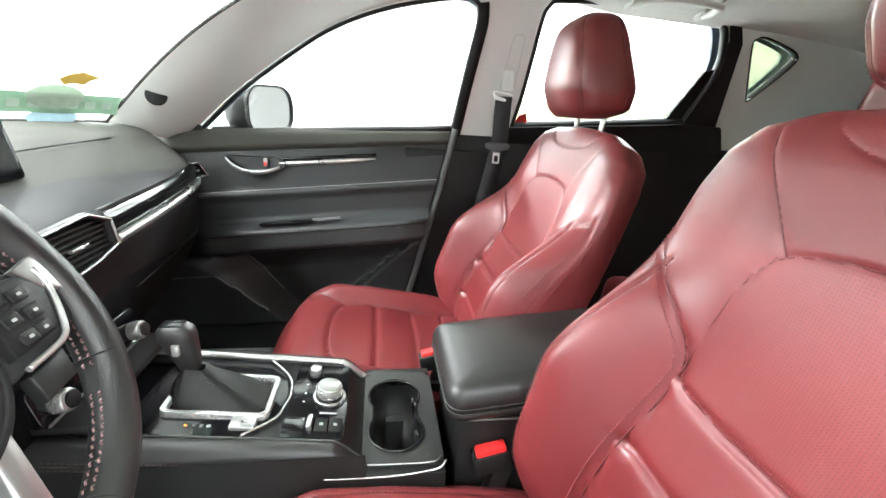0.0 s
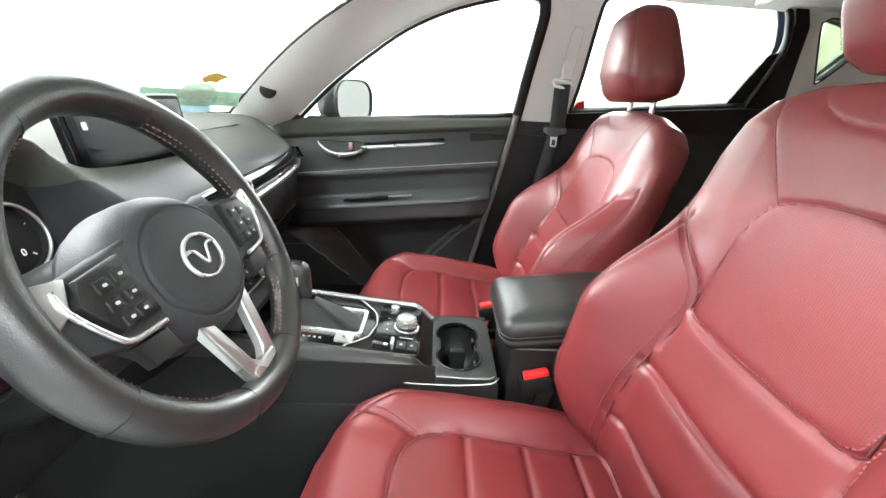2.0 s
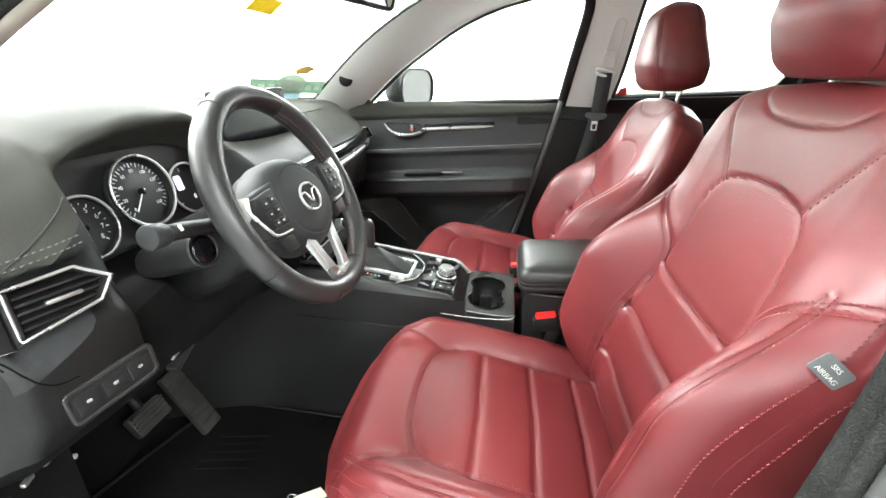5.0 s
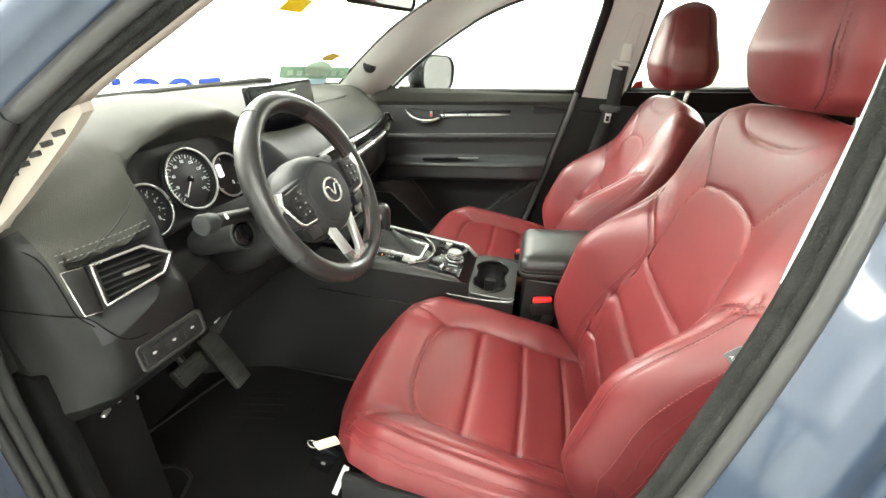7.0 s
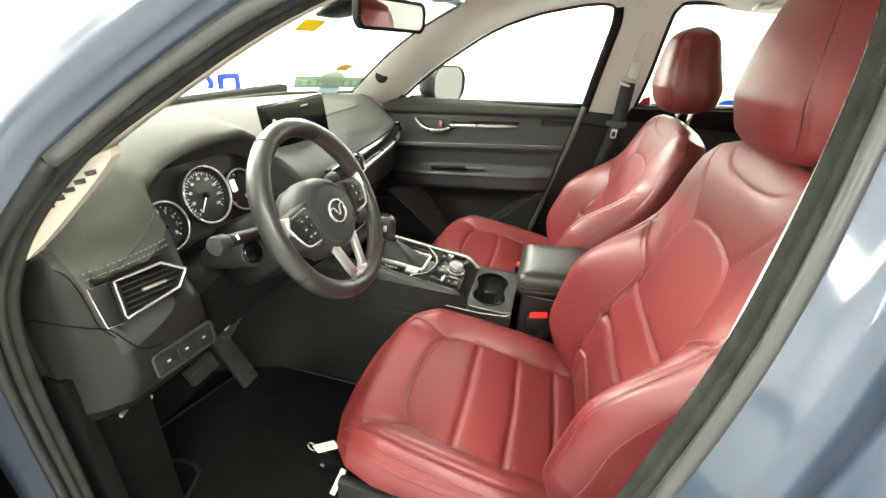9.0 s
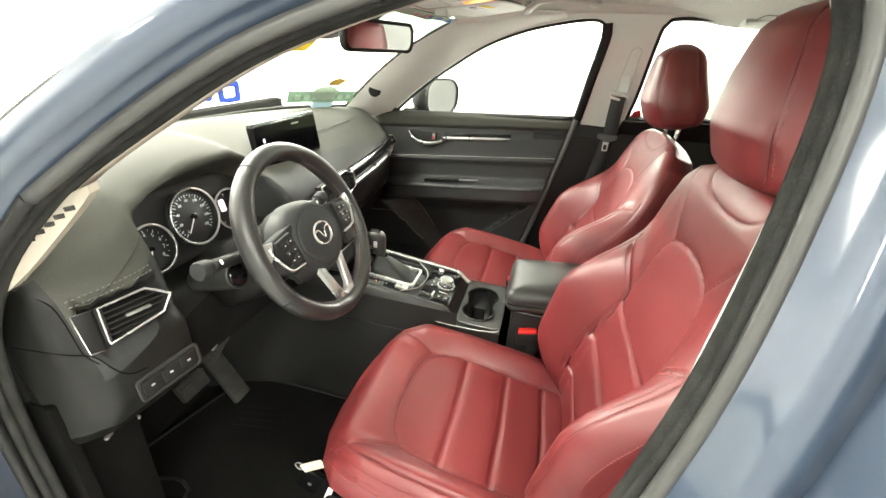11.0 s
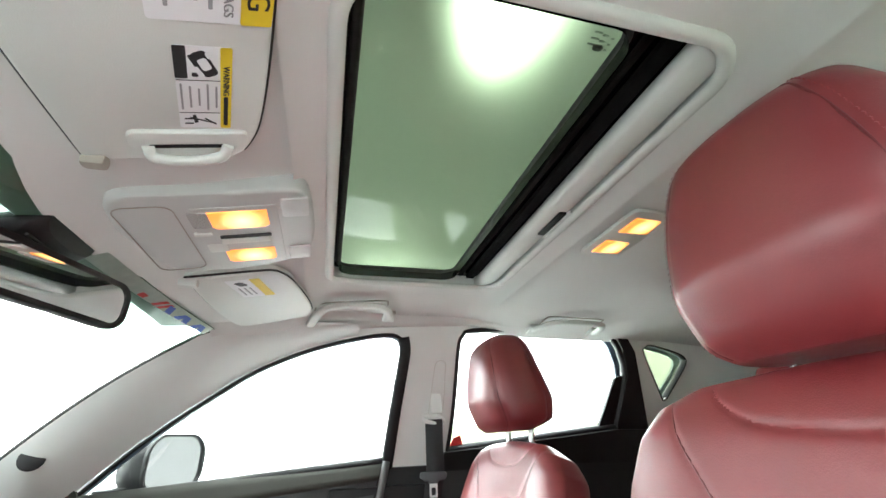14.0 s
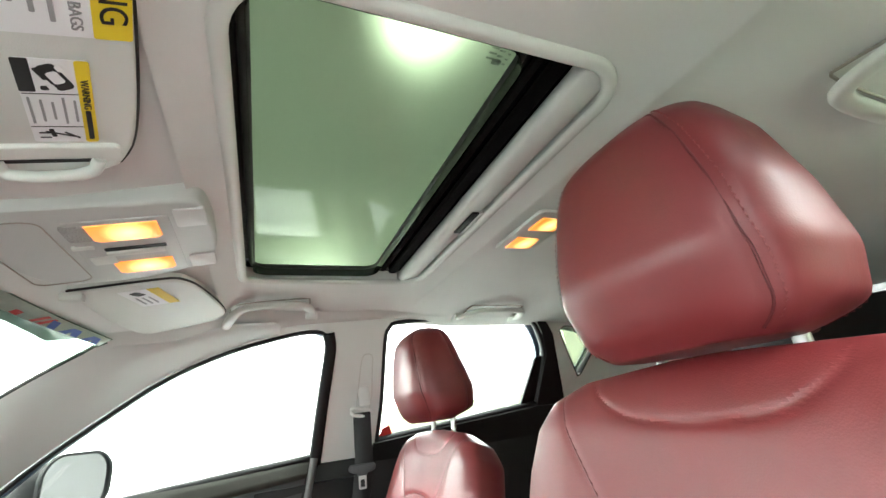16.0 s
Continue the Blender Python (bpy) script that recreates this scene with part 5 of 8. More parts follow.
# section from the near floor over the padded rail, the panel, the far rail, and down
half = [(0.125, None), (0.127, -0.095), (0.1265, -0.050), (0.125, -0.036), (0.121, -0.018), (0.114, -0.004), (0.106, 0.002), (0.098, 0.002), (0.092, -0.003), (0.089, -0.009)]
secs = []
for x in cx:
    z = float(con_z(x))
    one = [(y, 0.34 if d is None else z + d) for y, d in half]
    secs.append([(x, -y, h) for y, h in one] + [(x, y, h) for y, h in one[::-1]])
part("console_body", smooth(from_grid(np.array(secs)), 60), BLACK_LEATHER, con, "black padded leather console sides")
part("side_panel", box((0.60, 0.012, 0.28), (0.12, -0.131, 0.470), 0.004), BLACK_HARD, con)
part("side_panel", box((0.60, 0.012, 0.28), (0.12, 0.131, 0.470), 0.004), BLACK_HARD, con)
DARK_THREAD = mat("dark_red_grey_thread", (0.085, 0.05, 0.05), 0.7, bump=0.3, bump_scale=900)
for side in (-1, 1):
    for yy_, dz in ((0.1218, -0.0165), (0.1242, -0.0255)):
        pl = [(x, side * (yy_ + 0.0006), float(con_z(x)) + dz) for x in np.linspace(-0.16, 0.218, 60)]
        part("stitching", stitches(pl, (0, side, 0.4), r=0.0006), DARK_THREAD, con, "dark stitching")
    pl = [(x, side * 0.1234, float(con_z(x)) - 0.021) for x in np.linspace(-0.16, 0.220, 60)]
    part("rail_seam", tube(pl, 0.0011, straight=True, sides=5), RUBBER, con, "sewn seam of the rail")
edge_x = np.linspace(-0.14, 0.221, 40)
part("silver_edge", sweep([(x, 0.0945, float(con_z(x)) + 0.0015) for x in edge_x], [(-0.006, -0.004), (0.006, -0.004), (0.007, 0.002), (0.002, 0.005), (-0.005, 0.002)], straight=True), CHROME, con, "satin silver edge strip")
# the near rail's edge is a thin tube, paler than the leather
part("rail_edge", tube([(x, -0.0905, float(con_z(x)) - 0.0015) for x in edge_x], 0.0013, straight=True, sides=5), mat("pale_leather_edge", (0.06, 0.06, 0.058), 0.4, rough_vary=0.1), con, "paler edge of the rail")


def on_panel(x, y, h=0.0):
    """A pose on the sloping console panel: x along the car, y across, z off the panel."""
    return pose(x, y, 0.7035 - 0.105 * x - 0.006 + h, 0, 6.0, 0)


part("panel_top", slab([(-0.15, -0.090), (0.176, -0.090), (0.176, 0.090), (-0.15, 0.090)], 0.004, on_panel(0, 0, 0.001), 0), BLACK_HARD, con)
end_x = np.linspace(0.174, 0.224, 10)
part("panel_end", from_grid(np.array([[(x, y, float(con_z(x)) - 0.005) for y in (-0.090, -0.03, 0.03, 0.090)] for x in end_x])), BLACK_HARD, con, "rounded rear end of the panel")
part("shift_plate", slab([(-0.125, -0.088), (0.052, -0.088), (0.088, -0.052), (0.099, 0.0), (0.090, 0.042), (0.054, 0.086), (-0.125, 0.086)], 0.004, on_panel(0, 0, 0.004), 0.001), GLOSS, con, "gloss black shifter plate")
oo = np.array(rounded(0.144, 0.094, 0.011, 6, 0.010, -0.010))
ii = np.array(rounded(0.128, 0.080, 0.008, 6, 0.010, -0.010))
part("shift_frame", plate_frame(oo, ii, 0.012, on_panel(0.0, 0, 0.013)), CHROME, con, "satin silver shifter frame")
part("plate_line", tube([tuple(on_panel(0, 0, 0.006) @ Vector(p)) for p in ((0.054, -0.088, 0), (0.090, -0.053, 0), (0.098, -0.025, 0), (0.102, 0.0, 0), (0.093, 0.043, 0), (0.056, 0.087, 0))], 0.0021, 40, 6), CHROME, con, "silver outline")
# boot with pleats, and the selector
bp = []
for f, w in ((0, 1.0), (0.2, 0.93), (0.45, 0.80), (0.7, 0.58), (0.88, 0.38), (1, 0.24)):
    q = np.array(rounded(0.122 * w, 0.074 * w, 0.02 * w, 8))
    wob = 1 + 0.06 * np.sin(np.arange(len(q)) * 1.9 + f * 11)
    bp.append([tuple(on_panel(0.010, -0.008) @ Vector((x * k - 0.050 * f, y * k + 0.018 * f, 0.004 + 0.036 * f ** 1.5))) for (x, y), k in zip(q, wob)])
part("shifter_boot", from_grid(np.array(bp), close_u=True), mat("black_boot_leather", (0.006, 0.006, 0.006), 0.45, bump=0.2, bump_scale=300, rough_vary=0.08, spec=0.3), con, "pleated black leather boot")
for dy in (-0.010, 0.012):
    part("stitching", stitches([tuple(on_panel(0.0, -0.004) @ Vector((x, dy, 0.034 - 0.42 * (x + 0.02)))) for x in np.linspace(-0.015, 0.045, 20)], (0.2, 0, 1), r=0.0006), DARK_THREAD, con)
sel = thing("gear_selector", "black leather gear selector knob on a chrome collar", "gear selector")
part("shaft", tube([(-0.048, 0.018, 0.70), (-0.05, 0.018, 0.745)], 0.010, 4, 14), CHROME, sel, "chrome collar")
kn = []
for z, rx, ry, ox in ((0.735, 0.013, 0.012, 0.004), (0.750, 0.017, 0.015, 0.002), (0.772, 0.022, 0.018, -0.004), (0.790, 0.026, 0.020, -0.008), (0.802, 0.024, 0.019, -0.010), (0.809, 0.016, 0.013, -0.010), (0.811, 0.002, 0.002, -0.010)):
    kn.append([(-0.048 + ox + x, 0.018 + y, z) for x, y in ring(rx, ry, 24, 2.6)])
part("knob", from_grid(np.array(kn), close_u=True, caps=False), BLACK_LEATHER, sel, "smooth black knob")
part("knob_inlay", box((0.03, 0.020, 0.004), (-0.060, 0.018, 0.8095), 0.002), GLOSS, sel)
part("release_button", box((0.010, 0.006, 0.018), (-0.052, -0.003, 0.778), 0.002), CHROME, sel)
# markings, park brake switch and rotary controller
for k, tx in enumerate("PRND"):
    figure(tx, 0.0065, on_panel(-0.020 + 0.0095 * k, -0.071, 0.0055) @ pose(0, 0, 0, 0, 0, 90), con, PRINT if k else WARM_LAMP, name="gear_letter")
part("brake_switch", slab(rounded(0.034, 0.022, 0.004), 0.006, on_panel(0.051, -0.066, 0.010), 0.002), SILVER, con, "silver parking brake switch")
part("switch_mark", torus(0.0048, 0.0007, on_panel(0.051, -0.066, 0.0103).translation, (0.105, 0, 0.995), 24, 5), PRINT, con)
figure("P", 0.007, on_panel(0.051, -0.066, 0.0103) @ pose(0, 0, 0, 0, 0, 90), con, INK, name="switch_letter")
UPN = (0.105, 0, 0.9945)
part("control_plate", slab(rounded(0.088, 0.172, 0.006, 4, 0.146, 0.0), 0.002, on_panel(0, 0, 0.0032), 0.0006), GLOSS, con, "dark control plate")
dl = part("rotary_base", disc(0.0255, 0.005, on_panel(0.160, 0.001, 0.006).translation, UPN, 0.0015, 40), CHROME, con, "silver base ring")
part("rotary_gap", disc(0.0215, 0.003, on_panel(0.160, 0.001, 0.0085).translation, UPN, 0.0006, 40), GLOSS, dl, "dark gap under the knob")
part("rotary_knob", disc(0.0190, 0.018, on_panel(0.160, 0.001, 0.018).translation, UPN, 0.0025, 40), CHROME, dl, "knurled silver rotary knob")
part("rotary_cap", disc(0.0160, 0.002, on_panel(0.160, 0.001, 0.0275).translation, UPN, 0.0006, 40), SILVER, dl, "satin cap")
for k in range(36):
    a_k = 2 * math.pi * k / 36
    part("knurl", box((0.0012, 0.0018, 0.012), on_panel(0.160 + 0.0191 * math.cos(a_k), 0.001 + 0.0191 * math.sin(a_k), 0.0175).translation, 0.0004, (0, 6, math.degrees(a_k))), CHROME, dl)
part("volume_knob", disc(0.0095, 0.016, on_panel(0.132, 0.056, 0.012).translation, UPN, 0.002, 28), CHROME, con, "small silver volume knob")
part("volume_ring", torus(0.0125, 0.0012, on_panel(0.132, 0.056, 0.005).translation, UPN, 32, 6), GLOSS, con)
for k in range(2):
    part("panel_button", slab(rounded(0.0185, 0.027, 0.002), 0.004, on_panel(0.1545 + 0.020 * k, -0.061, 0.0058), 0.0008), BLACK_HARD, con)
    part("button_mark", slab(rounded(0.0055, 0.005, 0.001), 0.0004, on_panel(0.1545 + 0.020 * k, -0.061, 0.0064)), PRINT, con)
part("blank_button", slab(rounded(0.030, 0.030, 0.003), 0.003, on_panel(0.116, -0.062, 0.0052), 0.001), GLOSS, con, "dark switch recess")
part("toggle", box((0.0075, 0.027, 0.010), on_panel(0.1385, -0.061, 0.008).translation, 0.003), CHROME, con, "silver toggle")
part("plate_bar", slab(rounded(0.026, 0.003, 0.001), 0.0006, on_panel(0.162, -0.037, 0.0050)), PRINT, con, "thin pale bar")
for y_m in (0.030, 0.008, -0.012):
    part("button_mark", slab(rounded(0.0035, 0.003, 0.001), 0.0004, on_panel(0.1225, y_m, 0.0040)), PRINT, con)
# cup holders: two round wells joined by a waist
HOLES = []
for sgn in (1, -1):
    for d in np.linspace(-125, 125, 22):
        ang = radians(90 * sgn - d)
        HOLES.append((0.264 + 0.043 * math.cos(ang), -0.006 + sgn * 0.040 + 0.043 * math.sin(ang)))
tr = part("cup_tray", holed(rounded(0.118, 0.215, 0.018, 6, 0.273, -0.003), [HOLES], lambda x, y: Vector((x, y, 0.6565 - 0.05 * (x - 0.22))), (0, 0, -0.012)), BLACK_LEATHER, con, "black cup holder tray")
hole = np.array(HOLES)
waist = 1 - 0.06 * np.exp(-((hole[:, 1] + 0.006) / 0.018) ** 2)
hole_w = np.stack([0.264 + (hole[:, 0] - 0.264) * waist, hole[:, 1]], 1)
part("cup_well", from_grid(np.array([[(x, y, 0.6535) for x, y in hole], [(x, y, 0.6445) for x, y in hole_w], [(0.264 + (x - 0.264) * 0.9, y * 0.95, 0.580) for x, y in hole_w], [(0.264, -0.006, 0.580)] * len(hole)]), close_u=True), BLACK_HARD, con, "deep dark cup well")
part("well_rim", tube([(x, y, 0.6555) for x, y in hole], 0.0022, closed=True, straight=True, sides=6), GLOSS, con)
part("well_divider", box((0.030, 0.016, 0.064), (0.264, -0.006, 0.612), 0.006), BLACK_HARD, con, "rounded post between the cups")
for y_c in (0.034, -0.046):
    part("cup_grip", box((0.008, 0.024, 0.040), (0.300, y_c, 0.624), 0.003, (0, -8, 0)), GLOSS, con, "sprung cup grip")
# two metal tubes stand in for the highlights along the tray's edges
part("console_edge", tube([(0.165, -0.1285, 0.655), (0.19, -0.1285, 0.6535), (0.26, -0.1285, 0.653), (0.318, -0.124, 0.656), (0.332, -0.116, 0.662)], 0.0014, 30, 6), CHROME, con, "bright tube for the highlight on the console edge")
part("console_edge", tube([(0.222, -0.1105, 0.6565), (0.27, -0.1105, 0.6545), (0.314, -0.1085, 0.653), (0.327, -0.100, 0.653)], 0.0012, 30, 6), SILVER, con, "bright tube for the highlight on the tray edge")
part("tray_side", box((0.118, 0.018, 0.32), (0.273, -0.116, 0.490), 0.004), BLACK_HARD, con)
part("tray_side", box((0.118, 0.018, 0.32), (0.273, 0.113, 0.490), 0.004), BLACK_HARD, con)

arm = thing("armrest_box", "black leather padded armrest lid on a console box", "armrest")
part("box", box((0.262, 0.176, 0.375), (0.482, -0.004, 0.525), 0.012), BLACK_HARD, arm)
la = []
lid_z = lambda x: 0.030 * sstep(0.33, 0.64, x)
for z, g in ((0.712, -0.016), (0.714, -0.006), (0.722, -0.001), (0.727, 0.0), (0.7295, -0.002), (0.732, 0.0005), (0.750, 0.001), (0.762, -0.004), (0.769, -0.013), (0.7725, -0.030), (0.774, -0.055)):
    la.append([(x, y, z + float(lid_z(x)) - 0.35 * (y / 0.1) ** 2 * 0.004) for x, y in rounded(0.300 + 2 * g, 0.204 + 2 * g, max(0.024 + g, 0.004), 8, 0.482, -0.004)])
bm = from_grid(np.array(la), close_u=True, caps=True)
part("lid", smooth(bm, 60), BLACK_LEATHER, arm, "padded black leather lid")
for zs_, m_ in ((0.7295, RUBBER), (0.737, RUBBER)):
    part("lid_seam", tube([(x, y, zs_ + float(lid_z(x))) for x, y in rounded(0.3022, 0.2062, 0.024, 8, 0.482, -0.004)], 0.0011, closed=True, straight=True, sides=5), m_, arm, "sewn seam")
part("box_edge", tube([(x, y, 0.7085) for x, y in rounded(0.268, 0.178, 0.02, 6, 0.482, -0.004)], 0.0016, closed=True, straight=True, sides=5), LIT_EDGE, arm, "edge of the box with a painted highlight")

# ---- passenger door lining ----
door = thing("passenger_door", "black leather-trimmed passenger door lining with chrome handle", "car door")
NX, NZ = 96, 110
U, Vv = np.meshgrid(np.linspace(0, 1, NX), np.linspace(0, 1, NZ))
zlo, zhi = 0.34, 1.045
Z = zlo + (zhi - zlo) * Vv
XR = np.interp(Z, [0.34, 0.57, 0.72, 0.93, 1.045], [0.27, 0.335, 0.375, 0.425, 0.452])
X = -0.46 + (XR + 0.46) * U
Zs = Z + np.clip(X, -0.4, 0.5) * np.interp(Z, [0.34, 0.7, 0.95, 1.045], [0, 0.10, 0.10, 0.06])
q = Z
yb = np.interp(q, [0.34, 0.55, 0.72, 0.86, 0.95, 1.0, 1.045], [0.70, 0.705, 0.705, 0.715, 0.728, 0.742, 0.757])
pro = 0.016 * sstep(0.985, 1.0, q) * (1 - sstep(1.03, 1.045, q))
pro += -0.010 * np.exp(-((q - 0.875) / 0.004) ** 2)
pro += 0.010 * sstep(0.84, 0.87, q) * (1 - sstep(0.879, 0.884, q))
armx = sstep(-0.36, -0.22, X) * (1 - 0.35 * sstep(0.30, 0.42, X))
arm_h = sstep(0.690, 0.712, q) * (1 - sstep(0.768, 0.790, q))
pro += 0.070 * arm_h * armx
pro += 0.022 * sstep(0.62, 0.69, q) * (1 - sstep(0.69, 0.71, q)) * armx
# lower map pocket with slanted ends
l1 = -0.245 + (0.63 - q) * 1.12
l2 = -0.170 + (0.685 - q) * 0.72
right = 0.37 - (0.711 - q) * 1.2
low = (1 - sstep(0.682, 0.692, q)) * sstep(0.445, 0.455, q)
ramp = np.clip((X - l1) / np.maximum(l2 - l1, 0.02), 0, 1)
wall_r = sstep(0.0, 0.008, right - X)
pro += low * (0.040 * (1 - ramp) - 0.034 * ramp * wall_r + 0.010 * (1 - wall_r))
Yd = yb - pro
P = np.stack([X, Yd, Zs], -1)
lab = np.zeros((NZ - 1, NX - 1), int)
qc = q[:-1, :-1]
lab[qc > 0.985] = 1
lab[(qc <= 0.985) & (qc > 0.876)] = 2
lab[(qc <= 0.876) & (qc > 0.690)] = 3
bits = split_sheet(P, lab, [0, 1, 2, 3])
part("lower_panel", bits[0], DOOR_SKIN, door, "black lower panel with map pocket")
part("belt_pad", bits[1], BLACK_SOFT, door, "soft black belt pad")
part("upper_panel", bits[2], DOOR_SKIN, door, "black upper panel")
part("armrest", bits[3], DOOR_SKIN, door, "padded black leather armrest")


def door_at(x, qv):
    """A place on the door lining by x and unsloped height."""
    j = int(round((qv - zlo) / (zhi - zlo) * (NZ - 1)))
    i = int(np.argmin(abs(X[j] - x)))
    return np.array([x, Yd[j, i], Zs[j, i]])


part("chrome_line", tube([door_at(x, 0.8755) + (0, -0.001, 0) for x in np.linspace(-0.30, 0.41, 40)], 0.0012, straight=True, sides=6), SILVER, door, "thin chrome line")
part("chrome_strip", sweep([door_at(x, 0.948) + (0, -0.004, 0.0) for x in np.linspace(-0.07, 0.225, 20)], [(-0.005, -0.008), (0.004, -0.008), (0.005, 0.006), (-0.005, 0.007)], straight=True, up=(0, 0, 1), scale=np.interp(np.linspace(0, 1, 20), [0, 0.1, 0.8, 1], [0.55, 0.9, 0.75, 0.15])), CHROME, door, "satin chrome strip")
part("strip_shadow", sweep([door_at(x, 0.958) + (0, -0.003, 0.0) for x in np.linspace(-0.10, 0.225, 20)], ring(0.004, 0.005, 8), straight=True), GLOSS, door, "gloss black strip")
cup_l = [(-0.205, 0.958), (-0.19, 0.962), (-0.10, 0.962), (-0.058, 0.964), (-0.035, 0.945), (-0.040, 0.934), (-0.065, 0.922), (-0.115, 0.911), (-0.150, 0.916), (-0.180, 0.935)]
hd = part("handle_cup", holed(dense_line(cup_l, 50), [], lambda x, z: Vector((x, 0.7235 - 0.012 * (0.96 - z) / 0.05, z)), (0, 0.02, 0)), GLOSS, door, "dark handle cup")
part("cup_rim", tube([(x, 0.7225 - 0.012 * (0.96 - z) / 0.05, z) for x, z in dense_line(cup_l, 50)], 0.0022, closed=True, straight=True, sides=6), DOOR_SKIN, hd, "moulded rim of the cup")
part("door_handle", sweep([(-0.200, 0.716, 0.957), (-0.182, 0.704, 0.940), (-0.152, 0.694, 0.925), (-0.115, 0.690, 0.920), (-0.075, 0.694, 0.926), (-0.050, 0.706, 0.935)], ring(0.0052, 0.0082, 10, 2.6), 30, (0, -0.5, 1), scale=np.interp(np.linspace(0, 1, 30), [0, 0.12, 0.5, 1], [0.55, 0.95, 1.0, 0.7])), CHROME, hd, "chrome door handle")
part("lock_tab", box((0.012, 0.010, 0.024), (-0.088, 0.708, 0.948), 0.004), SILVER, hd, "silver lock tab")
part("lock_mark", box((0.008, 0.003, 0.010), (-0.088, 0.7020, 0.944), 0.001), RED_PLASTIC, hd, "orange-red lock mark")
sp = door_at(-0.02, 0.785)
wsw = part("window_switch_panel", slab([(-0.075, -0.012), (0.075, -0.012), (0.085, 0.0), (0.075, 0.012), (-0.075, 0.012)], 0.006, pose(-0.03, 0.665, 0.7855, 0, -5.7, 0), 0.0015), GLOSS, door, "gloss black window switch panel")
part("window_switch", box((0.02, 0.010, 0.006), (-0.03, 0.667, 0.787), 0.002), BLACK_SOFT, wsw)
part("pull_slot", box((0.080, 0.018, 0.005), (0.082, 0.664, 0.797), 0.002, (0, -5.7, 0)), LIT_EDGE, door, "pale grey pull slot")
part("stitching", stitches([door_at(x, 0.757) + (0, -0.0012, 0) for x in np.linspace(-0.24, 0.37, 60)], (0, -1, 0.2), r=0.0007), bpy.data.materials["grey_thread"], door)
for qv in (0.7535, 0.7605):
    part("armrest_seam", tube([door_at(x, qv) + (0, -0.0004, 0) for x in np.linspace(-0.25, 0.375, 50)], 0.0010, straight=True, sides=5), CARPET, door, "dark seam along the armrest")
part("speaker_badge", slab(rounded(0.030, 0.009, 0.001), 0.001, facing((-0.268, 0.672, 0.602), (0, -1, 0)) @ pose(0, 0, 0.004), 0), SILVER, door, "small silver badge plate")
# pale tubes draw the highlights on the pocket and speaker panel edges
part("pocket_edge", tube([door_at(-0.245 + (0.63 - v) * 1.12, v) + (0, -0.001, 0) for v in np.linspace(0.63, 0.50, 12)], 0.0026, straight=True, sides=6), LIT_EDGE, door, "edge of the speaker panel with a painted highlight")
part("pocket_edge", tube([door_at(-0.170 + (0.685 - v) * 0.72, v) + (0, -0.001, 0) for v in np.linspace(0.68, 0.54, 12)], 0.0016, straight=True, sides=6), LIT_EDGE, door, "edge of the map pocket")
part("pocket_edge", tube([door_at(0.365 - (0.711 - v) * 1.2, v) + (0, -0.002, 0) for v in np.linspace(0.68, 0.54, 12)], 0.0018, straight=True, sides=6), LIT_EDGE, door, "edge of the map pocket")
part("pocket_edge", tube([door_at(x, 0.631) + (0, -0.001, 0) for x in np.linspace(-0.40, -0.25, 8)], 0.0018, straight=True, sides=6), LIT_EDGE, door, "top edge of the speaker panel")

# door mirror outside
mir = thing("door_mirror", "dark grey door mirror housing with a bright glass", "mirror")
hc = Vector((-0.150, 0.905, 1.086))
mx_, mn = Vector((0.55, 0.835, 0)), Vector((0.835, -0.55, 0))
hs = []
for d, k in ((0.05, 0.15), (0.045, 0.55), (0.03, 0.85), (0.0, 1.0), (-0.03, 0.97), (-0.04, 0.9)):
    hs.append([tuple(hc + mx_ * (x - d * 0.5) - mn * (d * 1.3) + Vector((0, 0, y))) for x, y in np.array(rounded(0.180 * k, 0.150 * k, 0.055 * k, 8))])
part("housing", from_grid(np.array(hs), close_u=True, caps=True), BLACK_HARD, mir, "rounded dark grey housing")
part("mirror_glass", slab(rounded(0.174, 0.140, 0.050, 8), 0.003, facing(hc + mn * 0.0535, mn)), MIRROR, mir, "mirror glass")
part("glass_rim", plate_frame(rounded(0.184, 0.150, 0.056, 8), rounded(0.170, 0.136, 0.048, 8), 0.012, facing(hc + mn * 0.060, mn)), BLACK_HARD, mir, "black rim round the glass")
part("arm", box((0.06, 0.10, 0.03), hc + Vector((-0.075, -0.07, -0.065)), 0.01), BLACK_HARD, mir)

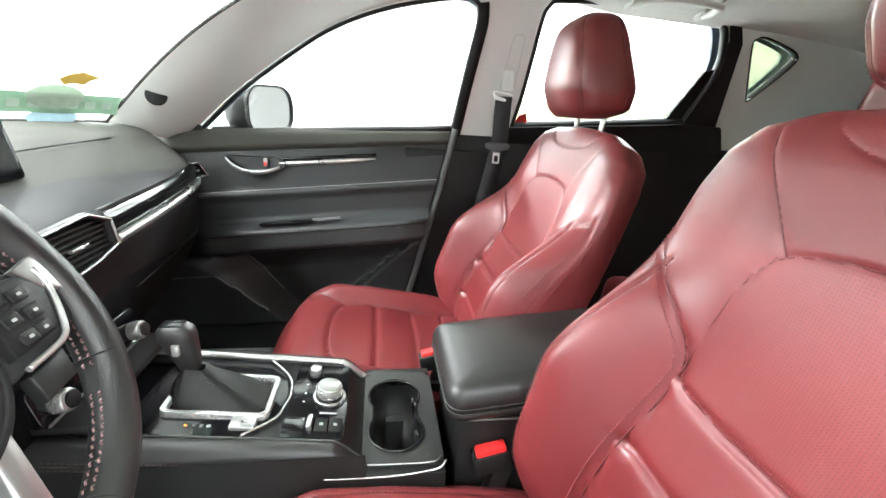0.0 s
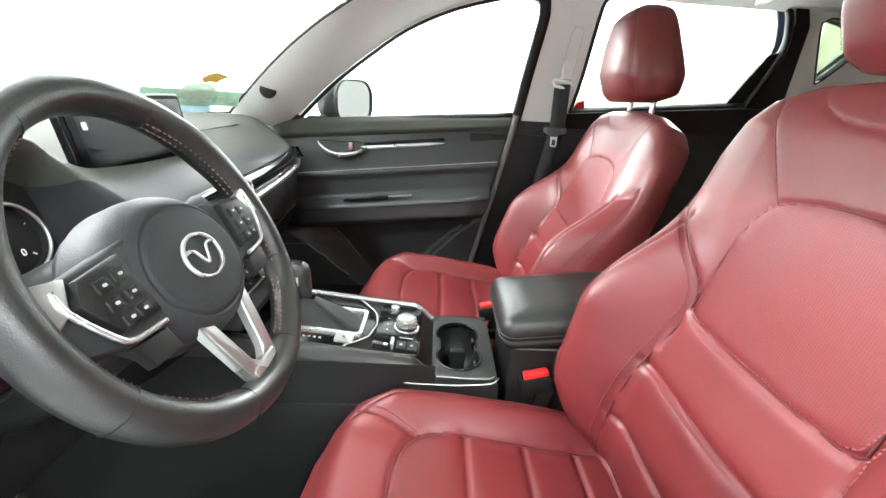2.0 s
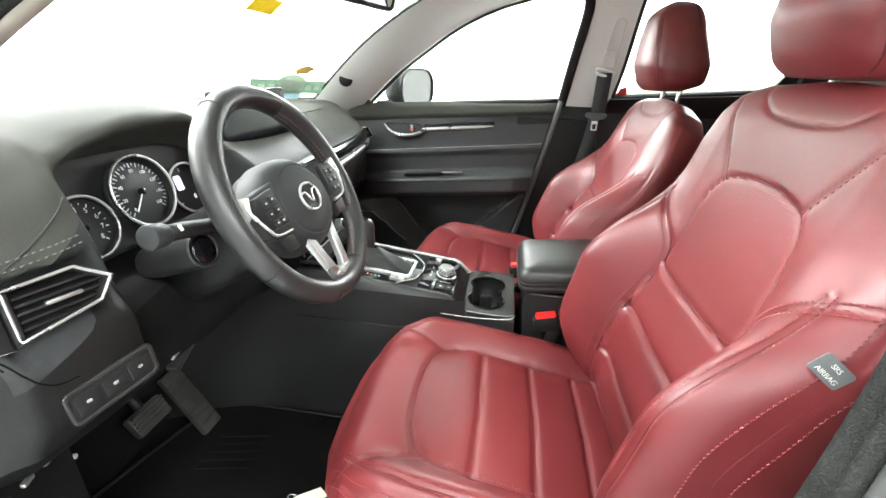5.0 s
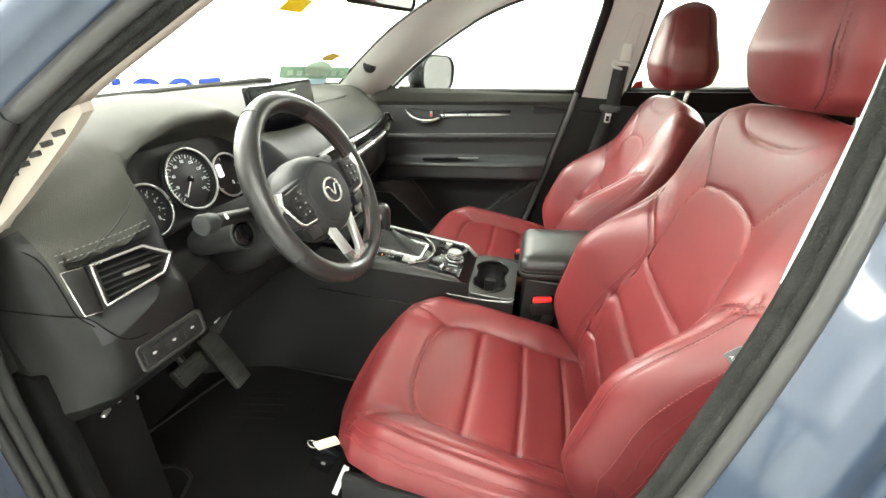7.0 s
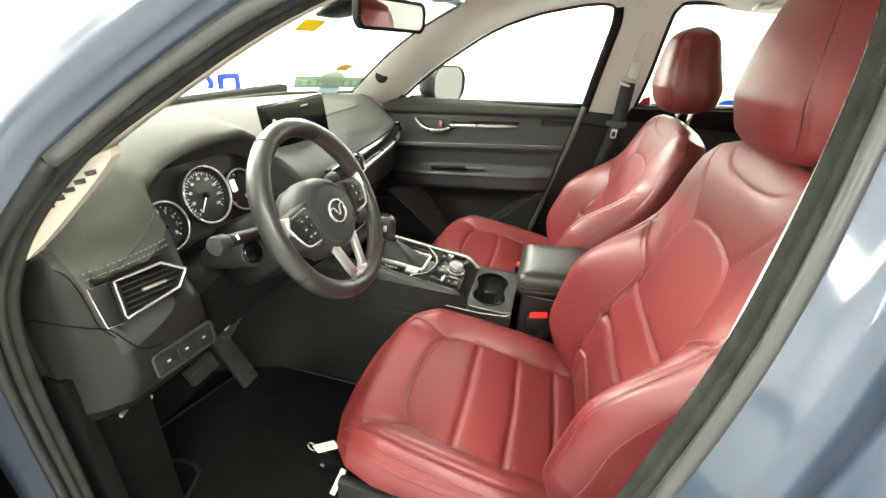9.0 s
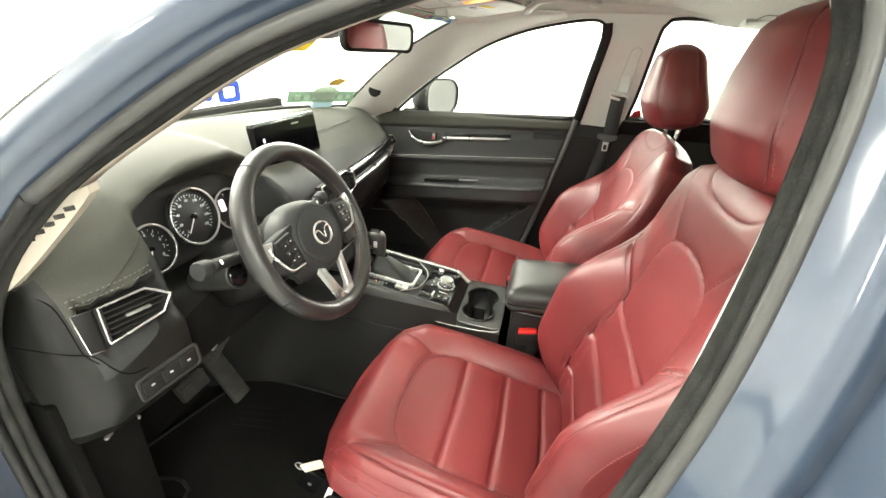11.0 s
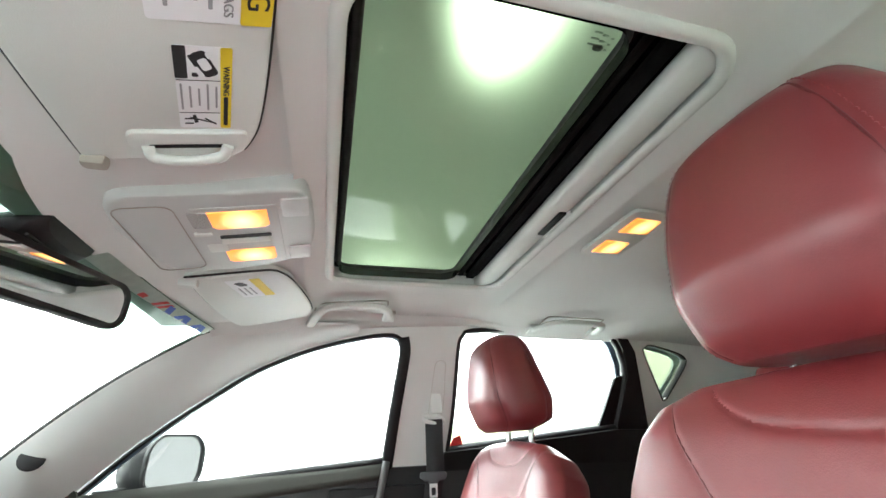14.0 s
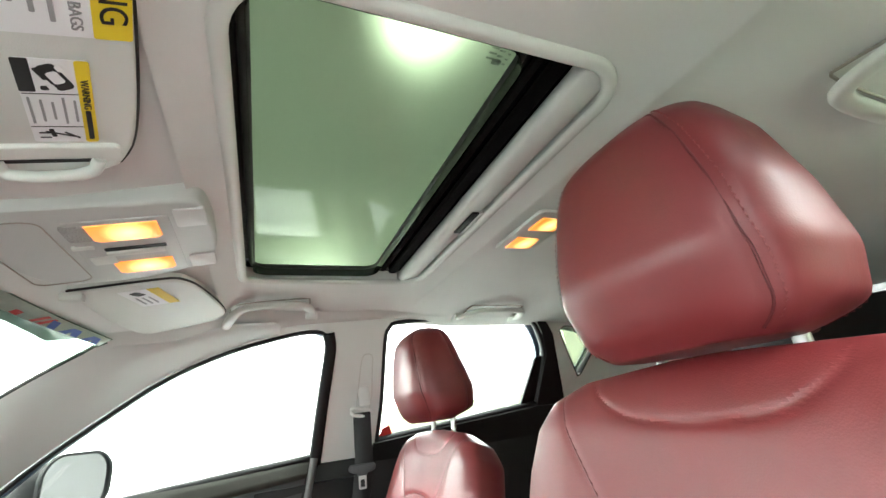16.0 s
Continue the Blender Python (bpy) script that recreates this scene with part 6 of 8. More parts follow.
# ---- front seats ----
def perforated():
    m = RED.copy()
    m.name = "perforated_red_leather"
    nt = m.node_tree
    b = nt.nodes["Principled BSDF"]
    uv = nt.nodes.new("ShaderNodeUVMap")
    mp = nt.nodes.new("ShaderNodeVectorMath")
    mp.operation = "SCALE"
    mp.inputs["Scale"].default_value = 310.0
    fr = nt.nodes.new("ShaderNodeVectorMath")
    fr.operation = "FRACTION"
    ds = nt.nodes.new("ShaderNodeVectorMath")
    ds.operation = "DISTANCE"
    ds.inputs[1].default_value = (0.5, 0.5, 0)
    lt = nt.nodes.new("ShaderNodeMapRange")
    lt.inputs[1].default_value, lt.inputs[2].default_value = 0.18, 0.30
    nt.links.new(uv.outputs[0], mp.inputs[0])
    nt.links.new(mp.outputs[0], fr.inputs[0])
    nt.links.new(fr.outputs[0], ds.inputs[0])
    nt.links.new(ds.outputs["Value"], lt.inputs[0])
    bp = nt.nodes.new("ShaderNodeBump")
    bp.inputs["Strength"].default_value = 0.3
    bp.inputs["Distance"].default_value = 0.0008
    nt.links.new(lt.outputs[0], bp.inputs["Height"])
    old = b.inputs["Normal"].links[0].from_socket
    nt.links.new(old, bp.inputs["Normal"])
    nt.links.new(bp.outputs[0], b.inputs["Normal"])
    src = b.inputs["Base Color"].links[0].from_socket
    sc = nt.nodes.new("ShaderNodeVectorMath")
    sc.operation = "SCALE"
    r2 = nt.nodes.new("ShaderNodeMapRange")
    r2.inputs[3].default_value, r2.inputs[4].default_value = 0.72, 1.0
    nt.links.new(lt.outputs[0], r2.inputs[0])
    nt.links.new(src, sc.inputs[0])
    nt.links.new(r2.outputs[0], sc.inputs["Scale"])
    nt.links.new(sc.outputs[0], b.inputs["Base Color"])
    return m


RED_PERF = perforated()
SEAM_DARK = mat("dark_red_seam", (0.10, 0.012, 0.014), 0.6, bump=0.3, bump_scale=900)


def mirror_line(line):
    return [(-u, s) for u, s in line]


def groove(U, S, lines, depth, width):
    d = seg_distance(U, S, lines)
    return depth * np.exp(-(d / width) ** 2) + 0.35 * depth * np.exp(-(d / (3.2 * width)) ** 2)


def dense(line, n=40):
    return [tuple(p) for p in spline(line, n)]


# backrest: s is the distance up from the seat, u across
B_LEN = 0.622
B_OUT = [(0.0, 0.222), (0.06, 0.250), (0.14, 0.272), (0.24, 0.276), (0.34, 0.270), (0.44, 0.257), (0.52, 0.243), (0.566, 0.224), (0.595, 0.194), (0.613, 0.140), (0.622, 0.015)]
B_INS = [(0.155, 0.0), (0.147, 0.10), (0.140, 0.20), (0.132, 0.27), (0.126, 0.316)]
B_CREASE = [(0.088, 0.476), (0.122, 0.525), (0.146, 0.562), (0.158, 0.59), (0.163, 0.602)]
B_RIM = [(0.240, 0.46), (0.254, 0.40), (0.261, 0.32), (0.263, 0.22), (0.258, 0.12), (0.242, 0.04)]
B_RIM2 = [(0.202, 0.43), (0.214, 0.37), (0.221, 0.30), (0.223, 0.21), (0.219, 0.12), (0.206, 0.03)]
B_ARCH = [(-0.126, 0.316), (-0.122, 0.38), (-0.112, 0.44), (-0.088, 0.476), (-0.035, 0.489), (0.0, 0.491), (0.035, 0.489), (0.088, 0.476), (0.112, 0.44), (0.122, 0.38), (0.126, 0.316)]
B_LOW = [(-0.126, 0.316), (-0.112, 0.306), (-0.06, 0.300), (0.0, 0.299), (0.06, 0.300), (0.112, 0.306), (0.126, 0.316)]
B_PLEATS = [[(-0.142, y), (0.0, y - 0.006), (0.142, y)] for y in (0.212, 0.106, 0.02)]
B_SIDE = [(0.126, 0.316), (0.137, 0.352), (0.170, 0.390), (0.210, 0.420), (0.246, 0.440)]
B_NECK = [(-0.114, 0.622), (-0.112, 0.610), (-0.100, 0.592), (-0.070, 0.575), (-0.03, 0.569), (0.0, 0.568), (0.03, 0.569), (0.070, 0.575), (0.100, 0.592), (0.112, 0.610), (0.114, 0.622)]


def back_shape(u, s):
    """How far the front of the backrest stands out, before the seams."""
    k = sstep(0.12, 0.23, abs(u))
    bol = 0.135 * k * (1 - 0.97 * sstep(0.25, 0.47, s)) * (0.45 + 0.55 * sstep(-0.02, 0.12, s))
    hollow = -0.010 * (1 - (u / 0.15) ** 2) * (abs(u) < 0.15) * sstep(0.15, 0.35, s)
    lumbar = 0.014 * np.exp(-((s - 0.16) / 0.10) ** 2) * (1 - k)
    return bol + hollow + lumbar


def back_end(s):
    """The rounding of the backrest towards its top and foot."""
    return np.clip(1 - np.clip((s - 0.554) / 0.068, 0, 1) ** 2, 0, 1) ** 0.5 * (0.75 + 0.25 * sstep(0, 0.05, s))


def back_lines():
    lines = [dense(B_INS), mirror_line(dense(B_INS)), dense(B_LOW), dense(B_SIDE), mirror_line(dense(B_SIDE)), dense(B_RIM), mirror_line(dense(B_RIM)), dense(B_RIM2), mirror_line(dense(B_RIM2))]
    return lines


C_LEN = 0.475
C_OUT = [(0.0, 0.06), (0.006, 0.120), (0.025, 0.178), (0.06, 0.216), (0.12, 0.236), (0.22, 0.244), (0.34, 0.246), (0.43, 0.238), (0.475, 0.20)]
C_INS = [(-0.150, 0.475), (-0.150, 0.32), (-0.147, 0.21), (-0.133, 0.160), (-0.09, 0.135), (0.0, 0.127), (0.09, 0.135), (0.133, 0.160), (0.147, 0.21), (0.150, 0.32), (0.150, 0.475)]
C_PLEATS = [[(-0.149, y), (0.0, y + 0.004), (0.149, y)] for y in (0.238, 0.336, 0.424)]
C_SIDE = [(0.133, 0.160), (0.155, 0.112), (0.172, 0.07), (0.188, 0.034)]
C_RIM = [(0.176, 0.035), (0.208, 0.08), (0.224, 0.14), (0.232, 0.26), (0.232, 0.38), (0.226, 0.45)]
C_RIM2 = [(0.160, 0.055), (0.188, 0.10), (0.200, 0.16), (0.206, 0.26), (0.206, 0.38), (0.200, 0.45)]


def cush_shape(u, s):
    k = sstep(0.13, 0.212, abs(u))
    bol = 0.056 * k * sstep(0.0, 0.14, s) * (1 - 0.25 * sstep(0.38, 0.475, s))
    slope = -0.055 * sstep(0.10, 0.475, s) + 0.010 * np.exp(-((s - 0.08) / 0.06) ** 2)
    front = -0.040 * (1 - sstep(0.0, 0.075, s)) ** 2
    return bol + slope + front


def padded(out, length, shape, lines, pleats, depth_front, depth_back, nu, nv, ends, name_of):
    """A cushion as a closed sheet round its outline: grid rows run round it."""
    ss = length * (0.5 - 0.5 * np.cos(np.pi * np.linspace(0, 1, nv))) * 0.75 + length * 0.25 * np.linspace(0, 1, nv)
    hw = np.interp(ss, [a for a, _ in out], [b for _, b in out])
    th = np.linspace(-np.pi / 2, np.pi / 2, nu)
    th = 0.6 * th + 0.4 * np.pi / 2 * np.sin(th)
    UU = hw[:, None] * np.sin(th)[None]
    SS = np.repeat(ss[:, None], nu, 1)
    edge = np.clip(1 - np.abs(np.sin(th))[None] ** 5, 0, 1) ** 0.5
    end = ends(SS)
    F = (depth_front + shape(UU, SS)) * edge * end
    F = F - (groove(UU, SS, lines, 0.0050, 0.0028) + groove(UU, SS, pleats, 0.0070, 0.0040)) * edge * end
    if shape is back_shape:
        F = F - groove(UU, SS, [dense(B_NECK), dense(B_ARCH), dense(B_CREASE), mirror_line(dense(B_CREASE))], 0.0020, 0.0022) * edge * end
    Bk = -depth_back * edge * end * np.ones_like(UU)
    return UU, SS, F, Bk


def seat(tag, x0, y0, z0, recline, head, rise, label):
    """A front seat: base point where back and cushion meet on the floor plan (x0, y0), cushion height z0."""
    st = thing("front_seat", label, "seat", group="front seats", at=(x0, y0, 0.32))
    inv = np.array([x0, y0, 0.32])
    RC = radians(recline)
    upv, fwd = np.array([math.sin(RC), 0, math.cos(RC)]), np.array([-math.cos(RC), 0, math.sin(RC)])
    base = np.array([x0, y0, z0 - 0.055])
    # backrest
    nu, nv = 150, 180
    U, S, F, Bk = padded(B_OUT, B_LEN, back_shape, back_lines(), B_PLEATS, 0.030, 0.085, nu, nv, back_end, None)
    to3 = lambda u, s, d: base + np.stack([0 * u, u, 0 * u], -1) + s[..., None] * upv + (d[..., None] - 0.030) * fwd - inv
    PF, PB = to3(U, S, F), to3(U, S, Bk)
    arch = np.interp(np.abs(U), [0, 0.035, 0.088, 0.112, 0.122, 0.126], [0.491, 0.489, 0.476, 0.44, 0.38, 0.316])
    low = np.interp(np.abs(U), [0, 0.06, 0.112, 0.126], [0.299, 0.300, 0.306, 0.316])
    neck_in = (np.abs(U) < 0.112) & (S > np.interp(np.abs(U), [0, 0.03, 0.070, 0.100, 0.112], [0.568, 0.569, 0.575, 0.592, 0.606]))
    ins = (np.abs(U) < 0.126) & (S < arch) & (S > low)
    pl = (np.abs(U) < np.interp(S, [0, 0.1, 0.2, 0.316], [0.155, 0.147, 0.140, 0.126])) & (S <= low)
    lab = np.zeros((nv - 1, nu - 1), int)
    lab[ins[:-1, :-1]] = 1
    lab[pl[:-1, :-1]] = 2
    lab[neck_in[:-1, :-1]] = 3
    bits = split_sheet(PF, lab, [0, 1, 2, 3])
    bk = part("backrest", merged(bits[0], from_grid(PB[:, ::-1])), RED, st, "red leather backrest with raised bolsters")
    for nm, n, lb in (("upper_insert", 1, "perforated red leather panel"), ("lumbar_insert", 2, "pleated red leather"), ("neck_panel", 3, "plain red leather neck panel")):
        bm = bits[n]
        if n < 3:
            ul = bm.loops.layers.uv.new("UVMap")
            for f in bm.faces:
                for lp in f.loops:
                    co = lp.vert.co
                    lp[ul].uv = (co.y, np.dot(np.array(co) + inv - base, upv))
        part(nm, bm, RED_PERF if n == 1 else RED, bk, lb)
    # piping and stitches on the backrest seams

    def on_back(u, s, lift=0.0):
        d = 0.030 + back_shape(np.array(u), np.array(s))
        hwv = np.interp(s, [a for a, _ in B_OUT], [b for _, b in B_OUT])
        e = max(0.0, 1 - min(1, abs(u) / hwv) ** 5) ** 0.5 * float(back_end(s))
        return base + np.array([0, u, 0]) + s * upv + (float(d) * e - 0.030 + lift) * fwd - inv

    def row(fn, line, off, nrm):
        pts = np.array(dense(line, 50))
        t = np.gradient(pts, axis=0)
        n2 = np.stack([-t[:, 1], t[:, 0]], 1)
        n2 /= np.linalg.norm(n2, axis=1)[:, None] + 1e-9
        q = pts + n2 * off
        return stitches([fn(u, s, 0.0002) for u, s in q], nrm, 0.0042, 0.0016, 0.0007)
    for line, offs in ((B_SIDE, (-0.006, 0.006)), (mirror_line(B_SIDE), (-0.006, 0.006)), (B_RIM, (-0.006, 0.006)), (mirror_line(B_RIM), (-0.006, 0.006)), (B_RIM2, (-0.006, 0.006)), (mirror_line(B_RIM2), (-0.006, 0.006)), (B_INS, (-0.007,)), (mirror_line(B_INS), (0.007,)), (B_LOW, (0.006,)), (B_CREASE, ()), (mirror_line(B_CREASE), ()), (B_ARCH, ())):
        for of in offs:
            part("stitching", row(on_back, line, of, fwd), RED_SEAM, bk, "red thread stitching")
        part("seam", tube([on_back(u, s, -0.0052 if offs else -0.0026) for u, s in dense(line, 60)], 0.0013, straight=True, sides=5), SEAM_DARK, bk, "dark sewn seam")
    # cushion
    nu, nv = 140, 130
    U, S, F, Bk = padded(C_OUT, C_LEN, cush_shape, [dense(C_INS), dense(C_SIDE), mirror_line(dense(C_SIDE)), dense(C_RIM), mirror_line(dense(C_RIM)), dense(C_RIM2), mirror_line(dense(C_RIM2))], C_PLEATS, 0.055, 0.022, nu, nv,
                         lambda s: np.clip(0.35 + 0.65 * np.clip(s / 0.03, 0, 1) ** 0.5, 0, 1), None)
    cb = np.array([x0 - 0.460, y0, z0 - 0.055 + rise])
    cto = lambda u, s, d: cb + np.stack([s, u, d + 0.02 * (1 - s / C_LEN) * 0], -1) - inv
    PF, PB = cto(U, S, F), cto(U, S, Bk)
    insf = np.interp(np.abs(U), [0, 0.09, 0.133, 0.147, 0.150], [0.127, 0.135, 0.160, 0.21, 0.32])
    lab = np.zeros((nv - 1, nu - 1), int)
    lab[((np.abs(U) < 0.149) & (S > insf))[:-1, :-1]] = 1
    bits = split_sheet(PF, lab, [0, 1])
    bm = merged(bits[0], from_grid(PB[:, ::-1]))
    bm = from_grid(np.stack([PF[0], PB[0]]), bm=bm)
    cu = part("cushion", bm, RED, st, "red leather seat cushion with raised bolsters")
    bm = bits[1]
    ul = bm.loops.layers.uv.new("UVMap")
    for f in bm.faces:
        for lp in f.loops:
            lp[ul].uv = (lp.vert.co.y, lp.vert.co.x)
    part("cushion_insert", bm, RED, cu, "pleated red leather")

    def on_cush(u, s, lift=0.0):
        hwv = np.interp(s, [a for a, _ in C_OUT], [b for _, b in C_OUT])
        e = max(0.0, 1 - min(1, abs(u) / hwv) ** 5) ** 0.5
        return cb + np.array([s, u, (0.055 + float(cush_shape(np.array(u), np.array(s)))) * e + lift]) - inv
    for line, offs in ((C_INS, (0.006,)), (C_SIDE, (-0.006, 0.006)), (mirror_line(C_SIDE), (-0.006, 0.006)), (C_RIM, (-0.006, 0.006)), (mirror_line(C_RIM), (-0.006, 0.006)), (C_RIM2, (-0.005, 0.005)), (mirror_line(C_RIM2), (-0.005, 0.005))):
        for of in offs:
            part("stitching", row(on_cush, line, of, (0, 0, 1)), RED_SEAM, cu, "red thread stitching")
        part("seam", tube([on_cush(u, s, -0.0052) for u, s in dense(line, 60)], 0.0013, straight=True, sides=5), SEAM_DARK, cu, "dark sewn seam")
    # headrest: wide at the foot, narrowing to the crown, with a seam down each side of the front and of the back
    hx, hy, hz, lean_h = head
    nu, nv, H = 72, 56, 0.214
    th = np.linspace(0, 2 * np.pi, nu, endpoint=False)
    ff = np.linspace(0, 1, 200)
    soft = np.exp(-(np.arange(-12, 13) / 6.0) ** 2)
    soft /= soft.sum()
    blur = lambda k, v: np.convolve(np.pad(np.interp(ff, k, v), 12, mode="edge"), soft, "valid")
    w_ = blur([0, 0.08, 0.25, 0.5, 0.75, 0.92, 1], [0.084, 0.108, 0.117, 0.112, 0.098, 0.077, 0.046])
    f_ = blur([0, 0.08, 0.3, 0.6, 0.85, 1], [-0.036, -0.052, -0.069, -0.063, -0.053, -0.020])
    b_ = blur([0, 0.08, 0.3, 0.6, 0.85, 1], [0.040, 0.092, 0.098, 0.076, 0.061, 0.036])
    ct, s_t = math.cos(lean_h), math.sin(lean_h)

    def head_at(f, ang, out=1.0):
        """A place on the headrest: height 0 to 1, angle round it from the front, a factor outwards."""
        crown = math.sqrt(max(0.0, 1 - max(0.0, (f - 0.90) / 0.10) ** 2.4)) * 0.97 + 0.03
        foot = math.sqrt(max(0.0, 1 - max(0.0, (0.06 - f) / 0.06) ** 2)) * 0.14 + 0.86
        w, d0, d1 = (np.interp(f, ff, v) for v in (w_, f_, b_))
        c, s = np.cos(ang), np.sin(ang)
        k = crown * foot * out
        x = (d0 + d1) / 2 - (d1 - d0) / 2 * np.sign(c) * np.abs(c) ** 0.72 * k
        y = w * np.sign(s) * np.abs(s) ** 0.72 * k
        z = H * f
        return np.stack([hx + x * ct + z * s_t, hy + y, hz - x * s_t + z * ct + 0 * x], -1) - inv
    SEAMS = ((np.array([0.0, 0.10, 0.3, 0.6, 0.85, 0.95, 1.0]), np.array([0.92, 0.90, 0.86, 0.80, 0.70, 0.58, 0.3])),
             (np.array([0.0, 0.10, 0.3, 0.6, 0.85, 0.95, 1.0]), np.array([2.05, 2.02, 1.98, 1.95, 1.92, 1.95, 2.2])))
    fr_ = 0.5 - 0.5 * np.cos(np.pi * np.linspace(0, 1, nv))
    rows = []
    for f in fr_:
        a_ = np.minimum(th, 2 * np.pi - th)
        dip = sum(np.exp(-((a_ - np.interp(f, kf, ka)) / 0.055) ** 2) for kf, ka in SEAMS) * (0.035 if f < 0.97 else 0.0)
        rows.append(head_at(f, th, 1 - dip))
    hd = part("headrest", from_grid(np.array(rows)[:, ::-1], close_u=True, caps=True), RED, st, "red leather headrest with long seams")
    for sy in (-1, 1):
        for kf, ka in SEAMS:
            pts = [head_at(f, np.array(sy * np.interp(f, kf, ka)), 0.972) for f in np.linspace(0.02, 0.965, 50)]
            part("seam", tube(pts, 0.0012, straight=True, sides=5), SEAM_DARK, hd, "sewn seam")
            out_ = [head_at(f, np.array(sy * (np.interp(f, kf, ka) + 0.075)), 1.001) for f in np.linspace(0.04, 0.93, 60)]
            part("stitching", stitches(out_, [p - (np.array([hx, hy, hz + 0.1]) - inv) for p in out_], 0.0042, 0.0016, 0.0006), RED_SEAM, hd, "red thread stitching")
        part("headrest_post", tube([np.array([hx + 0.030, hy + sy * 0.062, hz - 0.07]) - inv, np.array([hx + 0.034, hy + sy * 0.062, hz + 0.03]) - inv], 0.0062, 6, 12), CHROME, st, "chrome headrest post")
        part("post_guide", disc(0.014, 0.012, np.array([hx + 0.031, hy + sy * 0.062, z0 + 0.556]) - inv, (0.2, 0, 1), 0.003, 20), BLACK_HARD, st, "black post guide")
    # airbag tag sewn into the outer seam
    if tag == "driver":
        tm = facing(np.array([0.555, -0.6065, 0.940]) - inv, (-0.2, -1, 0.1)) @ pose(0, 0, 0, 0, 0, -38)
        tg = part("airbag_tag", slab(rounded(0.030, 0.020, 0.003), 0.001, tm), mat("grey_tag_cloth", (0.20, 0.21, 0.21), 0.8, vary=0.08, vary_scale=80), st, "grey cloth airbag tag")
        figure("SRS", 0.0062, tm @ pose(0, 0.004, 0.0006), tg, WHITE, name="tag_word")
        figure("AIRBAG", 0.0062, tm @ pose(0, -0.005, 0.0006), tg, WHITE, name="tag_word")
    # base: plastic valance and slides
    part("side_valance", box((0.42, 0.02, 0.095), np.array([x0 - 0.20, y0 - 0.222, z0 - 0.118]) - inv, 0.008), BLACK_HARD, st, "black plastic side panel")
    part("side_valance", box((0.42, 0.02, 0.095), np.array([x0 - 0.20, y0 + 0.222, z0 - 0.118]) - inv, 0.008), BLACK_HARD, st, "black plastic side panel")
    part("seat_pan", box((0.38, 0.42, 0.05), np.array([x0 - 0.20, y0, z0 - 0.125]) - inv, 0.01), BLACK_HARD, st)
    sw_ = part("seat_switch", slab(rounded(0.075, 0.022, 0.004), 0.004, facing(np.array([x0 - 0.33, y0 - 0.234, z0 - 0.118]) - inv, (0, -1, 0)), 0.001), BLACK_SOFT, st, "black seat switch plate")
    for k in (-1, 0, 1):
        part("switch_mark", slab(rounded(0.008, 0.005, 0.001), 0.0005, facing(np.array([x0 - 0.33 + 0.022 * k, y0 - 0.2345, z0 - 0.118]) - inv, (0, -1, 0))), WHITE, sw_)
    for sy in (-1, 1):
        part("slide_rail", box((0.46, 0.035, 0.03), np.array([x0 - 0.18, y0 + sy * 0.20, 0.340]) - inv, 0.004), BLACK_HARD, st)
        for dx in (-0.34, -0.02):
            part("leg", box((0.03, 0.03, z0 - 0.50 + 0.04), np.array([x0 + dx, y0 + sy * 0.20, (z0 - 0.16 + 0.34) / 2]) - inv, 0.004), BLACK_HARD, st)
    return st


seat("driver", 0.492, -0.345, 0.615, 12.5, (0.6466, -0.350, 1.1637, 0.024), 0.010, "red leather driver seat with perforated inserts and raised headrest")
seat("passenger", 0.452, 0.352, 0.590, 20.0, (0.680, 0.382, 1.1288, -0.031), 0.018, "red leather passenger seat with perforated inserts, beside the console")

# ---- belts and buckles ----
def buckle(name, at, label):
    o = thing(name, label, "seat belt buckle", at=at)
    part("stalk", box((0.03, 0.022, 0.10), (0.012, 0, -0.065), 0.006, (0, 12, 0)), BLACK_HARD, o, "black buckle stalk")
    part("housing", box((0.056, 0.026, 0.034), (0.002, 0, -0.016), 0.006, (0, -14, 0)), BLACK_HARD, o, "black buckle housing")
    part("release_button", box((0.046, 0.018, 0.018), (0, 0, 0.0), 0.004, (0, -14, 0)), RED_PLASTIC, o, "red release button")
    part("strap", box((0.03, 0.012, 0.16), (0.03, 0.0, -0.18), 0.003, (0, 10, 0)), WEB, o)
    return o


buckle("driver_buckle", (0.400, -0.104, 0.662), "red seat belt buckle on a black stalk beside the driver seat")
buckle("passenger_buckle", (0.345, 0.150, 0.664), "red seat belt buckle on a black stalk beside the armrest")

belt = thing("seat_belt", "black seat belt with metal tongue on the grey pillar", "seat belt")
pillar_y = lambda z: 0.6525 + 0.354 * (1.270 - z)
slot = [(0.572, 1.186), (0.583, 1.300), (0.588, 1.322), (0.598, 1.328), (0.612, 1.326), (0.617, 1.315), (0.616, 1.300), (0.611, 1.186)]
part("slide_recess", tube([(x, pillar_y(z) - 0.0005, z) for x, z in dense_line(slot, 60)], 0.0014, straight=True, sides=6), PLASTIC_GREY, belt, "fine outline of the height adjuster slot")
part("height_slide", box((0.032, 0.008, 0.058), (0.593, pillar_y(1.214) - 0.001, 1.214), 0.004, (-19.5, 0, 0)), PALE_PILLAR, belt, "pale grey height adjuster cover")
part("anchor", tube([(0.556, 0.676, 1.176), (0.560, 0.672, 1.184), (0.574, 0.668, 1.182), (0.594, 0.667, 1.179), (0.610, 0.668, 1.172), (0.615, 0.672, 1.162), (0.606, 0.672, 1.158), (0.584, 0.671, 1.163), (0.563, 0.673, 1.167)], 0.0052, 50, 8, closed=True), PALE_PILLAR, belt, "pale grey belt loop")
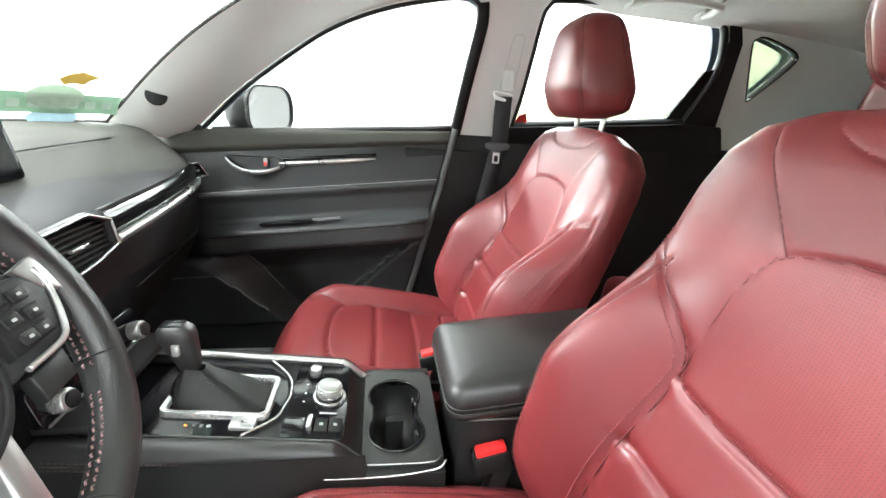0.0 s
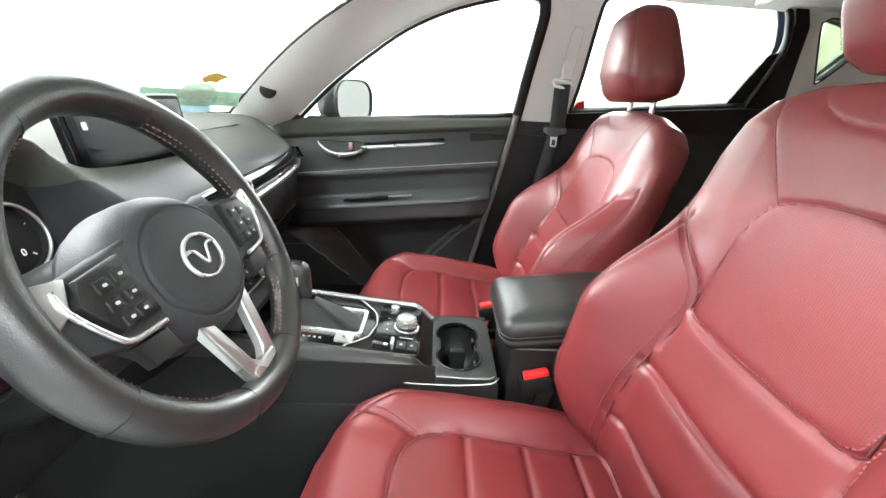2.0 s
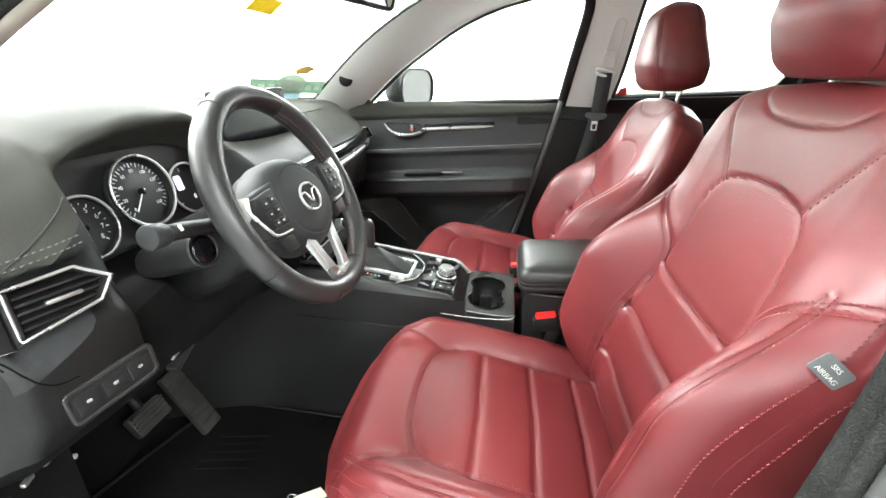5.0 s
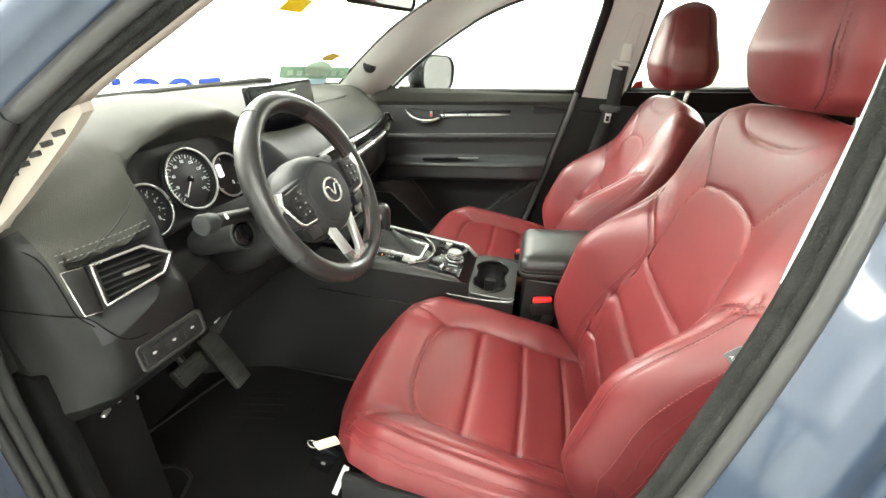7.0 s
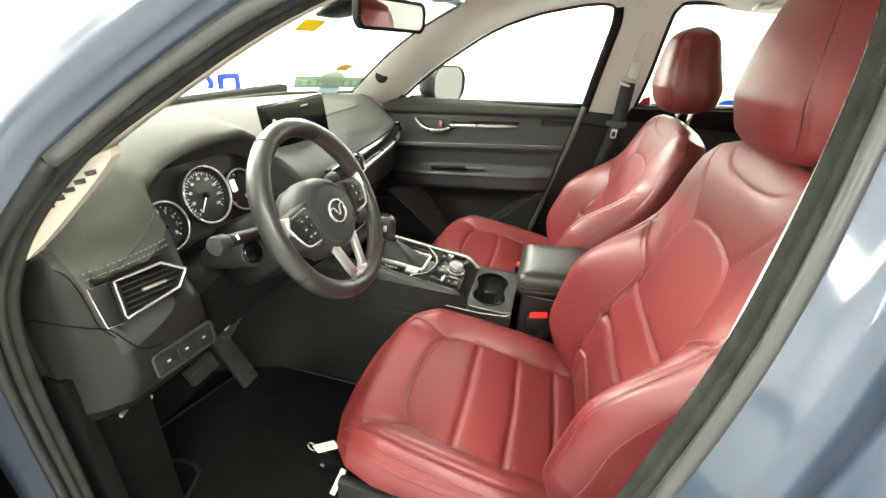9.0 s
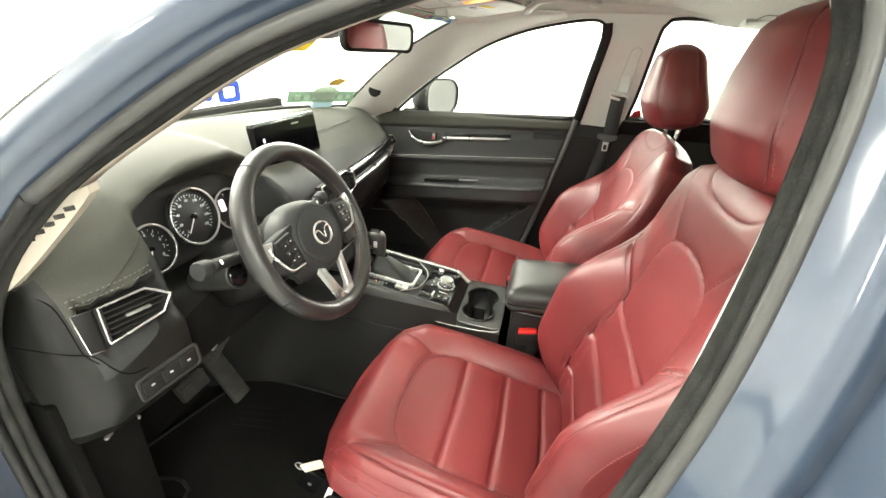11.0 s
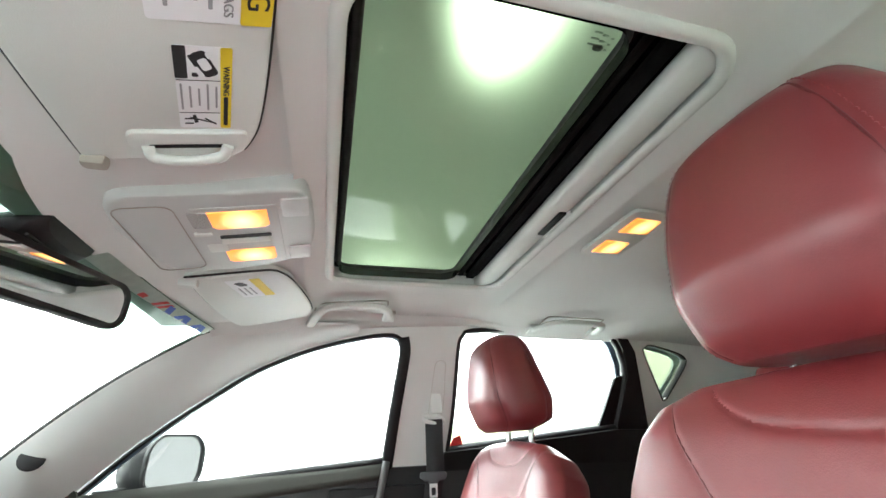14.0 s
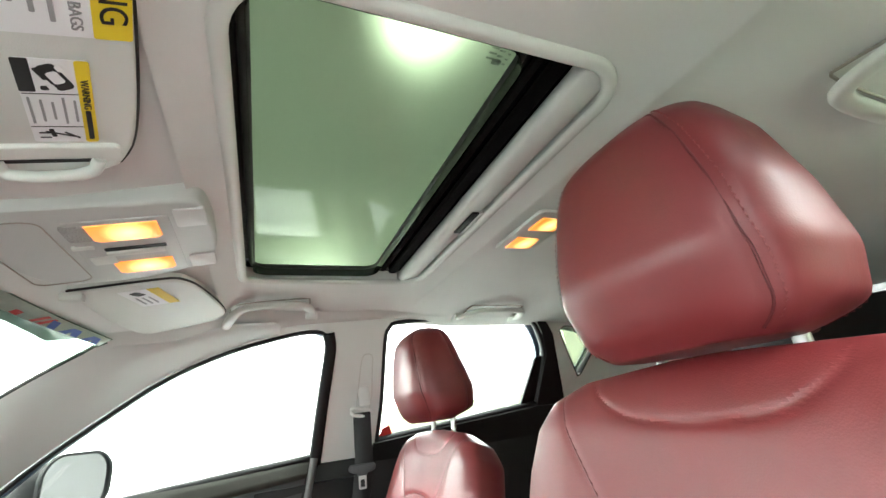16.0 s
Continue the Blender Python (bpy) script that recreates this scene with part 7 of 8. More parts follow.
part("webbing", sweep([(0.585, 0.671, 1.172), (0.584, 0.666, 1.10), (0.582, 0.660, 1.038), (0.572, 0.686, 0.93), (0.545, 0.705, 0.75), (0.52, 0.71, 0.5)], [(-0.0016, -0.024), (0.0016, -0.024), (0.0016, 0.024), (-0.0016, 0.024)], 50, up=(1, -0.35, 0)), WEB, belt, "black woven webbing")
GREY_TONGUE = mat("dark_grey_tongue", (0.055, 0.058, 0.062), 0.5, vary=0.1, rough_vary=0.06)
tm = facing((0.576, 0.652, 1.031), (-0.15, -1, 0.05))
tg = part("tongue", slab([(-0.035, 0.008), (-0.030, 0.012), (0.030, 0.012), (0.036, 0.007), (0.035, -0.003), (0.024, -0.009), (0.014, -0.010), (0.012, -0.016), (-0.012, -0.016), (-0.014, -0.010), (-0.024, -0.009), (-0.036, -0.001)], 0.012, tm, 0.003), GREY_TONGUE, belt, "dark grey tongue body")
part("tongue_plate", plate_frame(rounded(0.021, 0.036, 0.004, 6, 0, -0.030), rounded(0.011, 0.018, 0.002, 6, 0, -0.034), 0.003, tm @ pose(0, 0, -0.004)), SILVER, tg, "steel tongue plate with a slot")
part("door_edge_strip", sweep([(0.462, 0.735, 1.07), (0.432, 0.728, 0.93), (0.39, 0.718, 0.75), (0.345, 0.712, 0.56), (0.30, 0.71, 0.40)], ring(0.010, 0.010, 8, 3), 24, (0, 1, 0)), mat("grey_rubber", (0.10, 0.105, 0.10), 0.5), body, "grey rubber edge of the door")
part("pillar_cover", box((0.30, 0.02, 0.62), (0.46, 0.738, 0.70), 0.008), BLACK_HARD, body, "black lower pillar cover")

# ---- mirror, visors, overhead console, lamps, grab handles ----
rv = thing("rear_view_mirror", "black framed rear-view mirror on a dark windscreen housing", "mirror")
m = facing((-0.03, -0.012, 1.302), (0.955, -0.29, -0.03))
ro, ri = rounded(0.245, 0.066, 0.024, 8), rounded(0.226, 0.050, 0.018, 8)
part("frame", plate_frame(ro, ri, 0.014, m), BLACK_HARD, rv, "black mirror frame")
part("mirror_glass", slab(rounded(0.228, 0.052, 0.018, 8), 0.003, m @ pose(0, 0, -0.002)), MIRROR, rv, "mirror glass")
hs = [[tuple(m @ Vector((x * k, y * k, -d))) for x, y in ro] for d, k in ((0.012, 1.0), (0.024, 0.92), (0.034, 0.65), (0.036, 0.2))]
part("shell", from_grid(np.array(hs), close_u=True, caps=True), BLACK_HARD, rv)
part("stem", tube([(-0.06, -0.005, 1.315), (-0.085, 0.0, 1.345), (-0.10, 0.0, 1.36)], 0.012, 10, 10), BLACK_HARD, rv)
cov = []
for f in np.linspace(0, 1, 8):
    c = np.array([-0.20, -0.005, 1.292]) + f * np.array([0.17, 0.005, 0.077])
    w, h = np.interp(f, [0, 0.3, 0.8, 1], [0.05, 0.075, 0.06, 0.05]), np.interp(f, [0, 0.2, 0.8, 1], [0.006, 0.020, 0.026, 0.02])
    cov.append([tuple(c + np.array([y * 0.3, x, y])) for x, y in ring(w, h, 20, 3)])
part("sensor_housing", from_grid(np.array(cov), close_u=True, caps=True), BLACK_HARD, rv, "black camera housing")
for k in range(4):
    part("housing_slot", box((0.004, 0.05, 0.003), (-0.075 + 0.010 * k, -0.03, 1.325 + 0.005 * k), 0.001), RUBBER, rv)

ohc = thing("overhead_console", "grey overhead console with two lit map lamps", "overhead console")


def on_roof(x, y, h=0.0):
    """A pose under the sloping front of the roof, its z axis pointing down into the cabin."""
    return pose(x, y, 1.398 + 0.176 * (x - 0.20) - h, 180, -10.0, 0)


oo = [(0.02, -0.02), (0.03, 0.06), (0.05, 0.115), (0.10, 0.136), (0.165, 0.136), (0.225, 0.112), (0.25, 0.075), (0.258, 0.02), (0.256, -0.04), (0.248, -0.085), (0.225, -0.098), (0.125, -0.096), (0.05, -0.096), (0.028, -0.075)]
oo = dense(oo + [oo[0]], 70)[:-1]
bm = slab([(x, -y) for x, y in oo], 0.03, on_roof(0.0, 0.0, 0.0), 0.006)
# The light grey plastic darkened: dimmer light on the console is in the colour.
CONSOLE_GREY = mat("darkened_console_plastic", (0.52, 0.525, 0.50), 0.5, bump=0.1, bump_scale=900, kind="grain", vary=0.03, rough_vary=0.06)
part("housing", bm, CONSOLE_GREY, ohc, "light grey moulded housing")
part("lid_gap", tube([tuple(on_roof(x, y, 0.0005).translation) for x, y in rounded(0.062, 0.19, 0.015, 6, 0.062, 0.02)], 0.0009, closed=True, straight=True, sides=5), PILLAR, ohc, "fine gap round the storage lid")
part("lamp_panel", slab([(0.102, -0.070), (0.108, -0.104), (0.212, -0.110), (0.212, 0.068), (0.112, 0.066)], 0.004, on_roof(0.0, 0.0, 0.002), 0.001), CONSOLE_GREY, ohc, "smooth lamp panel")
part("speaker_mesh", slab(rounded(0.022, 0.040, 0.003), 0.004, on_roof(0.116, -0.038, 0.0032), 0.0008), mat("grey_mesh", (0.40, 0.39, 0.375), 0.6, bump=1.0, bump_scale=420, kind="grain"), ohc, "finely holed microphone mesh")
for y0, w, h in ((-0.036, 0.070, 0.045), (0.077, 0.068, 0.042)):
    hw, hh = w / 2, h / 2
    part("map_lamp", slab([(-hw, -hh + 0.006), (-hw + 0.006, -hh), (hw - 0.006, -hh), (hw, -hh + 0.006), (hw, hh), (-hw, hh)], 0.006, on_roof(0.162, y0, 0.004), 0.002), WARM_LAMP, ohc, "warm glowing map lamp lens")
part("switch_bar", slab(rounded(0.064, 0.012, 0.003), 0.006, on_roof(0.162, 0.023, 0.006), 0.002), PLASTIC_GREY, ohc)
part("switch_slot", slab(rounded(0.066, 0.008, 0.002), 0.004, on_roof(0.163, 0.011, 0.0035), 0), BLACK_HARD, ohc)
part("lid_button", slab(rounded(0.022, 0.008, 0.002), 0.004, on_roof(0.112, 0.000, 0.004), 0.001), PLASTIC_GREY, ohc)
part("lamp_button", slab(rounded(0.026, 0.026, 0.003), 0.004, on_roof(0.122, 0.045, 0.0035), 0.001), PLASTIC_GREY, ohc)
for y0 in (-0.058, 0.085):
    part("corner_button", slab(rounded(0.034, 0.046, 0.004), 0.004, on_roof(0.231, y0, 0.0022), 0.001), mat("pale_grey_insert", (0.62, 0.61, 0.59), 0.5, bump=0.4, bump_scale=500) if y0 < 0 else bpy.data.materials["pale_grey_insert"], ohc, "textured corner insert")

rl = thing("rear_reading_lamp", "pair of lit reading lamps in the headliner", "lamp")
for sy in (-1, 1):
    part("lamp_lens", slab([(-0.026, -0.026), (0.030, -0.024), (0.024, 0.020), (-0.026, 0.024)], 0.008, pose(0.788, sy * 0.042, 1.4345, 180, 0, 0), 0.002), WARM_LAMP, rl, "warm glowing lens")
part("lamp_frame", slab(rounded(0.085, 0.17, 0.012, 5), 0.006, pose(0.788, 0.0, 1.4375, 180, 0, 0), 0.002), PLASTIC_GREY, rl, "grey lamp surround")


def visor(name, sy, label):
    o = thing(name, label, "sun visor")
    ol = [(0.045, 0.165), (0.17, 0.168), (0.19, 0.18), (0.208, 0.219), (0.227, 0.308), (0.240, 0.40), (0.236, 0.45), (0.205, 0.478), (0.105, 0.492), (0.075, 0.475), (0.06, 0.40), (0.05, 0.30)]
    ol = dense(ol + [ol[0]], 64)[:-1]

    def vm(x, y, h=0.0):
        """A place on the visor's face: its rear edge runs aslant, and so do the labels."""
        xx = x + sy * 0.19 * (y - sy * 0.26)
        m = Matrix(((1, -sy * 0.19, 0.17, 0), (0, -1, 0, 0), (0.176, -sy * 0.0334, -0.985, 0), (0, 0, 0, 1)))
        m.translation = (xx, y, 1.398 + 0.176 * (xx - 0.2) - h - 0.0006)
        return m
    bm = slab([(x, sy * y) for x, y in ol], 0.016, None, 0.005)
    bmesh.ops.transform(bm, matrix=pose(0.2, 0, 1.398, 0, -10.0, 0) @ Matrix.Diagonal((1, 1, -1, 1)) @ Matrix.Translation((-0.2, 0, 0)), verts=bm.verts)
    bmesh.ops.reverse_faces(bm, faces=bm.faces)
    part("panel", bm, PLASTIC_GREY, o, "pale grey vinyl visor panel")
    edge = [tuple(pose(0.2, 0, 1.398, 0, -10.0, 0) @ Vector((x - 0.2, sy * y, 0.006))) for x, y in ol]
    part("edge_gap", tube(edge, 0.0022, closed=True, straight=True, sides=5), RUBBER, o, "dark gap round the visor")
    grey = mat("grey_print", (0.3, 0.3, 0.3), 0.6) if "grey_print" not in bpy.data.materials else bpy.data.materials["grey_print"]
    if sy < 0:
        # warning label with picture panels, bars for small print
        cx, cy = 0.170, -0.262
        part("label_sheet", slab(rounded(0.041, 0.092, 0.003), 0.0006, vm(cx, cy, 0.0006)), WHITE, o, "white warning label")
        part("label_header", slab(rounded(0.0085, 0.092, 0.002), 0.0004, vm(cx + 0.0163, cy, 0.0010)), YELLOW, o, "yellow header")
        figure("WARNING", 0.0066, vm(cx + 0.0163, cy - 0.012, 0.0012) @ pose(0, 0, 0, 0, 0, -90), o, INK, name="label_word")
        part("label_bar", slab(rounded(0.0035, 0.036, 0.001), 0.0003, vm(cx + 0.0163, cy + 0.024, 0.0012)), INK, o)
        part("label_block", slab(rounded(0.009, 0.032, 0.001), 0.0004, vm(cx - 0.016, cy - 0.030, 0.0010)), INK, o)
        for dx, dy, w, h, rot, mt in ((0.001, -0.029, 0.011, 0.026, 25, INK), (0.001, -0.029, 0.007, 0.012, 25, WHITE), (0.004, -0.038, 0.004, 0.006, 25, WHITE), (-0.002, -0.019, 0.004, 0.006, 25, WHITE), (-0.007, -0.032, 0.003, 0.012, 25, INK), (-0.006, -0.018, 0.005, 0.004, 0, INK)):
            part("label_picture", slab(rounded(w, h, min(w, h) * 0.3), 0.0004, vm(cx + dx, cy + dy, 0.0010 + (0.0003 if mt == WHITE else 0)) @ pose(0, 0, 0, 0, 0, rot)), mt, o)
        for dx, dy, w, h, rot in ((-0.002, 0.036, 0.0014, 0.022, 70), (-0.008, 0.034, 0.003, 0.010, 10), (0.004, 0.037, 0.0014, 0.012, 50), (-0.013, 0.034, 0.007, 0.0014, 0), (-0.013, 0.040, 0.007, 0.0014, 0)):
            part("label_picture", slab(rounded(w, h, min(w, h) * 0.3), 0.0004, vm(cx + dx, cy + dy, 0.0010) @ pose(0, 0, 0, 0, 0, rot)), INK, o)
        for dy in (-0.012, 0.026):
            part("label_line", slab(rounded(0.032, 0.0006, 0.0002), 0.0003, vm(cx - 0.004, cy + dy, 0.0010)), INK, o)
        for k in range(5):
            part("label_bar", slab(rounded(0.0016, 0.030 - 0.005 * (k % 3), 0.0006), 0.0003, vm(cx - 0.017 + 0.0065 * k, cy + 0.007, 0.0010)), grey, o)
        part("label_sheet", slab(rounded(0.080, 0.13, 0.003), 0.0006, vm(0.176, -0.394, 0.0006)), WHITE, o, "white airbag warning label")
        part("label_header", slab(rounded(0.021, 0.13, 0.002), 0.0004, vm(0.2055, -0.394, 0.0010)), YELLOW, o, "yellow header")
        figure("WARNING", 0.021, vm(0.2055, -0.392, 0.0012) @ pose(0, 0, 0, 0, 0, -90), o, INK, name="label_word")
        figure("AIR BAGS", 0.009, vm(0.187, -0.354, 0.0012) @ pose(0, 0, 0, 0, 0, -90), o, grey, name="label_word")
        for k in range(5):
            part("label_bar", slab(rounded(0.0028, 0.09 - 0.012 * (k % 3), 0.001), 0.0003, vm(0.176 - 0.009 * k, -0.385, 0.0010)), grey, o)
        cl = part("pull_base", slab(rounded(0.100, 0.024, 0.007), 0.006, vm(0.156, -0.200, 0.004), 0.002), PLASTIC_GREY, o, "grey moulded pull")
        part("pull_lip", tube([tuple(vm(x, y, h).translation) for x, y, h in ((0.122, -0.194, 0.004), (0.128, -0.183, 0.010), (0.156, -0.180, 0.012), (0.184, -0.183, 0.010), (0.190, -0.194, 0.004))], 0.0055, 24, 8), PLASTIC_GREY, cl)
        part("pull_shadow_gap", slab(rounded(0.066, 0.005, 0.002), 0.001, vm(0.156, -0.193, 0.0044)), BLACK_HARD, cl, "dark finger gap")
        part("pivot_clip", box((0.022, 0.014, 0.014), (0.058, -0.168, 1.371), 0.005), PILLAR, o, "grey visor clip")
    else:
        part("label_sheet", slab(rounded(0.052, 0.095, 0.003), 0.0006, vm(0.142, 0.232, 0.0006)), WHITE, o, "white warning label")
        part("label_header", slab(rounded(0.017, 0.095, 0.002), 0.0004, vm(0.163, 0.232, 0.0010)), YELLOW, o, "yellow header")
        part("label_picture", slab(rounded(0.014, 0.020, 0.004), 0.0004, vm(0.135, 0.206, 0.0010) @ pose(0, 0, 0, 0, 0, 20)), INK, o)
        for k in range(3):
            part("label_bar", slab(rounded(0.003, 0.04, 0.001), 0.0003, vm(0.125 + 0.009 * k, 0.246, 0.0010)), grey, o)
        part("pivot_clip", box((0.03, 0.018, 0.014), (0.055, 0.163, 1.366), 0.005), PLASTIC_GREY, o, "grey visor clip")
    return o


visor("driver_visor", -1, "pale grey sun visor with warning labels, folded up")
visor("passenger_visor", 1, "pale grey sun visor with a small warning label, folded up")


def grab(name, x0, x1, sy, label, y_at=0.575, reach=0.10):
    o = thing(name, label, "grab handle")

    def at(x, k, drop):
        y = sy * (y_at - reach * k)
        return (x, y, float(roof_z(x, y)) - drop)
    L = x1 - x0
    pts = [at(x0, 0, 0.008), at(x0 + 0.02 * L, 0.35, 0.016), at(x0 + 0.10 * L, 0.82, 0.019), at(x0 + 0.22 * L, 0.97, 0.019), at(x0 + 0.5 * L, 1.0, 0.019), at(x0 + 0.78 * L, 0.97, 0.019), at(x0 + 0.90 * L, 0.82, 0.019), at(x0 + 0.98 * L, 0.35, 0.016), at(x1, 0, 0.008)]
    part("grip", sweep(pts, ring(0.0115, 0.0075, 12, 2.6), 50), PLASTIC_GREY, o, "curved grey grip")
    for x in (x0, x1):
        p = at(x, 0.05, 0.008)
        part("foot", box((0.034, 0.045, 0.014), p, 0.006, (-sy * 15, 0, 0)), PLASTIC_GREY, o)
    rc = [at(x0 + L * u, k, 0.001) for u, k in ((0.06, 0.1), (0.06, 0.75), (0.15, 0.9), (0.85, 0.9), (0.94, 0.75), (0.94, 0.1))]
    part("recess_line", tube(rc, 0.002, 40, 6), PILLAR, o, "shaded line of the recess")
    return o


grab("grab_handle", 0.232, 0.44, 1, "pale grey grab handle over the front passenger window")
grab("grab_handle", 0.875, 1.08, 1, "pale grey grab handle over the rear window")
grab("grab_handle", 0.86, 1.06, -1, "pale grey grab handle over the rear window behind the driver", 0.53)

# ---- pedals, mat, key ----
pd = thing("brake_pedal", "black rubber brake pedal", "pedal", at=(-0.435, -0.335, 0.440))
part("pad", box((0.02, 0.085, 0.05), (0, 0, 0), 0.006, (0, -35, 0)), RUBBER, pd)
for k in range(5):
    part("pad_rib", box((0.005, 0.078, 0.005), (0.0105 - 0.0065 * (k - 2) * 0.9 * 0.6, 0, 0.006 + 0.009 * (k - 2)), 0.001, (0, -35, 0)), RUBBER, pd)
part("lever", tube([(-0.01, 0, 0.01), (-0.06, 0.0, 0.10), (-0.10, 0.0, 0.25)], 0.010, 14, 8), BLACK_HARD, pd)
pa = thing("accelerator_pedal", "tall black accelerator pedal", "pedal", at=(-0.405, -0.252, 0.412))
part("pad", box((0.018, 0.055, 0.17), (0, 0, 0), 0.006, (0, -32, 0)), RUBBER, pa)
for k in range(7):
    part("pad_rib", box((0.004, 0.046, 0.004), (0.009 - 0.0123 * (k - 3) * 0.85 + 0.0, 0, 0.0195 * (k - 3) * 0.85 + 0.006), 0.001, (0, -32, 0)), RUBBER, pa)

mat_o = dense([(-0.50, -0.56), (-0.40, -0.20), (-0.34, -0.17), (-0.10, -0.165), (0.12, -0.18), (0.14, -0.55), (-0.10, -0.60), (-0.26, -0.60), (-0.30, -0.52), (-0.38, -0.52), (-0.42, -0.60), (-0.50, -0.56)], 70)[:-1]
fm = tagged(part("floor_mat", slab(mat_o, 0.012, pose(0, 0, 0.339), 0.004), CARPET), "black carpet floor mat with bound edge", "floor mat")
part("binding", tube([(x, y, 0.3395) for x, y in mat_o], 0.004, closed=True, straight=True, sides=6), BLACK_HARD, fm, "black bound edge")
for k in range(5):
    part("heel_rib", box((0.11, 0.008, 0.003), (-0.27, -0.35 + 0.022 * k, 0.3398), 0.001, (0, 0, 12)), CARPET, fm)
txs, tzs = np.linspace(-0.62, 0.22, 18), np.linspace(0.33, 0.69, 10)
part("tunnel_side", from_grid(np.array([[(x, -0.126 - 0.030 * (0.69 - z) / 0.36 - 0.16 * max(0.0, (-0.22 - x) / 0.4) ** 1.6 * (1 - 0.3 * (z - 0.33) / 0.36), z) for x in txs] for z in tzs])), BLACK_HARD, body, "black moulded tunnel side")
part("tunnel_side", box((0.60, 0.02, 0.30), (-0.25, 0.135, 0.49), 0.006), CARPET, body, "dark carpeted tunnel side")

ky = thing("key_fob", "black key fob with paper tag hanging at the seat edge", "key", at=(0.012, -0.50, 0.512))
part("fob", box((0.045, 0.012, 0.07), (0, 0, -0.04), 0.006, (0, 25, 0)), GLOSS, ky)
part("fob_mark", box((0.008, 0.002, 0.006), (0.0, -0.007, -0.045), 0.001), SILVER, ky)
part("paper_tag", box((0.05, 0.002, 0.022), (0.01, -0.004, 0.012), 0.0006, (0, -28, 10)), mat("manila_paper", (0.62, 0.55, 0.42), 0.8, vary=0.06), ky, "manila paper tag")
part("ring", torus(0.010, 0.001, (-0.02, -0.004, 0.0), (0, 1, 0), 24, 6), CHROME, ky)
part("strap", box((0.012, 0.002, 0.10), (0.035, -0.01, -0.08), 0.0006, (0, 18, 0)), WHITE, ky, "white plastic strip")

# ---- stickers on the windscreen ----
sk = thing("sticker", "green and brown service sticker on the windscreen", "sticker")
sm = facing((-0.475, 0.52, 1.083), (0.75, -0.42, -0.50))
part("band", slab([(-0.15, -0.02), (0.15, -0.028), (0.15, 0.022), (-0.15, 0.030)], 0.0006, sm), GREEN_FILM, sk, "green printed band")
part("disc", slab([(0.055 * math.cos(a), 0.030 * math.sin(a) + 0.018) for a in np.linspace(0, 2 * math.pi, 30, endpoint=False)], 0.0006, sm @ pose(0, 0, 0.0012)), film("pale_green_film", (0.50, 0.60, 0.50)), sk, "pale round patch")
part("disc", slab([(0.05 * math.cos(a), 0.020 * math.sin(a) - 0.036) for a in np.linspace(0, 2 * math.pi, 30, endpoint=False)], 0.0006, sm @ pose(0, 0, -0.0012)), film("blue_film", (0.48, 0.60, 0.64)), sk)
part("bow", slab([(0.0, 0.062), (0.02, 0.075), (0.045, 0.082), (0.085, 0.070), (0.06, 0.060), (0.05, 0.050), (0.03, 0.052), (0.01, 0.048)], 0.0006, sm @ pose(0, 0, 0.002)), film("ochre_film", (0.45, 0.33, 0.08)), sk, "ochre printed figure")
for k in range(7):
    part("print_bar", slab(rounded(0.022, 0.020, 0.003), 0.0004, sm @ pose(-0.11 + 0.036 * k, 0.002 - 0.0009 * k, 0.0008)), film("pale_film", (0.62, 0.72, 0.64)) if k == 0 else bpy.data.materials["pale_film"], sk)
tagged(part("yellow_sticker", slab(rounded(0.10, 0.045, 0.004), 0.0006, facing((-0.262, 0.03, 1.268), (0.6, 0, -0.8)) @ pose(0, 0, 0)), YELLOW_FILM), "plain yellow sticker high on the windscreen", "sticker")

# printed banner along the upper edge of the windscreen: a red, white and blue strip
bn = thing("banner_strip", "red, white and blue printed strip along the windscreen top", "sticker")
BLUE_FILM, RED_FILM, PALE_FILM = film("blue_banner_film", (0.06, 0.12, 0.50)), film("red_banner_film", (0.60, 0.06, 0.06)), film("white_banner_film", (0.42, 0.48, 0.42))


def banner(u0, u1, v0, v1, lift, material, name, slant=0.0):
    us = np.linspace(u0, u1, max(3, int((u1 - u0) * 40)))
    part(name, from_grid(np.array([[on_glass(u + slant * (v - v0), v) + (lift, 0, -lift) for u in us] for v in (v0, (v0 + v1) / 2, v1)])), material, bn)


banner(0.56, 0.985, 0.948, 0.992, 0.0055, PALE_FILM, "strip")
banner(0.712, 0.732, 0.950, 0.966, 0.0065, RED_FILM, "bar_shape")
for k in range(2):
    banner(0.762 + 0.020 * k, 0.774 + 0.020 * k, 0.950, 0.984, 0.0065, RED_FILM, "bar_shape", 0.4)
for k in range(5):
    banner(0.812 + 0.034 * k, 0.834 + 0.034 * k, 0.950, 0.980, 0.0065, BLUE_FILM, "bar_shape", 0.5 if k % 2 else -0.5)

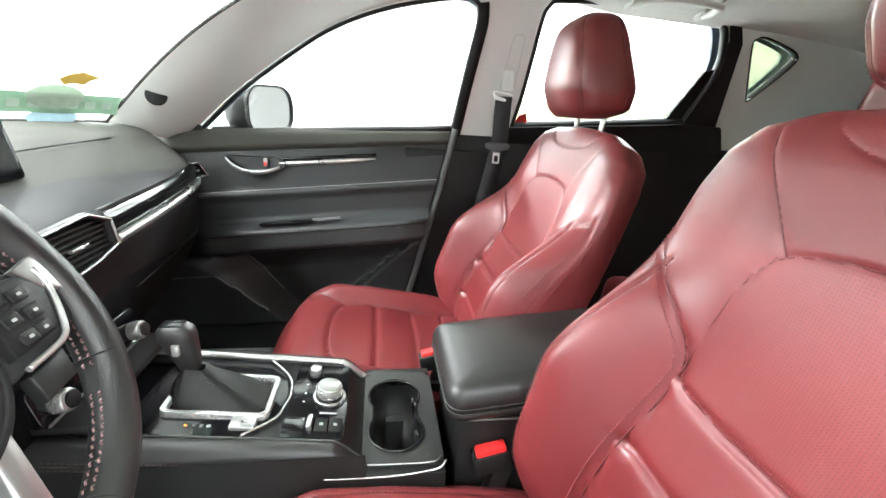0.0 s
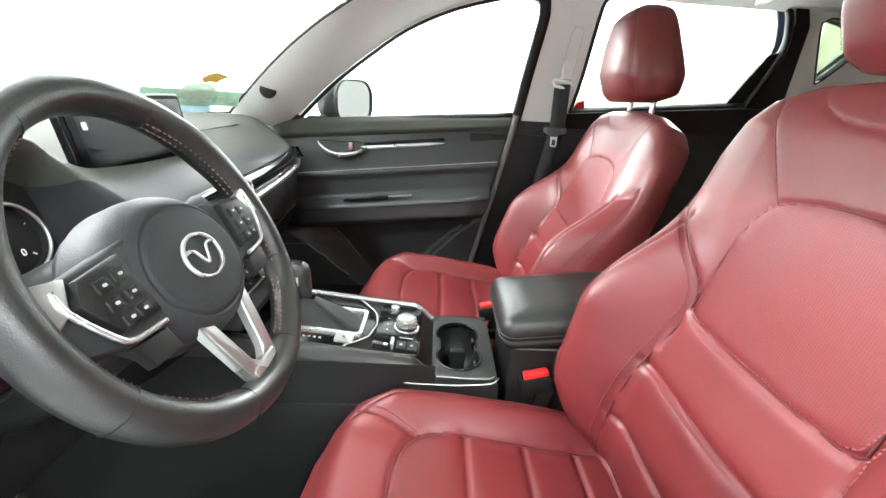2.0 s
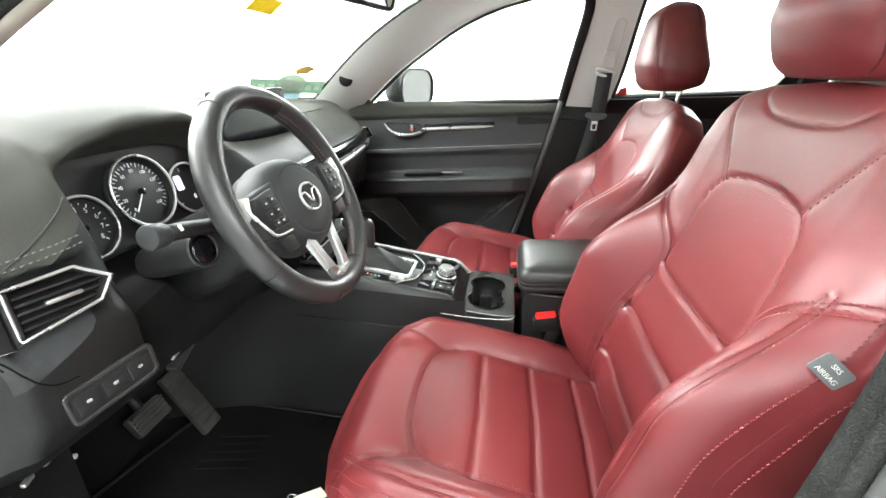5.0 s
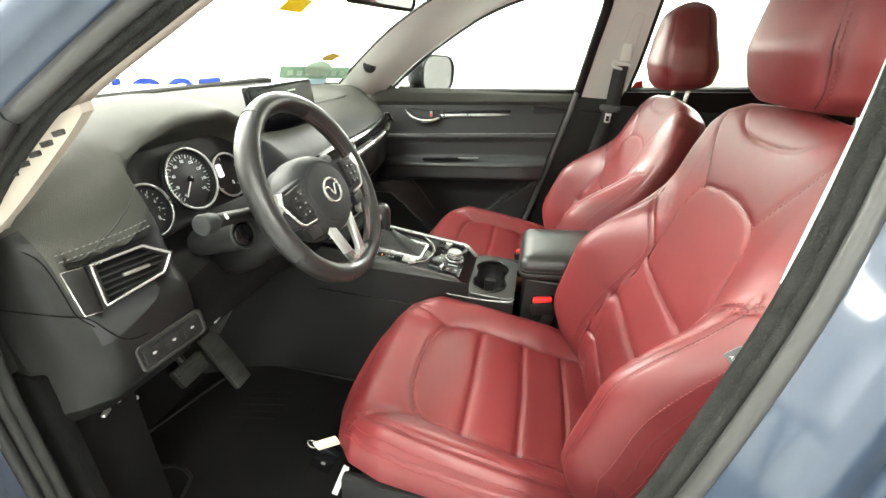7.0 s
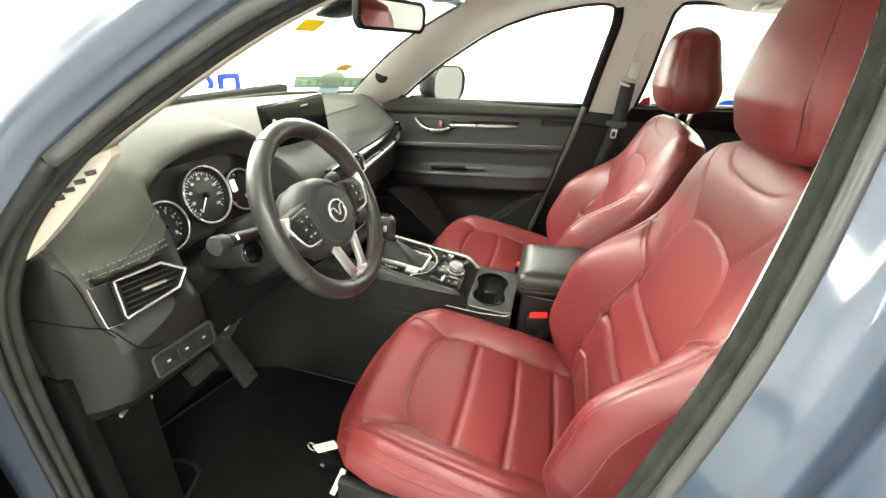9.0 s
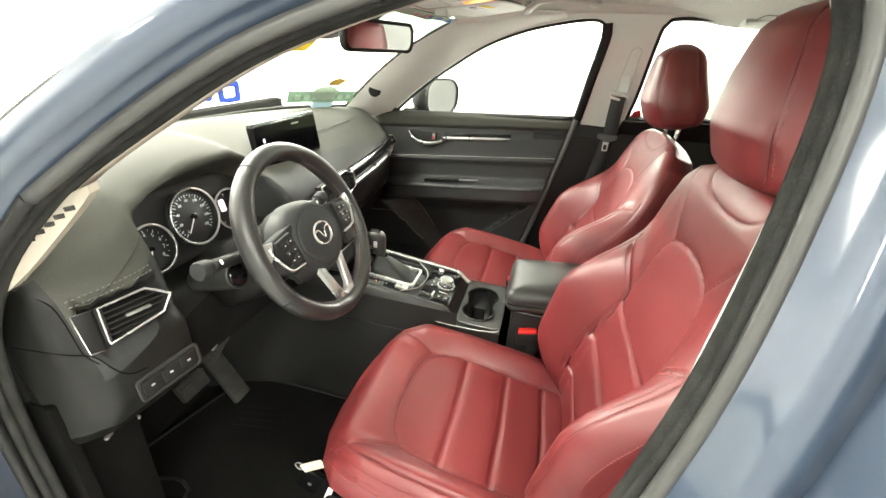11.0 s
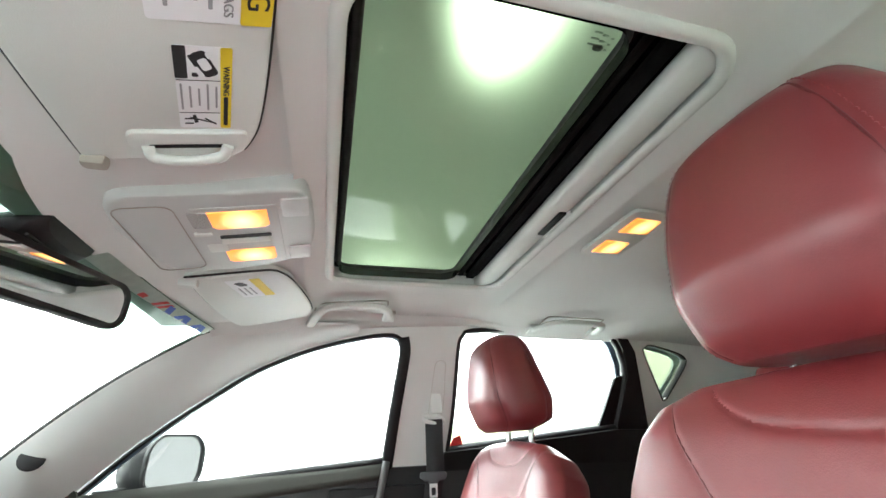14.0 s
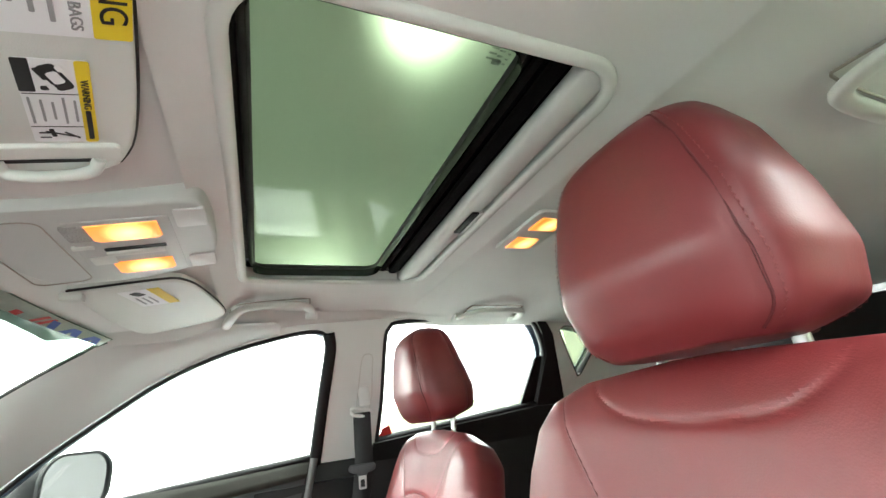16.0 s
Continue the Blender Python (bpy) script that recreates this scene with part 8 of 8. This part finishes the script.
# ---- rear bench, seen past the front seats ----
rb = thing("rear_bench", "red leather rear bench behind the front seats", "seat")
part("cushion", box((0.46, 1.20, 0.16), (1.18, 0, 0.56), 0.05, (0, 6, 0), seg=4), RED, rb, "red leather bench cushion")
part("backrest", box((0.16, 1.20, 0.60), (1.50, 0, 0.88), 0.05, (0, 16, 0), seg=4), RED, rb, "red leather bench back")
for y in (-0.38, 0.38):
    part("headrest", box((0.09, 0.24, 0.14), (1.60, y, 1.22), 0.04, (0, 14, 0), seg=4), RED, rb)

# ---- sign on the front wall and marks on the far wall, as plain shapes ----
sg = thing("wall_sign", "large blue shapes of a sign on the white wall", "sign")
zb, zt = 0.27, 0.56


def wall_m(y):
    return facing((X0 + 0.03, y, (zb + zt) / 2 - 0.055 * (y - 4.0)), (1, 0, 0))


for y in (3.72, 4.28):
    ro = [(0.24 * math.cos(a), 0.155 * math.sin(a)) for a in np.linspace(0, 2 * math.pi, 40, endpoint=False)]
    ri = [(0.16 * math.cos(a), 0.085 * math.sin(a)) for a in np.linspace(0, 2 * math.pi, 40, endpoint=False)]
    part("ring_shape", plate_frame(ro, ri, 0.03, wall_m(y)), BLUE_SIGN, sg)
part("block_shape", plate_frame(rounded(0.46, 0.30, 0.05), rounded(0.28, 0.16, 0.04), 0.03, wall_m(4.86)), BLUE_SIGN, sg)
for dy in (-0.22, -0.07, 0.07, 0.22):
    part("bar_shape", slab(rounded(0.09, 0.30, 0.01), 0.03, wall_m(3.10 + dy)), BLUE_SIGN, sg)
fs = thing("wall_mark", "blue oval shape on the far white wall", "sign")
tagged(part("low_partition", box((4.0, 0.1, 1.31), (4.15, Y1 - 0.12, 0.655), 0.01), mat("green_grey_board", (0.20, 0.235, 0.13), 0.7, vary=0.04)), "green-grey low partition along the far wall", "partition")
tagged(part("red_tag", slab([(-0.024, -0.018), (0.022, -0.018), (0.010, 0.018), (-0.010, 0.010)], 0.003, facing((0.670, 0.742, 1.112), (0, -1, -0.36))), RED_SIGN), "small red tag in the corner of the rear window", "tag")
part("blue_shape", slab([(0.17 * math.cos(a), 0.09 * math.sin(a)) for a in np.linspace(0, 2 * math.pi, 30, endpoint=False)], 0.03, facing((2.88, Y1 - 0.20, 0.66), (0, -1, 0))), BLUE_SIGN, fs)
